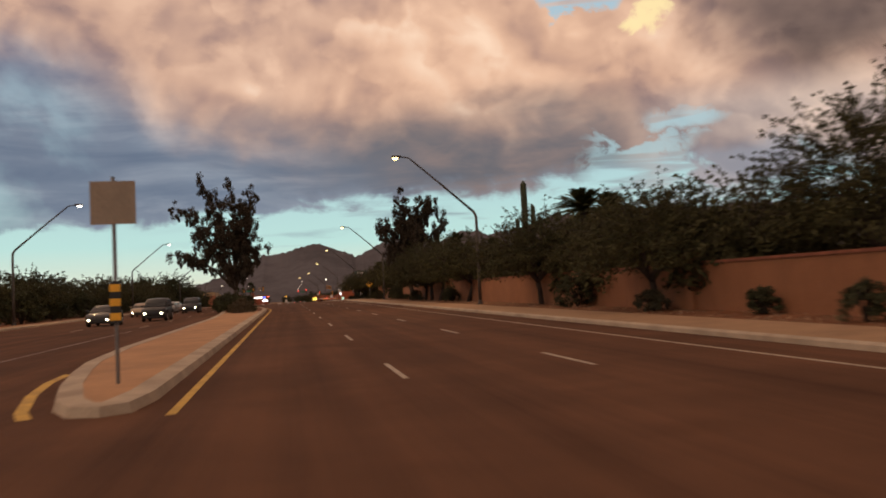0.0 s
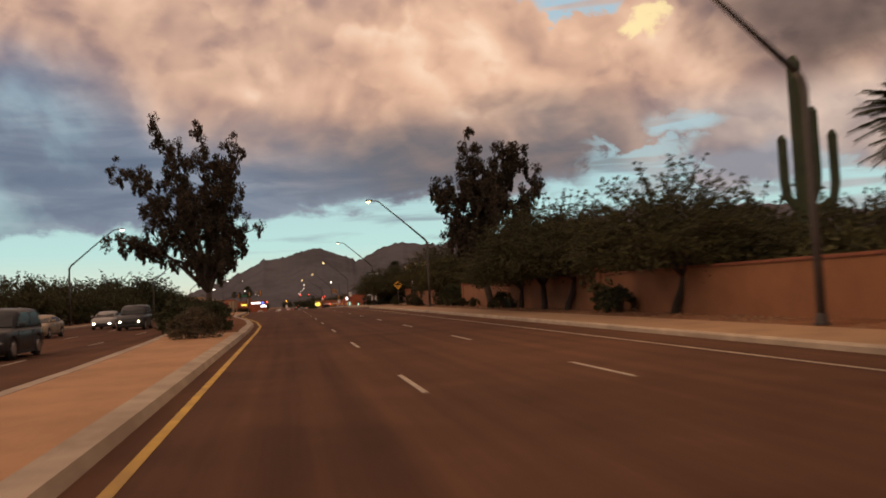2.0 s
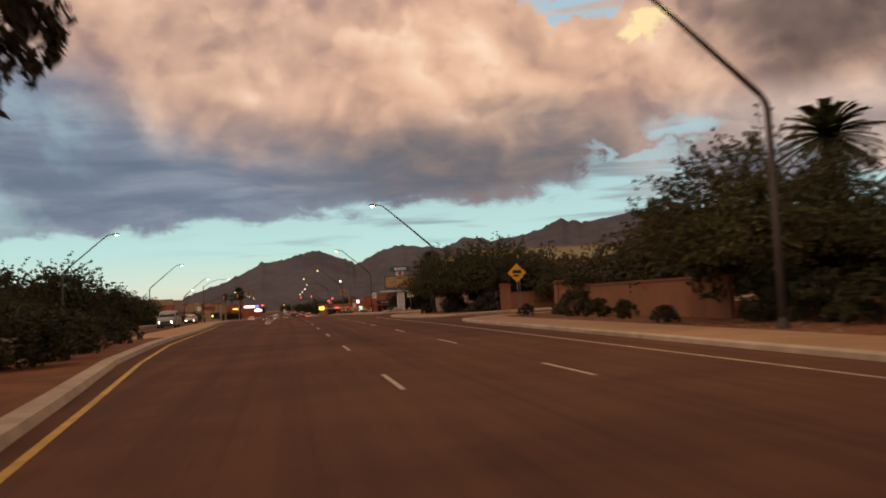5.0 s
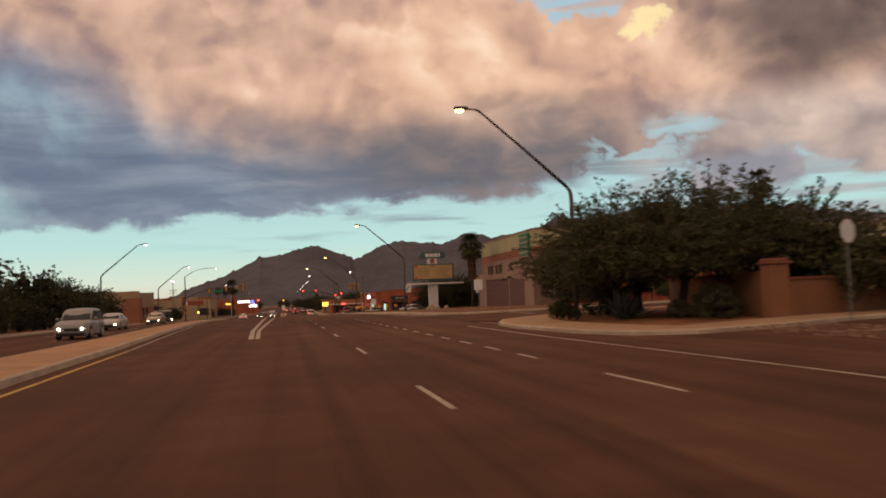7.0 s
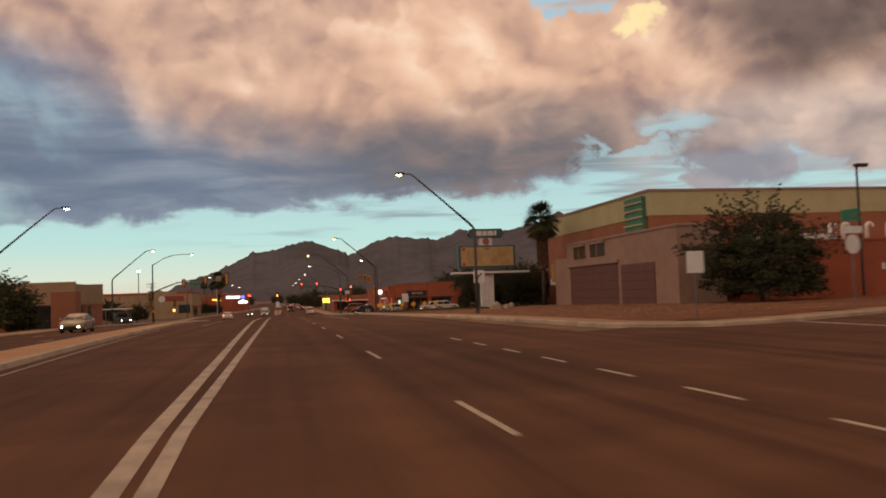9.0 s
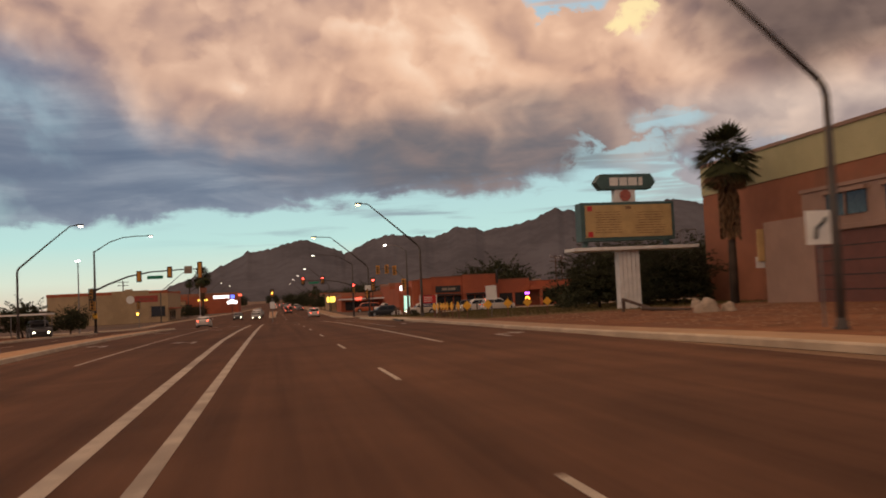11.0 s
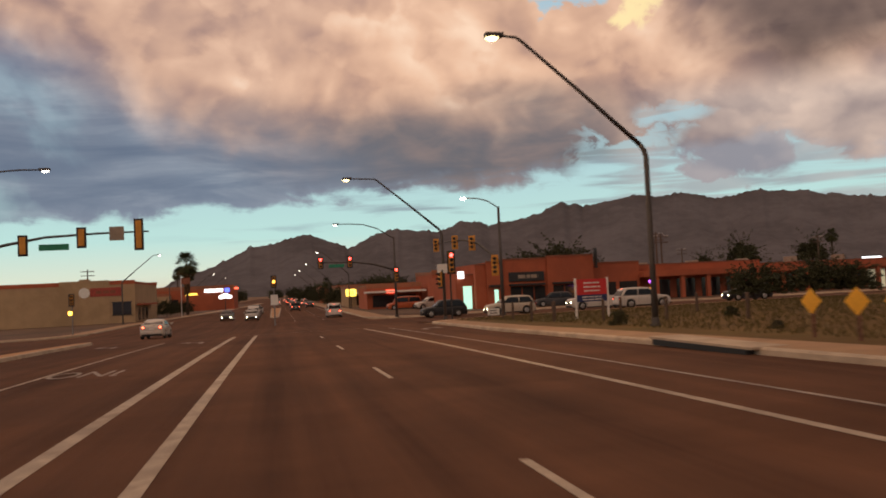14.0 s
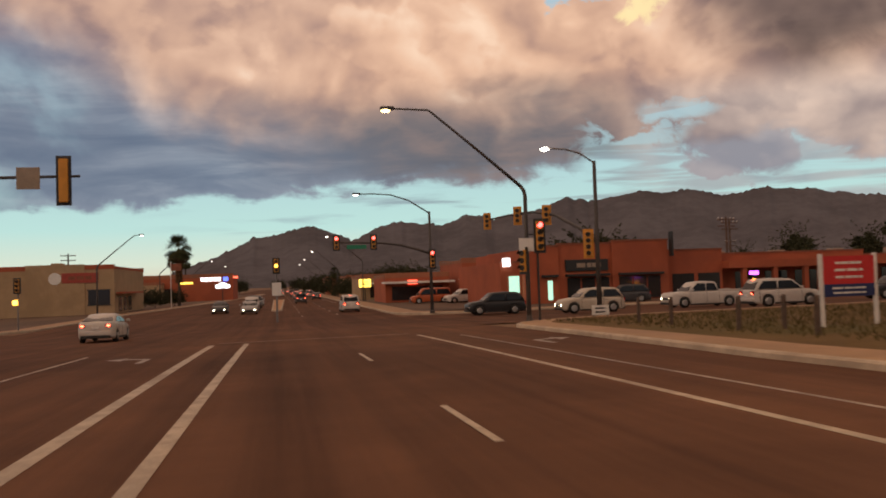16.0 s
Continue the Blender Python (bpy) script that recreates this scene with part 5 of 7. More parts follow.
for x, y, h_ in [(60.2, 391, 10.2), (63.0, 395, 10.0), (75.2, 262, 18), (-60, 372, 9.5), (-40, 460, 11), (-48, 300, 9), (110, 420, 10), (95, 450, 9.5)]:
    utility_pole(x, y, h_, 10)
t = thing("parking_lamp", "square dark parking lot lamp on a post behind the tree", "lamp post", 44.5, 234.0, None)
part("post", tube(bmn(), [(0, 0, 0), (0, 0, 10.3)], [0.11, 0.08], 8), DARK_STEEL, t)
part("lamp_box", box(bmn(), -0.1, 0.9, -0.25, 0.25, 10.2, 10.45, 0.03), DARK_STEEL, t)
t = thing("parking_lamp", "slim parking lot lamp with a lit head", "lamp post", -24.0, 330.5, None)
part("post", tube(bmn(), [(0, 0, 0), (0, 0, 9.2)], [0.1, 0.07], 8), STEEL, t)
part("lamp_box", box(bmn(), -0.3, 0.3, -0.2, 0.2, 9.2, 9.4, 0.03), LAMP_WHITE, t)
t = thing("banner_pole", "tall slim pole with a small orange banner", "flagpole", -17.6, 432, None)
part("pole", tube(bmn(), [(0, 0, 0), (0, 0, 7.8)], 0.07, 8), WHITE_METAL, t)
part("banner", box(bmn(), 0.08, 1.7, -0.02, 0.02, 6.3, 7.5), STUCCO_CAP, t)
t = thing("drain_inlet", "dark kerb drain opening under a concrete lip", "drain", 9.45, 283.8, None)
# solid black block: the dark of the hollow under the lip is put into colour
part("opening", box(bmn(), -0.02, 0.5, -2.2, 2.2, 0.0, 0.14), SIGN_BLACK, t)
part("lip", box(bmn(), -0.02, 0.9, -2.4, 2.4, 0.14, 0.2, 0.01), CURB, t)


# ---- painted arrows and words on the road ----
def road_paint(name, label, polys, x, y, mat=FAINT_PAINT):
    bm = bmn()
    for poly in polys:
        bm.faces.new([bm.verts.new((px, py, gz(x + px, y + py) - gz(x, y))) for px, py in poly])
    ob = part(name, bm, mat)
    ob.matrix_world = pose(x, y, gz(x, y) + 0.007)
    return tagged(ob, label, "road marking", kind="structure")


LEFT_ARROW = [[(-0.08, 0), (0.12, 0), (0.12, 1.9), (-0.08, 2.1)], [(-0.08, 1.75), (-0.08, 2.1), (-0.7, 2.5), (-0.7, 2.1)], [(-0.7, 1.5), (-0.7, 3.0), (-1.25, 2.3)]]
RIGHT_ARROW = [[(-a, b) for a, b in p[::-1]] for p in LEFT_ARROW]
for x, y in ((-8.6, 262), (-4.0, 259.5), (-8.6, 312), (-4.0, 311)):
    road_paint("turn_arrow", "faded white left turn arrow", LEFT_ARROW, x, y)
for x, y in ((8.2, 247), (7.9, 309.8), (8.3, 272)):
    road_paint("turn_arrow", "faded white right turn arrow", RIGHT_ARROW, x, y)
for x, y in ((-4.8, 289.3), (-9.0, 289.6)):
    cu = bpy.data.curves.new("road_word", "FONT")
    cu.body, cu.align_x, cu.size = "ONLY", "CENTER", 1.0
    ob = new("road_word", cu)
    dg = bpy.context.evaluated_depsgraph_get()
    me = bpy.data.meshes.new_from_object(ob.evaluated_get(dg))
    bpy.data.objects.remove(ob)
    me.materials.clear()
    me.materials.append(FAINT_PAINT)
    ob = new("road_word", me)
    ob.matrix_world = pose(x, y, gz(x, y) + 0.008, math.degrees((gz(x, y + 2) - gz(x, y)) / 2), 0.47, 0) @ Matrix.Diagonal((1.05, 3.2, 1, 1))
    tagged(ob, "faded white road lettering in the turn lane", "road marking", kind="structure")


# ---- vehicles ----
TYRE = material("tyre_rubber", (0.018, 0.017, 0.016), 0.85, vary=0.1, bump=0.1)
RIM = material("alloy_rim", (0.4, 0.38, 0.36), 0.35, 0.8, vary=0.1, bump=0)
CAR_GLASS = material("tinted_car_glass", (0.014, 0.014, 0.016), 0.16, vary=0.05, bump=0, spec=0.22)
CAR_TRIM = material("black_car_trim", (0.02, 0.019, 0.018), 0.6, vary=0.1, bump=0.05)
HEADLAMP = material("lit_headlamp", (0.9, 0.85, 0.7), 0.2, emit=(1.0, 0.86, 0.55), power=14.0, bump=0)
HEADLAMP_BLUE = material("lit_blue_headlamp", (0.8, 0.85, 0.95), 0.2, emit=(0.45, 0.55, 1.0), power=30.0, bump=0)
TAIL = material("lit_tail_lamp", (0.5, 0.03, 0.02), 0.3, emit=(1.0, 0.11, 0.05), power=9.0, bump=0)
TAIL_OFF = material("red_lamp_plastic", (0.35, 0.02, 0.015), 0.25, vary=0.05, bump=0)
LAMP_OFF = material("clear_lamp_plastic", (0.45, 0.43, 0.4), 0.2, vary=0.05, bump=0)
CAR_PAINT = {}


def paint(key):
    base = {"white": (0.5, 0.45, 0.4), "tan_white": (0.44, 0.37, 0.29), "silver": (0.3, 0.28, 0.26), "black": (0.02, 0.02, 0.021), "dark": (0.05, 0.048, 0.05), "tan": (0.33, 0.25, 0.17), "orange": (0.4, 0.09, 0.03), "blue": (0.05, 0.07, 0.12)}[key]
    if key not in CAR_PAINT:
        CAR_PAINT[key] = material(key + "_car_paint", base, 0.4, 0.0, vary=0.08, scale=1.5, fine=30, bump=0.0, coat=0.15, spec=0.3)
    return CAR_PAINT[key]


def loft(bm, rings, close=True):
    vs = [[bm.verts.new(p) for p in r] for r in rings]
    n = len(vs[0])
    for a, b in zip(vs, vs[1:]):
        for k in range(n):
            bm.faces.new((a[k], a[(k + 1) % n], b[(k + 1) % n], b[k]))
    if close:
        bm.faces.new(vs[0][::-1])
        bm.faces.new(vs[-1])
    return bm


# length, width, height; belt line as (distance from the tail, height); cabin as (tail foot, tail top, front top, front foot)
SHAPES = {"sedan": (4.75, 1.82, 1.46, [(0, 0.86), (0.06, 0.98), (0.2, 1.05), (0.9, 1.06), (2.0, 0.98), (3.3, 0.97), (3.7, 0.95), (4.4, 0.82), (4.68, 0.68), (4.75, 0.6)], (0.5, 1.5, 2.75, 3.6)),
          "suv": (4.75, 1.9, 1.80, [(0, 0.95), (0.05, 1.08), (0.9, 1.1), (3.3, 1.1), (3.7, 1.1), (4.45, 1.0), (4.7, 0.86), (4.75, 0.75)], (0.08, 0.5, 2.75, 3.5)),
          "van": (5.2, 1.98, 2.02, [(0, 1.1), (0.05, 1.15), (0.9, 1.15), (4.0, 1.14), (4.9, 0.98), (5.15, 0.85), (5.2, 0.75)], (0.05, 0.2, 3.6, 4.4)),
          "pickup": (5.8, 2.0, 1.92, [(0, 1.1), (0.05, 1.17), (0.9, 1.18), (4.2, 1.18), (5.5, 1.12), (5.75, 1.0), (5.8, 0.85)], (1.95, 2.12, 3.7, 4.45))}


def lens(x, y, z, rx, ry, rz_):
    bm = bmn()
    bmesh.ops.create_uvsphere(bm, u_segments=12, v_segments=8, radius=1.0, matrix=Matrix.Translation((x, y, z)) @ Matrix.Diagonal((rx, ry, rz_, 1)))
    return bm


def car(kind, colour, x, y, rz, label, lights="both", head=None):
    L, Wd, Hh, side, (c0, c1, c2, c3) = SHAPES[kind]
    t = thing("car" if kind in ("sedan", "suv") else kind, label, "car" if kind != "pickup" else "pickup truck", x, y, gz(x, y), rz, group="traffic")
    w, body = Wd / 2, paint(colour)
    slope = math.degrees(math.atan((gz(x, y + 2) - gz(x, y - 2)) / 4)) * (1 if abs(rz) < 90 else -1)
    if abs(abs(rz) - 90) > 45:
        t.matrix_world = pose(x, y, gz(x, y), 0, 0, rz) @ pose(0, 0, 0, slope)
    R = 0.33 if kind == "sedan" else 0.38
    axles = (L * 0.2, L * 0.815)

    def belt(s):
        return next(z0 + (z1 - z0) * (s - a) / (b - a) for (a, z0), (b, z1) in zip(side, side[1:]) if a <= s <= b + 1e-6)
    cuts = sorted({round(v, 3) for v in [L * i / 30 for i in range(31)] + [a + R * 1.16 * math.cos(math.pi * k / 10) for a in axles for k in range(11)] + [p[0] for p in side]})
    rings = []
    for s in cuts:
        zb, end, yv = belt(min(s, L)), min(s, L - s), s - L / 2
        ww = w * (1 - 0.2 * max(0, 1 - end / 0.6) ** 2.2)
        z0 = 0.2 + 0.14 * max(0, 1 - end / 0.35) ** 1.5
        arch = max([math.sqrt(max(0.0, (R * 1.16) ** 2 - (s - a) ** 2)) for a in axles])
        za = max(z0, R + arch if arch > 0 else 0)
        hip = zb - 0.3
        rings.append([(-ww * 0.94, yv, za), (-ww * 0.99, yv, max(z0 + 0.14, za + 0.02)), (-ww, yv, max(hip, za + 0.05)), (-ww * 0.975, yv, zb - 0.12), (-ww * 0.93, yv, zb - 0.03), (-ww * 0.82, yv, zb), (0, yv, zb + 0.035),
                      (ww * 0.82, yv, zb), (ww * 0.93, yv, zb - 0.03), (ww * 0.975, yv, zb - 0.12), (ww, yv, max(hip, za + 0.05)), (ww * 0.99, yv, max(z0 + 0.14, za + 0.02)), (ww * 0.94, yv, za), (0, yv, z0 + 0.02)])
    bd = part("body", loft(bmn(), rings), body, t, smooth=True)
    wb, wt = w * 0.9, w * (0.72 if kind == "sedan" else 0.78)
    yb, yt, yf, yw = (v - L / 2 for v in (c0, c1, c2, c3))
    rings = []
    prof = [(c0, belt(c0) - 0.02, wb), (c0 + (c1 - c0) * 0.85, belt(c0) + (Hh - 0.07 - belt(c0)) * 0.88, wt * 1.02), (c1 + 0.12, Hh - 0.045, wt), ((c1 + c2) / 2, Hh, wt * 1.02), (c2 - 0.1, Hh - 0.045, wt), (c2 + (c3 - c2) * 0.12, Hh - 0.11, wt * 1.02), (c3, belt(c3) - 0.02, wb)]
    for s, z, ww in prof:
        yv, z0 = s - L / 2, belt(s) - 0.06
        if z - z0 < 0.2:
            rings.append([(-ww, yv, z0), (-ww, yv, z0 + 0.02), (-ww * 0.9, yv, z0 + 0.05), (0, yv, z0 + 0.06), (ww * 0.9, yv, z0 + 0.05), (ww, yv, z0 + 0.02), (ww, yv, z0)])
        else:
            rings.append([(-wb, yv, z0), (-ww * 1.07, yv, z - 0.1), (-ww * 0.92, yv, z - 0.01), (0, yv, z + 0.02), (ww * 0.92, yv, z - 0.01), (ww * 1.07, yv, z - 0.1), (wb, yv, z0)])
    part("cabin", loft(bmn(), rings), body, t, smooth=True)

    def pane(name, q, out):
        q = [Vector(p) for p in q]
        mid = sum(q, Vector()) / 4
        o = Vector(out).normalized() * 0.022
        bm = bmn()
        a = [bm.verts.new(mid + (p - mid) * 0.94 + o) for p in q]
        b = [bm.verts.new(mid + (p - mid) * 0.96 - o) for p in q]
        bm.faces.new(a)
        for k in range(4):
            bm.faces.new((b[k], b[(k + 1) % 4], a[(k + 1) % 4], a[k]))
        part(name, bm, CAR_GLASS, t, "dark tinted glass")
    zt = Hh - 0.11
    pane("rear_window", [(-wb * 0.93, yb, belt(c0) + 0.03), (wb * 0.93, yb, belt(c0) + 0.03), (wt * 0.95, yt, zt), (-wt * 0.95, yt, zt)], (0, -1, 0.5))
    pane("windscreen", [(wb * 0.95, yw, belt(c3) + 0.03), (-wb * 0.95, yw, belt(c3) + 0.03), (-wt * 0.97, yf, zt), (wt * 0.97, yf, zt)], (0, 1, 0.6))
    ym, lo = (yt + yf) / 2 + 0.05, c0 + (c1 - c0) * 0.4 - L / 2
    for sx in (-1, 1):
        zl = belt((c0 + c3) / 2) + 0.03
        xa, xb_ = sx * (wb + 0.008), sx * (wt * 1.07 + 0.008)
        pane("side_window", [(xa, lo, zl), (xa, ym - 0.03, zl), (xb_, ym - 0.03, zt - 0.04), (xb_, yt + 0.16, zt - 0.04)], (sx, 0, 0.3))
        pane("side_window", [(xa, ym + 0.03, zl), (xa, yw - (yw - yf) * 0.22, zl), (xb_, yf - 0.06, zt - 0.04), (xb_, ym + 0.03, zt - 0.04)], (sx, 0, 0.3))
        part("mirror", box(bmn(), min(sx * w, sx * (w + 0.2)), max(sx * w, sx * (w + 0.2)), yw - 0.35, yw - 0.2, zl, zl + 0.14, 0.04), body, t)
        for yd in (ym, yf + 0.55, yt - 0.15):
            part("door_seam", box(bmn(), min(sx * w * 0.985, sx * (w + 0.004)), max(sx * w * 0.985, sx * (w + 0.004)), yd - 0.008, yd + 0.008, 0.36, zl - 0.1), CAR_TRIM, t)
        part("sill", box(bmn(), min(sx * w * 0.9, sx * (w + 0.006)), max(sx * w * 0.9, sx * (w + 0.006)), axles[0] + R * 1.2 - L / 2, axles[1] - R * 1.2 - L / 2, 0.19, 0.3, 0.02), CAR_TRIM, t, "black plastic sill")
        for yd in (ym - 0.25, yf + 0.05):
            part("door_handle", box(bmn(), min(sx * w * 0.98, sx * (w + 0.03)), max(sx * w * 0.98, sx * (w + 0.03)), yd - 0.1, yd + 0.1, zl - 0.2, zl - 0.165, 0.01), body, t)
    for yy in (axles[0] - L / 2, axles[1] - L / 2):
        part("wheel_well", box(bmn(), -w * 0.93, w * 0.93, yy - R * 1.1, yy + R * 1.1, 0.3, R * 2.1), CAR_TRIM, t)
        for sx in (-1, 1):
            bm = bmn()
            bmesh.ops.create_cone(bm, cap_ends=True, segments=24, radius1=R, radius2=R, depth=0.22, matrix=Matrix.Translation((sx * (w - 0.115), yy, R)) @ Euler((0, math.pi / 2, 0)).to_matrix().to_4x4())
            bmesh.ops.bevel(bm, geom=[e for e in bm.edges if len(e.link_faces) == 2 and max(len(f.verts) for f in e.link_faces) > 4], offset=0.03, segments=2, affect="EDGES")
            wh = part("tyre", bm, TYRE, t, smooth=True)
            bm = bmn()
            bmesh.ops.create_cone(bm, cap_ends=True, segments=16, radius1=R * 0.64, radius2=R * 0.5, depth=0.04, matrix=Matrix.Translation((sx * (w + 0.005), yy, R)) @ Euler((0, sx * math.pi / 2, 0)).to_matrix().to_4x4())
            part("rim", bm, RIM, wh)
    yr, yfr = -L / 2, L / 2
    part("rear_bumper", box(bmn(), -w * 0.84, w * 0.84, yr - 0.07, yr + 0.2, 0.36, 0.6, 0.07), body if kind != "pickup" else RIM, t)
    part("rear_valance", box(bmn(), -w * 0.78, w * 0.78, yr - 0.03, yr + 0.25, 0.22, 0.37, 0.03), CAR_TRIM, t)
    part("front_bumper", box(bmn(), -w * 0.8, w * 0.8, yfr - 0.22, yfr + 0.05, 0.26, 0.42, 0.05), CAR_TRIM, t)
    zg = belt(L) - 0.08
    part("grille", box(bmn(), -w * 0.46, w * 0.46, yfr - 0.1, yfr + 0.03, zg - 0.16, zg, 0.03), CAR_TRIM, t)
    part("number_plate", box(bmn(), -0.16, 0.16, yr - 0.085, yr - 0.02, 0.68, 0.81), SIGN_WHITE, t, "blank pale plate")
    zl = belt(0.1) - (0.2 if kind == "sedan" else 0.28)
    for sx in (-1, 1):
        a, b = sorted((sx * w * 0.52, sx * w * 0.83))
        tl = part("tail_light", box(bmn(), a, b, yr - 0.03, yr + 0.12, zl - 0.02, zl + (0.13 if kind == "sedan" else 0.24), 0.03), TAIL_OFF, t, "red tail lamp")
        if lights in ("both", "tail"):
            part("tail_bulb", lens(sx * w * 0.68, yr - 0.03, zl + 0.05, 0.1, 0.03, 0.055), TAIL, tl)
        hl = part("headlight", lens(sx * w * 0.66, yfr - 0.1, zg - 0.05, 0.2, 0.13, 0.085), LAMP_OFF, t, "headlamp")
        if lights in ("both", "head"):
            part("headlight_bulb", lens(sx * w * 0.66, yfr - 0.0, zg - 0.05, 0.085, 0.05, 0.075), head or HEADLAMP, hl)
    if kind == "pickup":
        # the bed isn't hollow: a flat dark plate stands in for its shade
        part("bed_shade_plate", box(bmn(), -w * 0.8, w * 0.8, yr + 0.12, yb - 0.1, belt(0.9) + 0.02, belt(0.9) + 0.035), CAR_TRIM, t, "dark plate in place of the shaded load bed")
        for sx in (-1, 1):
            a, b = sorted((sx * w * 0.82, sx * w * 0.95))
            part("bed_rail", box(bmn(), a, b, yr + 0.05, yb, belt(0.9) - 0.05, belt(0.9) + 0.1, 0.02), body, t)
    if lights in ("both", "tail"):
        part("roof_lamp", box(bmn(), -0.14, 0.14, yt - 0.03, yt + 0.02, Hh - 0.12, Hh - 0.085), TAIL, t)
    return t


car("sedan", "white", -9.1, 333.2, 0, "white four-door saloon waiting in the turn lane with lit tail lamps", "tail")
car("suv", "white", 7.3, 376.0, 0, "white estate car driving away beyond the junction", "tail")
car("suv", "dark", 3.6, 430, 0, "dark estate car driving away beyond the junction", "tail")
car("suv", "tan_white", 21.9, 343.5, 90, "pale people carrier queueing on the cross street, headlamps lit", "head")
car("pickup", "white", 31.0, 344.2, 90, "white crew-cab pickup queueing on the cross street", "head")
car("suv", "white", 31.6, 335.0, -90, "white estate car driving along the cross street", "tail")
car("suv", "black", 17.2, 352.5, 90, "black estate car crossing the junction", "none")
car("van", "orange", 19.0, 392, 90, "orange-red van parked by the shops", "none")
car("suv", "white", 22.2, 387, 100, "white boxy four-wheel drive parked by the shops", "none")
car("suv", "dark", 33.2, 363.5, 80, "dark estate car parked beside the shop row", "none")
car("suv", "black", 47.0, 343.6, 90, "dark car queueing on the cross street", "head")
car("sedan", "silver", -3.3, 384, 180, "pale saloon with lit headlamps waiting at the junction", "head")
car("suv", "white", -3.4, 396, 180, "white estate car with lit headlamps in the oncoming queue", "head")
car("sedan", "dark", -7.0, 391, 180, "dark saloon with lit headlamps in the oncoming queue", "head")
car("suv", "dark", -3.4, 410, 180, "dark estate car with lit headlamps in the oncoming queue", "head")
car("sedan", "silver", -3.3, 425, 180, "silver saloon with bright headlamps in the oncoming queue", "head")
for x, y, k, c in ((4.0, 520, "sedan", "dark"), (7.5, 500, "suv", "silver"), (0.6, 540, "sedan", "white"), (4.2, 560, "suv", "dark"), (7.8, 575, "sedan", "white"), (4.1, 478, "suv", "silver"), (7.6, 462, "sedan", "dark"), (0.9, 600, "suv", "white"), (4.0, 640, "sedan", "silver"), (7.6, 655, "suv", "dark")):
    car(k, c, x, y, 0, f"{c} car far along the avenue with lit tail lamps", "tail")
car("sedan", "black", -12.7, 63.8, 180, "black saloon coming the other way with lit headlamps", "head")
car("suv", "black", -10.1, 70.8, 180, "black estate car coming the other way with lit headlamps", "head")
car("sedan", "tan", -15.2, 95.0, 180, "tan saloon coming the other way with lit headlamps", "head")
car("suv", "dark", -10.9, 103.0, 180, "dark estate car coming the other way with lit headlamps", "head")
car("sedan", "silver", -14.6, 112.0, 180, "silver saloon coming the other way with lit headlamps", "head")
car("sedan", "white", -17.0, 136.0, 180, "white saloon with bluish headlamps coming the other way", "head", HEADLAMP_BLUE)
car("suv", "silver", -12.0, 190.5, 180, "silver estate car coming the other way with lit headlamps", "head")
car("sedan", "white", -14.6, 214.0, 180, "white saloon coming the other way with lit headlamps", "head")
car("sedan", "tan", -15.6, 246.0, 180, "tan saloon coming the other way with lit headlamps", "head")

t = thing("open_carport", "flat white carport roof on slim posts over a dark utility cart", "carport", -27.5, 304, None)
part("roof", box(bmn(), 0, 6.2, 0, 3.0, 2.3, 2.45, 0.02), WHITE_METAL, t)
for x in (0.2, 3.0, 6.0):
    for y in (0.2, 2.8):
        part("post", tube(bmn(), [(x, y, -0.2), (x, y, 2.3)], 0.05, 6), STEEL, t)
car("suv", "dark", -22.4, 305.5, 200, "dark utility vehicle parked under the carport", "head")

# ---- plants ----
def leaf_mat(name, base, vary=0.3):
    m = material(name, base, 0.75, vary=vary, scale=1.5, fine=9, bump=0, island=True, spec=0.2)
    return m


EUC_LEAF = leaf_mat("eucalyptus_leaf", (0.055, 0.042, 0.03))
MESQ_LEAF = leaf_mat("mesquite_leaf", (0.062, 0.06, 0.027))
BUSH_LEAF = leaf_mat("shrub_leaf", (0.045, 0.048, 0.024))
SAGE_LEAF = leaf_mat("sage_leaf", (0.075, 0.07, 0.045))
PALM_LEAF = leaf_mat("palm_leaf", (0.05, 0.055, 0.022))
DRY_FROND = leaf_mat("dry_palm_skirt", (0.13, 0.075, 0.04))
DRY_SAGE = leaf_mat("dry_brittlebush_leaf", (0.1, 0.078, 0.052))
AGAVE_LEAF = leaf_mat("agave_leaf", (0.05, 0.06, 0.045))
CACTUS = material("cactus_skin", (0.05, 0.06, 0.03), 0.8, vary=0.25, scale=1.2, fine=12, bump=0.3)
BARK = material("pale_bark", (0.068, 0.05, 0.037), 0.9, vary=0.35, scale=1.2, fine=14, bump=0.4, stain=(0.07, 0.05, 0.035))
DARK_BARK = material("dark_bark", (0.045, 0.033, 0.026), 0.95, vary=0.3, scale=2, fine=16, bump=0.5)
TUFT = leaf_mat("dry_grass_blade", (0.1, 0.08, 0.03))
PEBBLE = material("gravel_pebble", (0.24, 0.15, 0.1), 0.95, vary=0.3, scale=3, fine=20, bump=0.2, island=True)


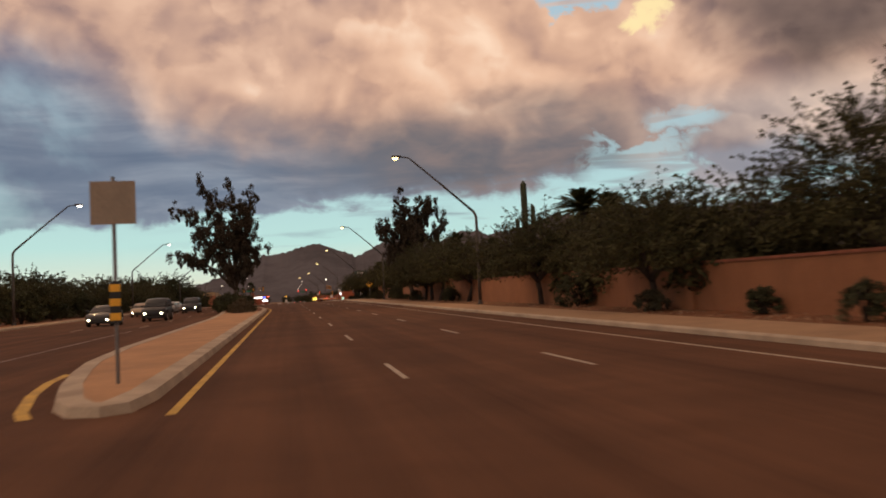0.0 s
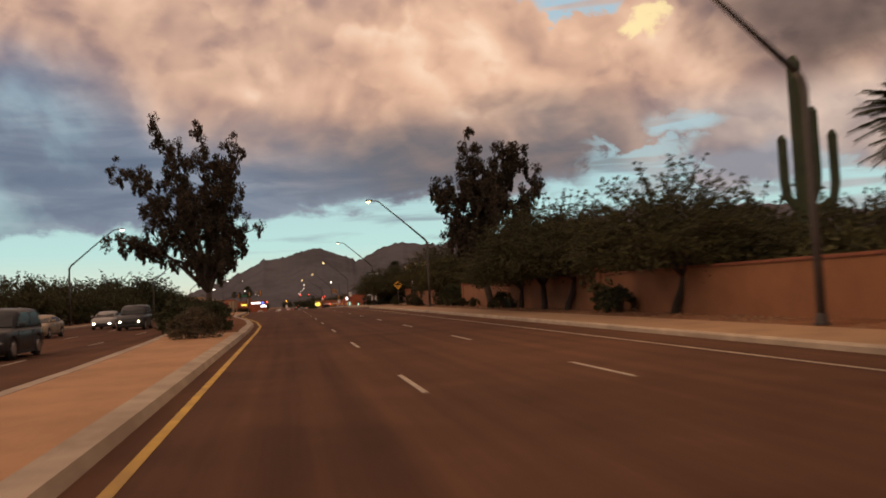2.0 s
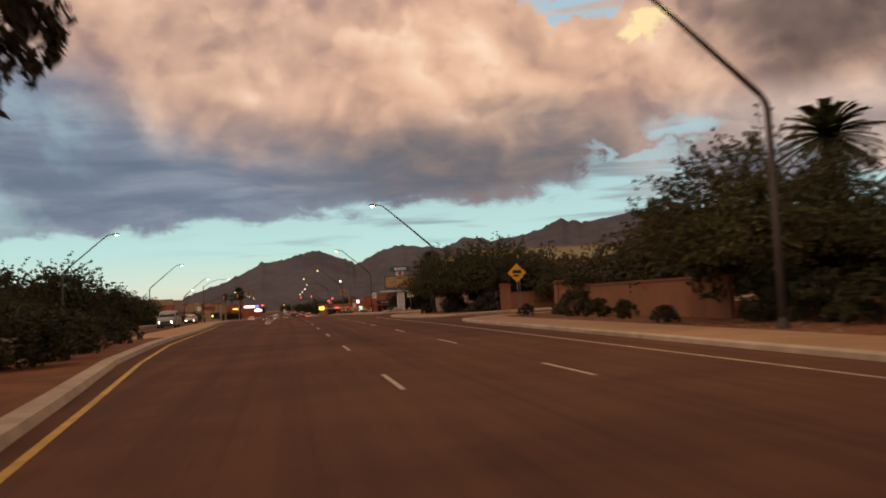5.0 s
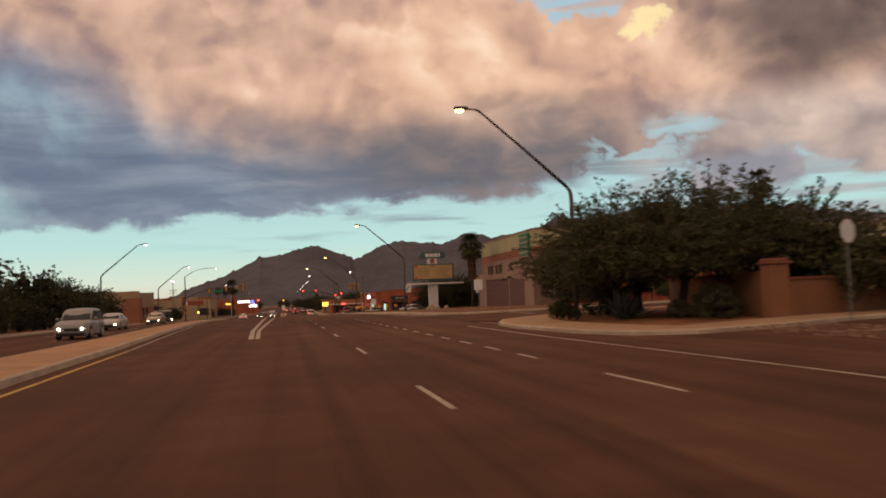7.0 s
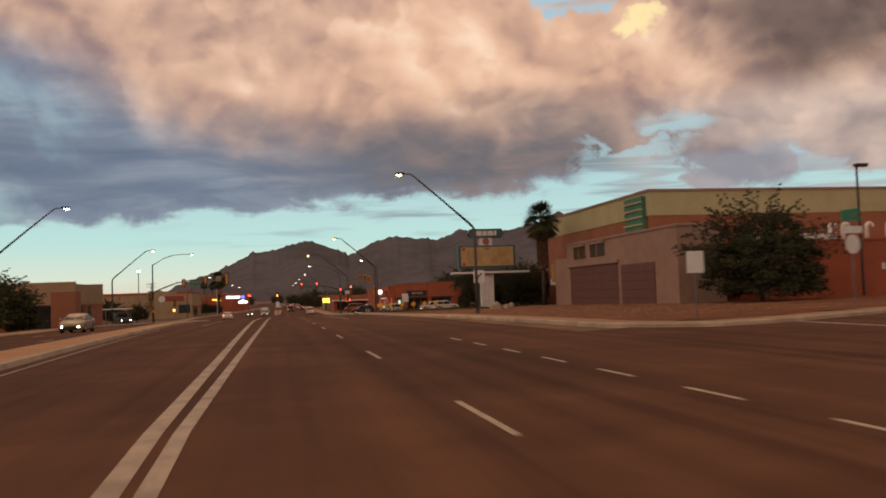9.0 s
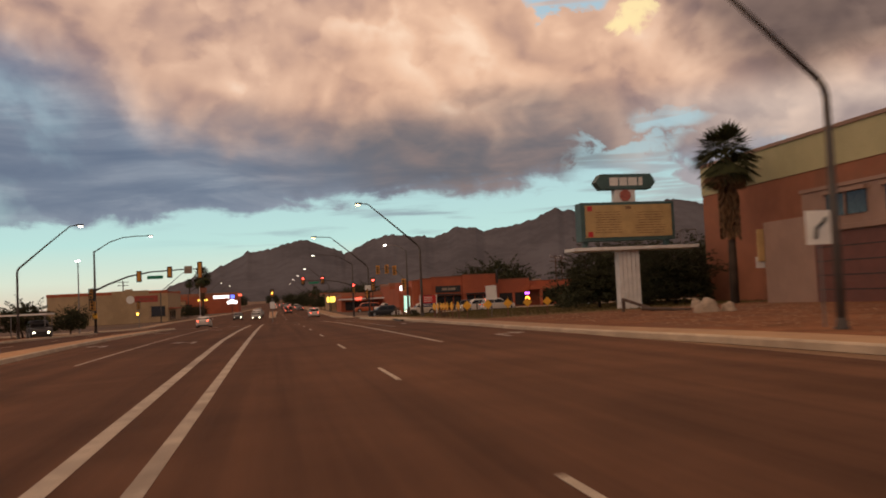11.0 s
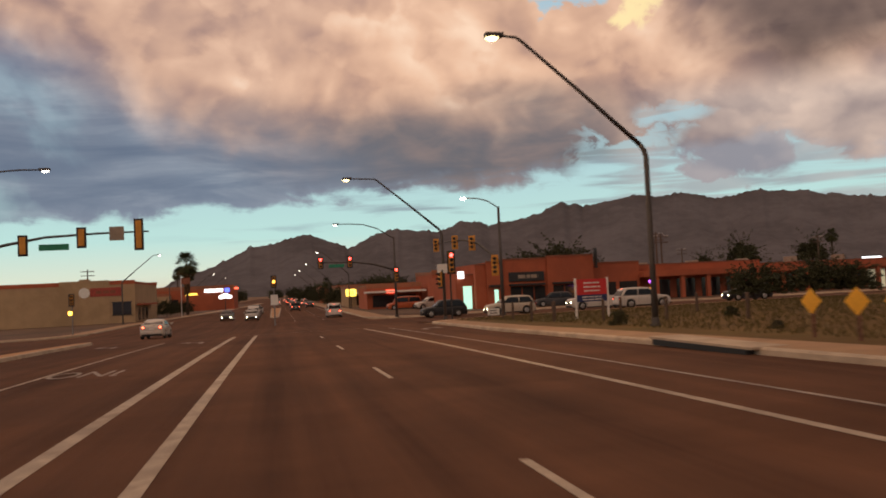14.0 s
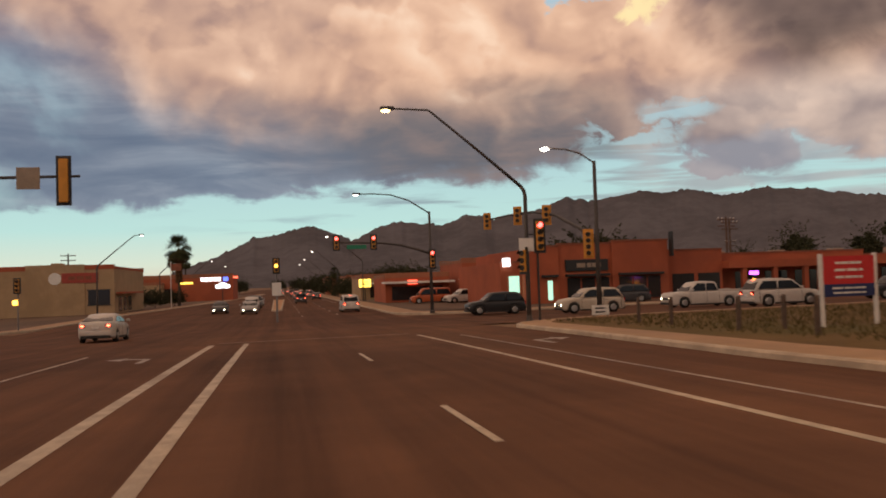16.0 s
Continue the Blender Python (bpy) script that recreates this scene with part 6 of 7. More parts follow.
def leaf_cloud(name, clumps, count, size, mat, parent, rng, hang=0.0, slim=0.45):
    """A crown of single small leaves: clumps are (x, y, z, rx, ry, rz)."""
    cl = np.array(clumps)
    n = len(cl) * count
    c = np.repeat(cl, count, axis=0)
    d = rng.normal(size=(n, 3))
    d /= np.linalg.norm(d, axis=1)[:, None]
    p = c[:, :3] + d * (rng.random(n) ** 0.45)[:, None] * c[:, 3:]
    a = rng.normal(size=(n, 3))
    a[:, 2] = a[:, 2] * (1 - hang) - 2.2 * hang
    a /= np.linalg.norm(a, axis=1)[:, None]
    b = np.cross(a, rng.normal(size=(n, 3)))
    b /= np.linalg.norm(b, axis=1)[:, None]
    s = size * rng.uniform(0.6, 1.35, n)
    a, b = a * s[:, None], b * (s * slim)[:, None]
    v = np.stack([p - a, p + b * 0.9, p + a, p - b * 0.9], axis=1).reshape(-1, 3)
    me = bpy.data.meshes.new(name)
    me.vertices.add(len(v))
    me.vertices.foreach_set("co", v.ravel())
    me.loops.add(n * 4)
    me.loops.foreach_set("vertex_index", np.arange(n * 4, dtype=np.int32))
    me.polygons.add(n)
    me.polygons.foreach_set("loop_start", np.arange(n, dtype=np.int32) * 4)
    me.update(calc_edges=True)
    me.materials.append(mat)
    ob = new(name, me)
    ob.parent = parent
    return ob


def tree(name, label, seed, x, y, stems, clumps, count, size, leaf, bark, hang=0.0, twig=0.02, slim=0.45, group="", category="tree"):
    """stems: list of (points, radius at foot, radius at tip); clumps: as in leaf_cloud."""
    rng = np.random.default_rng(seed)
    t = thing(name, label, category, x, y, gz(x, y) + 0.1, group=group)
    bm = bmn()
    nodes = []
    for pts, r0, r1 in stems:
        n = len(pts)
        tube(bm, pts, [r0 + (r1 - r0) * i / (n - 1) for i in range(n)], 8)
        nodes += [Vector(p) for p in pts[1:]]
    part("trunk", bm, bark, t, smooth=True)
    bm = bmn()
    for c in clumps[::2]:
        e = Vector(c[:3])
        best = min(nodes, key=lambda q: (q - e).length + max(0, q.z - e.z) * 0.8)
        mid = (best + e) / 2 + Vector((0, 0, 0.12 * (best - e).length))
        tube(bm, [best, mid, e], [twig * 1.8, twig * 1.2, twig * 0.5], 3, cap=False)
    tagged(part("twig", bm, bark, t), kind="stuff")
    leaf_cloud("crown", clumps, count, size, leaf, t, rng, hang, slim)
    return t


def wander(rnd, a, b, n, wob):
    a, b = Vector(a), Vector(b)
    return [a + (b - a) * (i / n) + Vector((rnd.uniform(-wob, wob), rnd.uniform(-wob, wob), rnd.uniform(-wob, wob) * 0.4)) * math.sin(math.pi * i / n) for i in range(n + 1)]


def eucalyptus(seed, x, y, limbs, fork=2.6, lean=(0.0, 0.0), mass=26, core=(), label="tall ragged eucalyptus with hanging dark foliage and pale limbs"):
    """limbs: where each main limb ends, from the foot of the tree; core: dense inner masses as (x, y, z, size)."""
    rnd = random.Random(seed)
    stems, clumps = [], []
    split = Vector((lean[0], lean[1], fork))
    stems.append((wander(rnd, (0, 0, -0.2), split, 4, 0.07), 0.29, 0.24))

    def cluster(c, s):
        clumps.append((c.x, c.y, c.z, s, s, s * rnd.uniform(0.8, 1.15)))
        if rnd.random() < 0.55:
            for k in range(1, 3):
                clumps.append((c.x + rnd.uniform(-0.2, 0.2), c.y + rnd.uniform(-0.2, 0.2), c.z - s * 0.75 * k, s * (0.62 - 0.16 * k), s * (0.62 - 0.16 * k), s * 0.6))
    for tx, ty, tz in limbs:
        top = Vector((tx, ty, tz))
        droop = top - split
        pts = wander(rnd, split, top, 8, 0.3)
        sag = 0.16 * math.hypot(droop.x, droop.y)
        pts = [p + Vector((0, 0, sag * math.sin(math.pi * i / 8))) for i, p in enumerate(pts)]
        stems.append((pts, 0.17, 0.03))
        for j in range(5):
            q = pts[rnd.randint(3, 7)]
            e = q + Vector((rnd.uniform(-1, 1), rnd.uniform(-1, 1), rnd.uniform(-0.35, 0.5))) * 1.5
            br = wander(rnd, q, e, 3, 0.12)
            stems.append((br, 0.05, 0.015))
            for p in br[2:]:
                cluster(p, rnd.uniform(0.34, 0.55))
        for j in range(mass):
            f = 0.5 + 0.5 * (j + rnd.random()) / mass
            q = pts[min(8, round(f * 8.2))]
            w = 0.55 * (1.2 - 0.6 * f)
            cluster(q + Vector((rnd.gauss(0, w), rnd.gauss(0, w), rnd.gauss(-0.15, 0.5))), rnd.uniform(0.3, 0.56))
    for cx, cy, cz, cs in core:
        for j in range(9):
            cluster(Vector((cx + rnd.gauss(0, cs * 0.55), cy + rnd.gauss(0, cs * 0.55), cz + rnd.gauss(0, cs * 0.6))), rnd.uniform(0.4, 0.62))
    return tree("eucalyptus_tree", label, seed, x, y, stems, clumps, 60, 0.135, EUC_LEAF, BARK, hang=0.6, twig=0.016, slim=0.4)


def mesquite(seed, x, y, h, spread, trunk=1.5, core=180, leaf=MESQ_LEAF, count=70, low=0.28, label="spreading dark green mesquite tree with a forked trunk", size=0.1, sprays=230, fringe=17):
    """Dense dark heart, loose arching sprays of small leaves on top and round the rim."""
    rnd = random.Random(seed)
    rng = np.random.default_rng(seed)
    stems = []
    fork = Vector((rnd.uniform(-0.4, 0.4), rnd.uniform(-0.4, 0.4), trunk * 0.7))
    stems.append((wander(rnd, (0, 0, -0.2), fork, 3, 0.05), 0.19, 0.15))
    for k in range(8):
        a = 2 * math.pi * k / 8 + rnd.uniform(-0.4, 0.4)
        r = spread * rnd.uniform(0.35, 0.9)
        top = Vector((math.cos(a) * r, math.sin(a) * r, h * rnd.uniform(0.62, 0.92) * (1.0 - 0.3 * (r / spread) ** 2)))
        stems.append((wander(rnd, fork, top, 6, 0.3), 0.09, 0.015))

    def dome(u):
        return h * (0.52 + 0.20 * math.sqrt(max(0.0, 1 - u * u)))
    clumps = []
    while len(clumps) < core:
        a, u = rnd.uniform(0, 2 * math.pi), math.sqrt(rnd.random())
        z0 = h * (low + 0.12 * (1 - u))
        z = z0 + (dome(u) * (1 - 0.25 * u * u) - z0) * rnd.random()
        c = Vector((math.cos(a) * spread * u * 0.92, math.sin(a) * spread * u * 0.92, z))
        if z > h * 0.55 and noise.noise(c * 0.55 + Vector((seed * 3.1, 0, 0))) < -0.1:
            continue
        s = rnd.uniform(0.45, 0.8)
        clumps.append((c.x, c.y, c.z, s * 1.2, s * 1.2, s * 0.7))
    tips, wisps_ = [], []
    for _ in range(sprays):
        a, u = rnd.uniform(0, 2 * math.pi), rnd.random() ** 0.5
        p = Vector((math.cos(a) * spread * u * 0.9, math.sin(a) * spread * u * 0.9, dome(u) * rnd.uniform(0.82, 1.0) * (1 - 0.25 * u * u)))
        d = Vector((math.cos(a) * (0.3 + u) + rnd.gauss(0, 0.3), math.sin(a) * (0.3 + u) + rnd.gauss(0, 0.3), rnd.uniform(0.5, 1.3) * (1.25 - 0.7 * u))).normalized()
        l = h * rnd.uniform(0.18, 0.34)
        pts = [p + d * l * f - Vector((0, 0, 0.35 * l * f * f * u)) for f in (0, 0.3, 0.6, 0.85, 1.0)]
        wisps_.append(pts)
        for k, q in enumerate(pts[1:]):
            s = 0.2 - 0.03 * k
            tips.append((q.x, q.y, q.z, s, s, s * 0.7))
            if k < 3:
                tips.append((q.x + rnd.gauss(0, 0.22), q.y + rnd.gauss(0, 0.22), q.z + rnd.gauss(-0.05, 0.12), s, s, s * 0.6))
    t = tree("mesquite_tree", label, seed, x, y, stems, clumps, count, size, leaf, DARK_BARK, hang=0.15, twig=0.014, slim=0.45, group="roadside mesquites")
    bm = bmn()
    for pts in wisps_:
        tube(bm, pts, [0.016, 0.013, 0.01, 0.007, 0.004], 3, cap=False)
    tagged(part("spray", bm, DARK_BARK, t), kind="stuff")
    leaf_cloud("outer_leaves", tips, fringe, size * 0.58, leaf, t, rng, 0.2, 0.36)
    return t


def bush(seed, x, y, r, h, leaf=BUSH_LEAF, label="rounded dark roadside shrub", n=46, count=46, size=0.062, group="roadside shrubs"):
    rnd = random.Random(seed)
    stems = [(wander(rnd, (0, 0, -0.1), (rnd.uniform(-0.6, 0.6) * r, rnd.uniform(-0.6, 0.6) * r, h * rnd.uniform(0.6, 0.9)), 3, 0.05), 0.03, 0.008) for _ in range(7)]
    clumps = []
    while len(clumps) < n:
        a, u, z = rnd.uniform(0, 2 * math.pi), rnd.random() ** 0.5, rnd.random()
        q = r * u * math.sqrt(max(0.04, 1 - max(0.0, z - 0.2) ** 2 * 1.5))
        s = rnd.uniform(0.15, 0.27) * r
        clumps.append((math.cos(a) * q, math.sin(a) * q, h * (0.07 + 0.8 * z), s, s, s * 0.85))
    return tree("shrub", label, seed, x, y, stems, clumps, count, size, leaf, DARK_BARK, twig=0.008, group=group, category="shrub")


def again(ob, x, y, rz=0.0, s=1.0, sz=None, z=0.1):
    return copy_thing(ob, pose(x, y, gz(x, y) + z, 0, 0, rz) @ Matrix.Diagonal((s, s, sz or s, 1)))


# eucalypts
eucalyptus(11, -6.5, 111.0, [(-3.7, 0.0, 17.0), (-2.4, 1.2, 14.4), (0.0, -0.8, 16.4), (1.4, 1.0, 14.4), (3.0, 0.0, 15.7), (2.7, -0.6, 13.4), (-6.9, 0.4, 13.3), (-5.0, -1.0, 12.8), (-7.6, 0.0, 7.2), (-5.6, 1.4, 6.8), (-3.8, -1.2, 9.6), (3.7, 0.2, 7.8), (2.6, 1.2, 9.4), (1.9, -0.6, 5.8), (0.3, 2.6, 10.8), (-1.0, -2.6, 10.2)],
           2.4, (0.2, 0), 19, [(-2.2, 0, 12.0, 1.5), (-0.6, 0, 9.8, 1.6), (1.2, 0, 11.6, 1.5), (0.6, 0, 7.6, 1.4), (-1.6, 0, 7.0, 1.4), (1.4, 0, 5.6, 1.0), (-0.5, 0.5, 13.6, 1.3), (2.0, 0, 13.4, 1.0), (-3.4, 0, 7.6, 1.0), (-0.9, 0, 4.6, 1.1), (0.2, 0, 6.2, 1.5), (-2.4, 0, 9.0, 1.3), (1.6, 0, 9.6, 1.0)])
eucalyptus(37, 15.0, 98.6, [(-1.4, 0.2, 12.9), (-0.6, 1.0, 11.6), (0.8, -0.4, 12.0), (2.4, 0.4, 12.4), (3.1, 0.0, 11.4), (4.4, 0.2, 9.6), (-3.0, 0.2, 9.4), (-3.4, -0.4, 8.2), (-2.6, 0.6, 6.6), (3.2, 0.4, 5.6), (1.2, 1.6, 9.8), (0.4, -1.6, 8.8), (-1.6, -1.0, 5.4)],
           2.6, (-0.55, 0), 14, [(-1.4, 0, 10.4, 1.2), (0.6, 0, 9.6, 1.2), (-1.8, 0, 8.2, 1.0), (0.0, 0, 7.2, 1.1), (1.6, 0, 10.6, 1.0), (-0.8, 0, 5.6, 0.9)])

# mesquites along the wall and round the side street corner
m_a = mesquite(51, 15.2, 48.4, 6.5, 3.7, 1.9)
m_b = mesquite(52, 15.2, 69.4, 6.7, 3.7, 2.1)
m_c = mesquite(53, 20.0, 24.5, 8.6, 3.9, 1.6)
lo_label = "spreading dark green mesquite tree with a forked trunk"
l_a = mesquite(55, 22.6, 104.0, 6.6, 3.6, 1.6, 130, MESQ_LEAF, 30, 0.12, lo_label, 0.19, 70, 7)
l_b = mesquite(56, 23.2, 92.0, 6.8, 3.4, 1.4, 130, MESQ_LEAF, 30, 0.12, lo_label, 0.19, 70, 7)
rnd = random.Random(77)
spots = [(14.9, 31.8, 0.88), (20.6, 52.5, 1.05), (14.8, 85.2, 1.04), (15.0, 81.8, 1.04), (15.3, 92.0, 0.84), (20.4, 135, 1.1), (16.4, 123.5, 1.1), (19.0, 127, 1.0), (14.9, 173.4, 0.99), (16.9, 171.6, 1.02), (19.6, 172.6, 1.12), (22.2, 170.5, 0.95), (16.9, 179.6, 0.84), (24.5, 176.5, 0.8), (29, 181, 0.8), (23.5, 166, 0.72), (28, 168, 0.75), (33, 172, 0.85)]
yy = -14.0
while yy < 112:
    k = 0.88 if 24 < yy < 46 else 0.74 if 12 < yy < 68 else 0.92 if yy < 82 else 0.7
    if abs(yy - 24.5) > 4:
        spots.append((18.4 + rnd.uniform(-0.6, 1.2), yy + rnd.uniform(-1, 1), k * rnd.uniform(0.86, 1.08)))
    if rnd.random() < 0.8:
        spots.append((24.0 + rnd.uniform(-1.5, 2.0), yy + rnd.uniform(-2, 2), k * rnd.uniform(0.95, 1.15)))
    yy += 5.4
for yy in (117, 122, 128, 140, 145):
    spots.append((19.6 + rnd.uniform(-0.8, 1.0), yy, rnd.uniform(0.72, 0.84)))
for yy in (118, 127, 138, 146, 175):
    spots.append((25 + rnd.uniform(-1, 2), yy, rnd.uniform(0.85, 1.0)))
for i, (x, y, s) in enumerate(spots):
    src = (m_a, m_b)[i % 2] if x < 17 or (x < 20.5 and y > 160) else (l_a, l_b)[i % 2]
    again(src, x, y, rnd.uniform(0, 360), s)

# dense shade tree before the cinema, and groves behind the marquee
m_d = mesquite(61, 33.4, 230.2, 8.8, 4.3, 1.8, 330, BUSH_LEAF, 60, 0.05, "dense round dark green shade tree beside the building", 0.15, 120, 14)
l_d = mesquite(62, 45.5, 297.0, 8.8, 4.7, 1.8, 210, BUSH_LEAF, 24, 0.12, "dense round dark green shade tree", 0.26, 60, 7)
for x, y, s in [(38, 300, 0.92), (52, 298, 0.9), (60, 304, 1.0), (69, 300, 0.95), (33, 298, 0.6), (78, 306, 1.0), (40, 290, 0.85), (34, 291, 0.8)]:
    again(l_d, x, y, rnd.uniform(0, 360), s)
for x, y, s in [(61.2, 444, 1.72), (54.5, 441, 1.35), (66.5, 448, 1.45), (22, 470, 0.9), (31, 505, 1.1), (14, 600, 1.0), (-34, 520, 0.9), (-27, 600, 1.0), (40, 620, 1.2), (9.5, 700, 1.0), (-18, 690, 1.0), (-45, 700, 1.2), (24, 720, 1.2), (0, 860, 1.1), (30, 860, 1.3), (-30, 850, 1.2)]:
    again(l_d, x, y, rnd.uniform(0, 360), s)
for x, y, s in [(25.6, 281.6, 0.72), (30.6, 285.2, 0.8), (30.2, 277.6, 0.68)]:
    again(m_d, x, y, rnd.uniform(0, 360), s)
for x, y, s in [(38.6, 328.4, 0.46), (42.4, 326.2, 0.5), (45.6, 325.4, 0.42), (-21.5, 441, 0.5), (-25.0, 437, 0.55), (-19.4, 452, 0.45)]:
    again(l_d, x, y, rnd.uniform(0, 360), s)
# left side belt
for i, y in enumerate(range(8, 262, 9)):
    src = (l_a, l_b)[i % 2]
    again(src, -27.5 + rnd.uniform(-1.5, 1.0), y + rnd.uniform(-2, 2), rnd.uniform(0, 360), rnd.uniform(0.82, 1.08))
for x, y, s in [(-27, 206, 1.2), (-31, 199, 1.15), (-26.5, 262, 0.75), (-33, 120, 0.95), (-31, 92, 0.85), (-25.6, 250, 0.78), (-27.2, 234, 0.95), (-26, 264, 0.6), (-22.9, 320.5, 0.48), (-26.6, 316, 0.58), (-31, 312, 0.6)]:
    again(l_d, x, y, rnd.uniform(0, 360), s)

# shrubs
b_a = bush(71, 14.0, 18.2, 0.75, 1.15)
b_b = bush(72, 14.9, 24.2, 0.6, 0.95)
b_c = bush(73, 14.7, 40.8, 1.15, 1.9, n=90, count=56)
b_s = bush(74, 14.4, 31.2, 0.7, 0.95, SAGE_LEAF, "grey-green sage shrub on bare dirt")
for i, (x, y, s) in enumerate([(14.7, 73.6, 1.15), (14.8, 75.4, 1.0), (14.5, 93.5, 0.7), (14.4, 96.0, 0.65), (14.9, 104.5, 0.7), (15.0, 109.4, 0.62), (15.0, 113.5, 1.2), (15.7, 115.5, 1.4), (16.0, 118.0, 1.5), (16.3, 120.5, 1.4), (16.4, 123.2, 1.3), (13.9, 126.5, 0.75), (14.6, 132, 0.8), (15.0, 136, 0.8), (15.2, 139.5, 0.85), (15.6, 143.5, 0.8), (14.0, 144.8, 0.7), (16.6, 167.2, 0.95), (17.2, 168.8, 0.85), (16.6, 170.6, 0.9), (13.6, 178.2, 0.8), (14.6, 180.2, 0.75), (16.6, 178.8, 1.1), (17.6, 180.2, 1.0), (13.0, 174.6, 0.7), (18.2, 297.2, 0.4), (13.0, 296.5, 0.35), (14.0, 287.5, 0.3), (31.5, 259, 0.9), (33, 262, 0.8), (25.5, 290, 0.7)]):
    again((b_a, b_b, b_c, b_s)[i % 4], x, y, rnd.uniform(0, 360), s * (1.3 if i % 4 == 1 else 1.0))
for i, (x, y, s) in enumerate([(-4.2, 79.5, 1.0), (-5.2, 81.2, 1.2), (-3.6, 82.0, 1.15), (-4.6, 83.8, 1.25), (-5.6, 86.0, 1.35), (-3.9, 86.6, 1.1), (-5.0, 89.2, 1.2), (-6.3, 91.5, 1.2), (-4.6, 93.0, 0.9), (-6.8, 96.0, 1.1), (-7.2, 100.0, 1.2), (-7.6, 103.5, 1.2), (-8.0, 110.5, 1.2), (-8.3, 118.0, 1.2), (-8.4, 122.0, 1.3), (-6.9, 123.5, 1.25), (-7.2, 127.0, 1.3), (-7.6, 131.0, 1.2), (-7.8, 135.0, 1.1), (-7.4, 139.5, 0.9)]):
    again((b_c, b_a, b_c)[i % 3], x, y, rnd.uniform(0, 360), s * (0.82 if i % 3 != 1 else 1.35))
for i, y in enumerate(range(2, 268, 4)):
    again((b_c, b_a, b_b)[i % 3], -25.4 + rnd.uniform(-1.0, 0.8), y, rnd.uniform(0, 360), rnd.uniform(1.2, 1.9))


def fan_palm(x, y, h, crown=1.5, seed=1, skirt=True):
    rnd = random.Random(seed)
    t = thing("fan_palm", "tall fan palm with a shaggy brown skirt under its crown", "palm tree", x, y, gz(x, y) + 0.05, group="palms")
    part("trunk", tube(bmn(), [(0, 0, -0.2), (0.05, 0, h * 0.4), (0, 0.05, h * 0.8), (0, 0, h - crown * 0.4)], [0.3, 0.24, 0.22, 0.24], 10), BARK, t, smooth=True)

    def fans(n, lo, hi, length, bm):
        for i in range(n):
            a, e = 2 * math.pi * i / n * 1.618 * 3, rnd.uniform(lo, hi)
            d = Vector((math.cos(a) * math.cos(e), math.sin(a) * math.cos(e), math.sin(e)))
            s = Vector((-math.sin(a), math.cos(a), 0))
            u = d.cross(s)
            o = Vector((0, 0, h - crown * 0.3))
            hub = o + d * length * 0.45
            for k in range(11):
                f = (k - 5) / 5 * 1.25
                tip = hub + (d * math.cos(f) + s * math.sin(f)) * length * 0.58 - Vector((0, 0, length * (0.16 * abs(f) + 0.2 * math.cos(e))))
                w = s * 0.075 * length
                bm.faces.new([bm.verts.new(q) for q in (hub - w * 0.25, hub + (tip - hub) * 0.5 + w * 0.6, tip, hub + (tip - hub) * 0.5 - w * 0.6)])
            bm.faces.new([bm.verts.new(q) for q in (o - s * 0.02, o + s * 0.02, hub + s * 0.03, hub - s * 0.03)])
        return bm
    part("crown", fans(64, -1.0, 1.3, crown, bmn()), PALM_LEAF, t)
    if skirt:
        bm = fans(26, -1.4, -0.75, crown * 0.95, bmn())
        for i in range(260):
            a, z = rnd.uniform(0, 6.3), h - crown * rnd.uniform(0.4, 2.2)
            d, s = Vector((math.cos(a), math.sin(a), 0)), Vector((-math.sin(a), math.cos(a), 0))
            o = Vector((0, 0, z)) + d * 0.26
            bm.faces.new([bm.verts.new(q) for q in (o - s * 0.05, o + s * 0.05, o + d * 0.42 - Vector((0, 0, 0.9)) + s * 0.14, o + d * 0.34 - Vector((0, 0, 1.15)), o + d * 0.42 - Vector((0, 0, 0.9)) - s * 0.14)])
        part("dry_skirt", bm, DRY_FROND, t, "hanging dry brown fronds")
    return t


def date_palm(x, y, h, seed=1):
    rnd = random.Random(seed)
    t = thing("date_palm", "date palm with long arching feather fronds", "palm tree", x, y, gz(x, y) + 0.05, group="palms")
    part("trunk", tube(bmn(), [(0, 0, -0.2), (0, 0, h * 0.5), (0, 0, h - 0.6)], [0.32, 0.27, 0.3], 10), DARK_BARK, t, smooth=True)
    bm = bmn()
    for i in range(84):
        a, e = i * 2.4, rnd.uniform(-0.5, 1.45)
        side, l = Vector((-math.sin(a), math.cos(a), 0)), rnd.uniform(2.2, 2.9)
        pts = []
        for k in range(9):
            f = k / 8
            ang = e - f * f * 1.5
            pts.append(Vector((0, 0, h - 0.6)) + Vector((math.cos(a), math.sin(a), 0)) * l * (f * math.cos(e) + 0.12 * f * f) + Vector((0, 0, l * (f * math.sin(e) - 0.34 * f * f))))
        for p, q in zip(pts, pts[1:]):
            for sgn in (-1, 1):
                for m_ in (0.0, 0.33, 0.66):
                    o = p + (q - p) * m_
                    tip = o + side * sgn * 0.45 + (q - p).normalized() * 0.28 - Vector((0, 0, 0.12))
                    w = (q - p).normalized() * 0.055
                    bm.faces.new([bm.verts.new(v) for v in (o - w, o + w, tip)])
        tube(bm, pts, 0.02, 3, cap=False)
    part("crown", bm, PALM_LEAF, t)
    return t


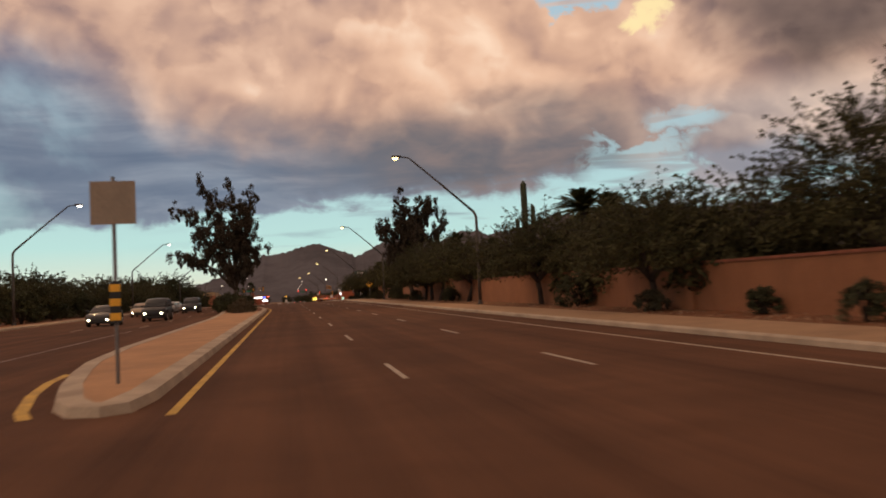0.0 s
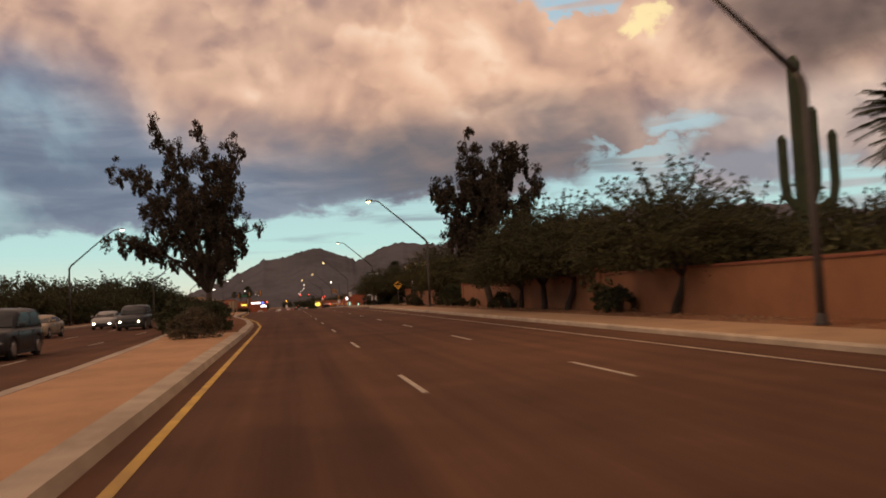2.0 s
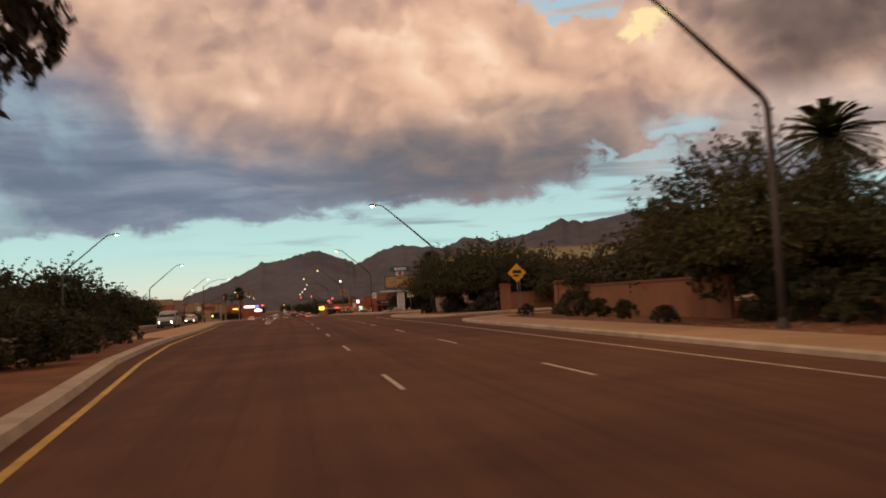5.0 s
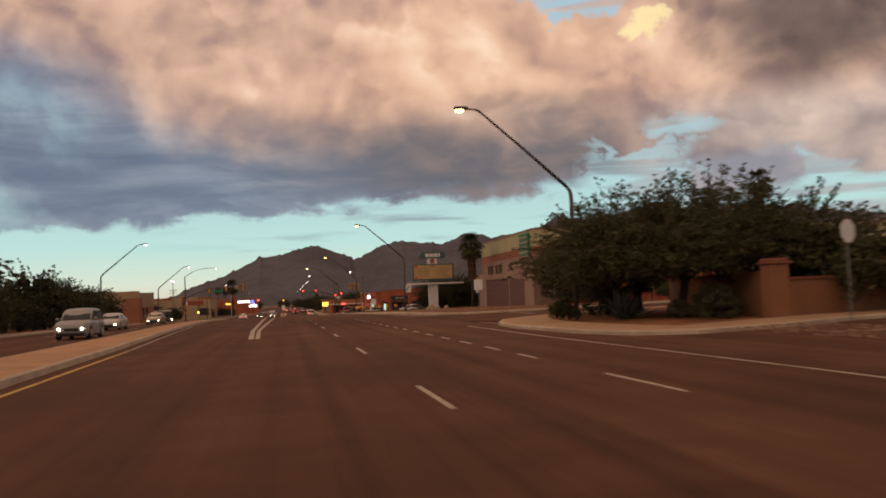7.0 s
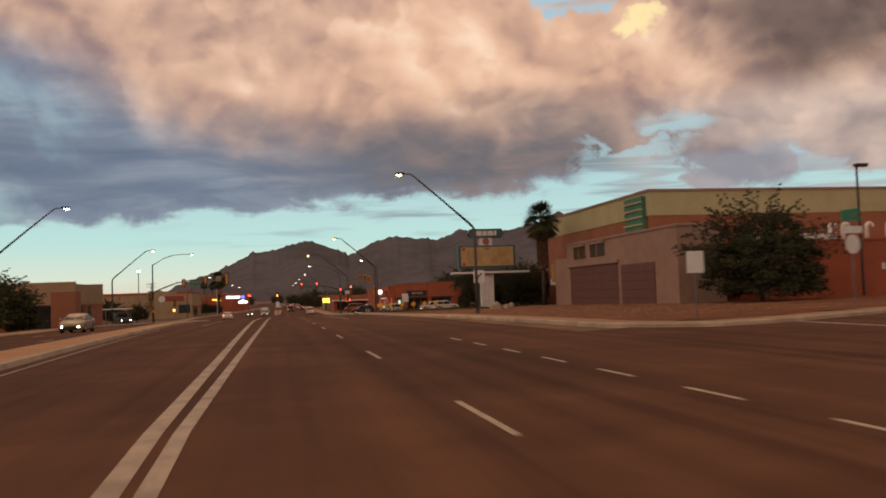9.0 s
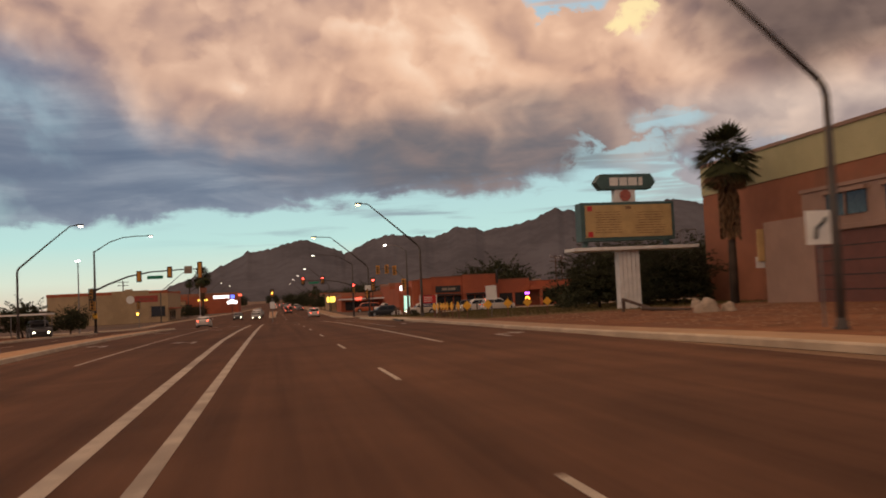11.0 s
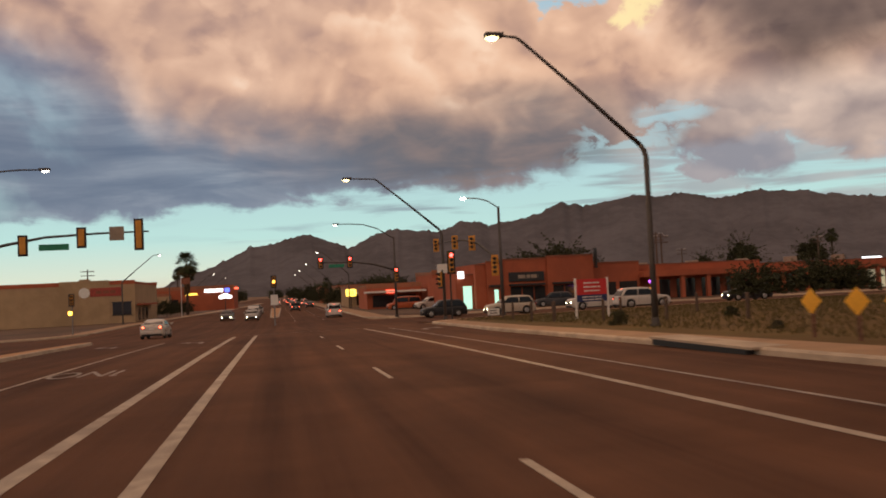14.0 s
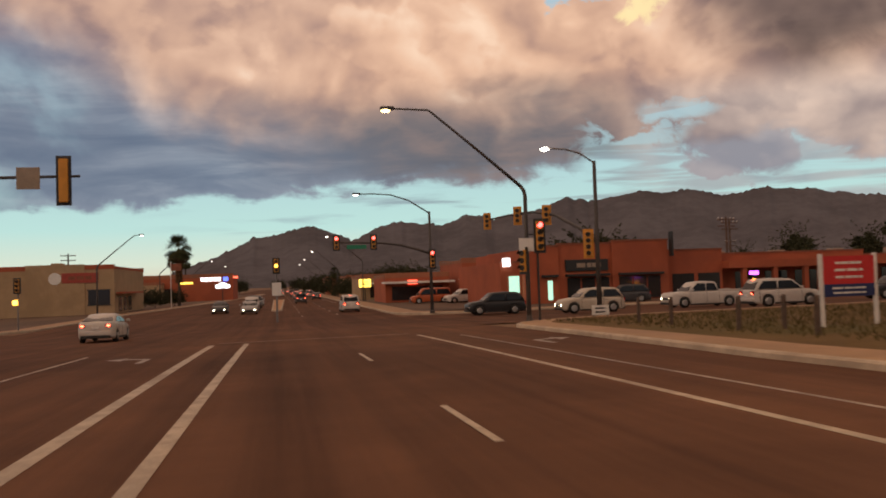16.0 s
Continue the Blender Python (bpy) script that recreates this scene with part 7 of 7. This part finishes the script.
l_e = mesquite(63, 111.0, 450.0, 15.0, 3.9, 5.0, 190, BUSH_LEAF, 22, 0.36, "tall narrow dark tree behind the shop row", 0.34, 40, 7)
for x, y, s in [(143.5, 470, 1.08), (128, 500, 0.85)]:
    again(l_e, x, y, rnd.uniform(0, 360), s)
for x, y, s in [(13.4, 462, 0.62), (16.8, 458, 0.72), (23.5, 431, 0.86), (9.2, 520, 0.7), (13.5, 505, 0.8), (20, 528, 0.9)]:
    again(l_d, x, y, rnd.uniform(0, 360), s)
fan_palm(29.7, 268.3, 10.7, 2.5, 3)
fan_palm(77.2, 262, 19.5, 2.6, 4)
fan_palm(-18.3, 450, 11.9, 3.0, 5)
fan_palm(-30, 540, 12.0, 2.0, 6, False)
fan_palm(-27, 545, 11.6, 2.0, 7, False)
fan_palm(150, 470, 13.0, 2.2, 8, False)
fan_palm(14.0, 500, 6.5, 1.8, 9)
fan_palm(43.1, 226.0, 3.5, 2.7, 10, False)
fan_palm(19.4, 181.5, 2.6, 1.3, 12, False)
date_palm(28.0, 136, 9.2, 1)
date_palm(34.2, 136, 8.1, 2)
date_palm(24.6, 66, 7.8, 3)
date_palm(28.5, 70, 7.8, 4)


def saguaro(x, y):
    t = thing("saguaro", "tall ribbed saguaro cactus with three upright arms", "cactus", x, y, gz(x, y) + 0.05)
    def ribbed(pts, r):
        bm = bmn()
        rings = []
        for i, p in enumerate(pts):
            p = Vector(p)
            d = (Vector(pts[min(i + 1, len(pts) - 1)]) - Vector(pts[max(i - 1, 0)])).normalized()
            s = Vector((0, 1, 0))
            u = d.cross(s).normalized()
            k = 0.35 if i == len(pts) - 1 else 1.0
            rings.append([p + (u * math.cos(a) + s * math.sin(a)) * r * k * (1.0 if j % 2 else 0.84) for j, a in enumerate([2 * math.pi * j / 24 for j in range(24)])])
        return loft(bm, rings)
    part("stem", ribbed([(0, 0, -0.3), (0, 0, 3), (0, 0, 6), (0, 0, 9.6), (0, 0, 9.9)], 0.26), CACTUS, t)
    for ax, z0, z1, ay in ((0.75, 4.6, 7.9, 0.1), (1.25, 4.2, 6.9, -0.3), (-0.6, 4.4, 6.8, 0.2)):
        part("arm", ribbed([(0, 0, z0 - 0.5), (ax * 0.5, ay * 0.5, z0 - 0.4), (ax * 0.9, ay, z0), (ax, ay, z0 + 0.6), (ax, ay, z1 - 0.2), (ax, ay, z1)], 0.18), CACTUS, t)
    return t


saguaro(20.0, 67.5)


def agave(x, y, r, n=34, seed=1, label="spiky blue-grey agave rosette"):
    rnd = random.Random(seed)
    t = thing("agave", label, "agave", x, y, gz(x, y) + 0.1)
    for i in range(n):
        a, e = i * 2.4, rnd.uniform(0.25, 1.4)
        d = Vector((math.cos(a) * math.cos(e), math.sin(a) * math.cos(e), math.sin(e)))
        s = Vector((-math.sin(a), math.cos(a), 0))
        u = d.cross(s)
        bm = bmn()
        rows = [(0.0, 0.05), (0.4, 0.075), (0.8, 0.04), (1.0, 0.003)]
        loft(bm, [[d * r * f + s * w + u * 0.0, d * r * f + u * w * 0.5, d * r * f - s * w, d * r * f - u * w * 0.4] for f, w in rows])
        part("leaf", bm, AGAVE_LEAF, t)
    return t


agave(14.5, 171.6, 1.5)
agave(15.6, 174.3, 1.2, 26, 2)
agave(14.7, 92.2, 0.8, 20, 3, "small spiky agave by the wall")


bush(75, -3.7, 74.4, 1.2, 1.4, DRY_SAGE, "rounded brownish grey brittle shrub on the median", 100, 60, 0.05, group="median shrubs")

# gravel and dry tufts
rng = np.random.default_rng(5)


def scatter(name, label, n, area, mat, blade):
    v, f = [], []
    x0, x1, y0, y1 = area
    for _ in range(n):
        x, y = rng.uniform(x0, x1), rng.uniform(y0, y1)
        z = gz(x, y) + 0.11
        if blade:
            for _ in range(4):
                a, l = rng.uniform(0, 6.3), rng.uniform(0.06, 0.2)
                dx_, dy_ = math.cos(a) * 0.012, math.sin(a) * 0.012
                ox, oy = rng.normal(0, 0.06), rng.normal(0, 0.06)
                b = len(v)
                v += [(x - dy_, y + dx_, z), (x + dy_, y - dx_, z), (x + ox, y + oy, z + l)]
                f.append((b, b + 1, b + 2))
        else:
            s = rng.uniform(0.02, 0.07)
            b = len(v)
            v += [(x + s * math.cos(a), y + s * math.sin(a) * rng.uniform(0.7, 1), z - 0.01) for a in (0, 1.57, 3.14, 4.71)] + [(x + rng.normal(0, 0.2) * s, y, z + s * 0.7)]
            f += [(b, b + 1, b + 4), (b + 1, b + 2, b + 4), (b + 2, b + 3, b + 4), (b + 3, b, b + 4)]
    me = bpy.data.meshes.new(name)
    me.from_pydata(v, [], f)
    me.materials.append(mat)
    return tagged(new(name, me), label, name.replace("_", " "), kind="stuff")


scatter("gravel", "loose reddish gravel on the dirt verge", 9000, (12.9, 16.5, 8, 165), PEBBLE, False)
scatter("gravel_lot", "loose tan gravel on the bare lot", 5000, (13.5, 30, 212, 268), PEBBLE, False)
scatter("dry_grass", "short dry yellow grass tufts on the lot", 14000, (12.6, 40, 270, 326), TUFT, True)


# boulders, a fallen rail and small signs on the lot
BOULDER = material("pale_boulder", (0.34, 0.26, 0.19), 0.95, vary=0.25, scale=1.5, fine=14, bump=0.5)


def boulder(x, y, r, h, seed):
    bm = bmn()
    bmesh.ops.create_icosphere(bm, subdivisions=3, radius=1.0)
    for v in bm.verts:
        k = 1 + 0.28 * noise.noise(v.co * 1.4 + Vector((seed, 0, 0))) + 0.1 * noise.noise(v.co * 4.0 + Vector((seed, 3, 0)))
        v.co = Vector((v.co.x * r * k, v.co.y * r * 0.75 * k, max(v.co.z * h * k, -0.1)))
    ob = part("boulder", bm, BOULDER, smooth=True)
    ob.matrix_world = pose(x, y, gz(x, y) + 0.12, 0, 0, seed * 40)
    return tagged(ob, "pale weathered boulder on the bare lot", "boulder", group="lot boulders")


boulder(20.6, 255.4, 0.75, 0.62, 1)
boulder(21.5, 255.0, 0.45, 0.5, 2)
boulder(24.4, 263.6, 0.38, 0.5, 3)
rail = thing("timber_rail", "broken dark timber rail lying on short posts", "fence", 20.1, 264.3, None, -72)
part("beam", tube(bmn(), [(0, 0, 0.85), (2.3, 0.1, 0.25)], 0.09, 8), WOOD_POLE, rail)
part("beam", tube(bmn(), [(1.8, -0.2, 0.3), (5.2, 0.1, 0.22)], 0.09, 8), WOOD_POLE, rail)
for x in (0.0, 2.4, 5.0):
    part("post", tube(bmn(), [(x, 0, -0.1), (x, 0, 0.9 if x == 0 else 0.3)], 0.1, 8), WOOD_POLE, rail)
yard = thing("yard_sign", "small white folding notice on the street corner", "sign", 15.6, 325.6, gz(15.6, 325.6) + 0.15)
part("panel", box(bmn(), -0.45, 0.45, -0.02, 0.02, 0.12, 0.6, 0.01), SIGN_WHITE, yard)
bars("text_bar", yard, -0.4, 0.4, 0.18, 0.55, -0.02, 2, SIGN_BLACK, 9, 0.8, 0.4)
for x in (-0.35, 0.35):
    part("leg", box(bmn(), x - 0.015, x + 0.015, -0.015, 0.015, -0.02, 0.14), DARK_STEEL, yard)
shop_sign = thing("lit_shop_sign", "glowing white and purple shop sign on two posts", "sign", 99, 391, None)
part("face", box(bmn(), -2.6, 2.6, -0.15, 0.15, 2.4, 3.9, 0.05), NEON_PURPLE_DIM, shop_sign, "purple lit face")
bars("text_bar", shop_sign, -2.3, 2.3, 2.5, 3.4, -0.15, 1, NEON_WHITE, 4, 0.9, 0.8)
part("top_face", box(bmn(), -1.4, 2.2, -0.15, 0.15, 4.2, 4.8, 0.05), NEON_WHITE, shop_sign, "white lit face")
for x in (-2.0, 2.0):
    part("post", tube(bmn(), [(x, 0, -0.2), (x, 0, 4.3)], 0.1, 8), DARK_STEEL, shop_sign)


def pylon_sign(x, y, top, w, h, face, label, cap=None):
    """A lit shop sign on a single post, with a capping board on some."""
    t = thing("pylon_sign", label, "sign", x, y)
    part("post", tube(bmn(), [(0, 0, -0.2), (0, 0, top - h)], 0.09, 8), DARK_STEEL, t)
    f = part("face", box(bmn(), -w / 2, w / 2, -0.14, 0.14, top - h, top, 0.04), face, t, "glowing sign face")
    bars("text_bar", f, -w * 0.42, w * 0.42, top - h * 0.8, top - h * 0.2, -0.14, 2, SIGN_BLACK, 3, 0.8, 0.3)
    if cap:
        part("cap_board", diamond(bmn(), w * 0.55, -0.1, 0.1, top + w * 0.45), cap, t, "orange-red capping board")
    return t


pylon_sign(13.6, 421, 3.6, 1.9, 1.3, NEON_YELLOW, "glowing yellow shop sign beside the avenue")
pylon_sign(16.6, 404, 2.6, 1.7, 1.5, CYAN_LIGHT, "pale green lit shop sign under an orange board", SIGN_DULL_RED)
cloud_sign = thing("rounded_lit_sign", "glowing white rounded sign on a post by the bank", "sign", -11.8, 472)
part("post", tube(bmn(), [(0, 0, -0.2), (0, 0, 3.2)], 0.1, 8), DARK_STEEL, cloud_sign)
bm = bmn()
for ox, oz, r in ((-0.9, 3.5, 0.55), (0.0, 3.75, 0.75), (0.95, 3.5, 0.55)):
    bmesh.ops.create_uvsphere(bm, u_segments=14, v_segments=8, radius=r, matrix=Matrix.Translation((ox, 0, oz)) @ Matrix.Diagonal((1.2, 0.3, 0.8, 1)))
part("face", bm, NEON_WHITE, cloud_sign, "glowing white face", smooth=True)
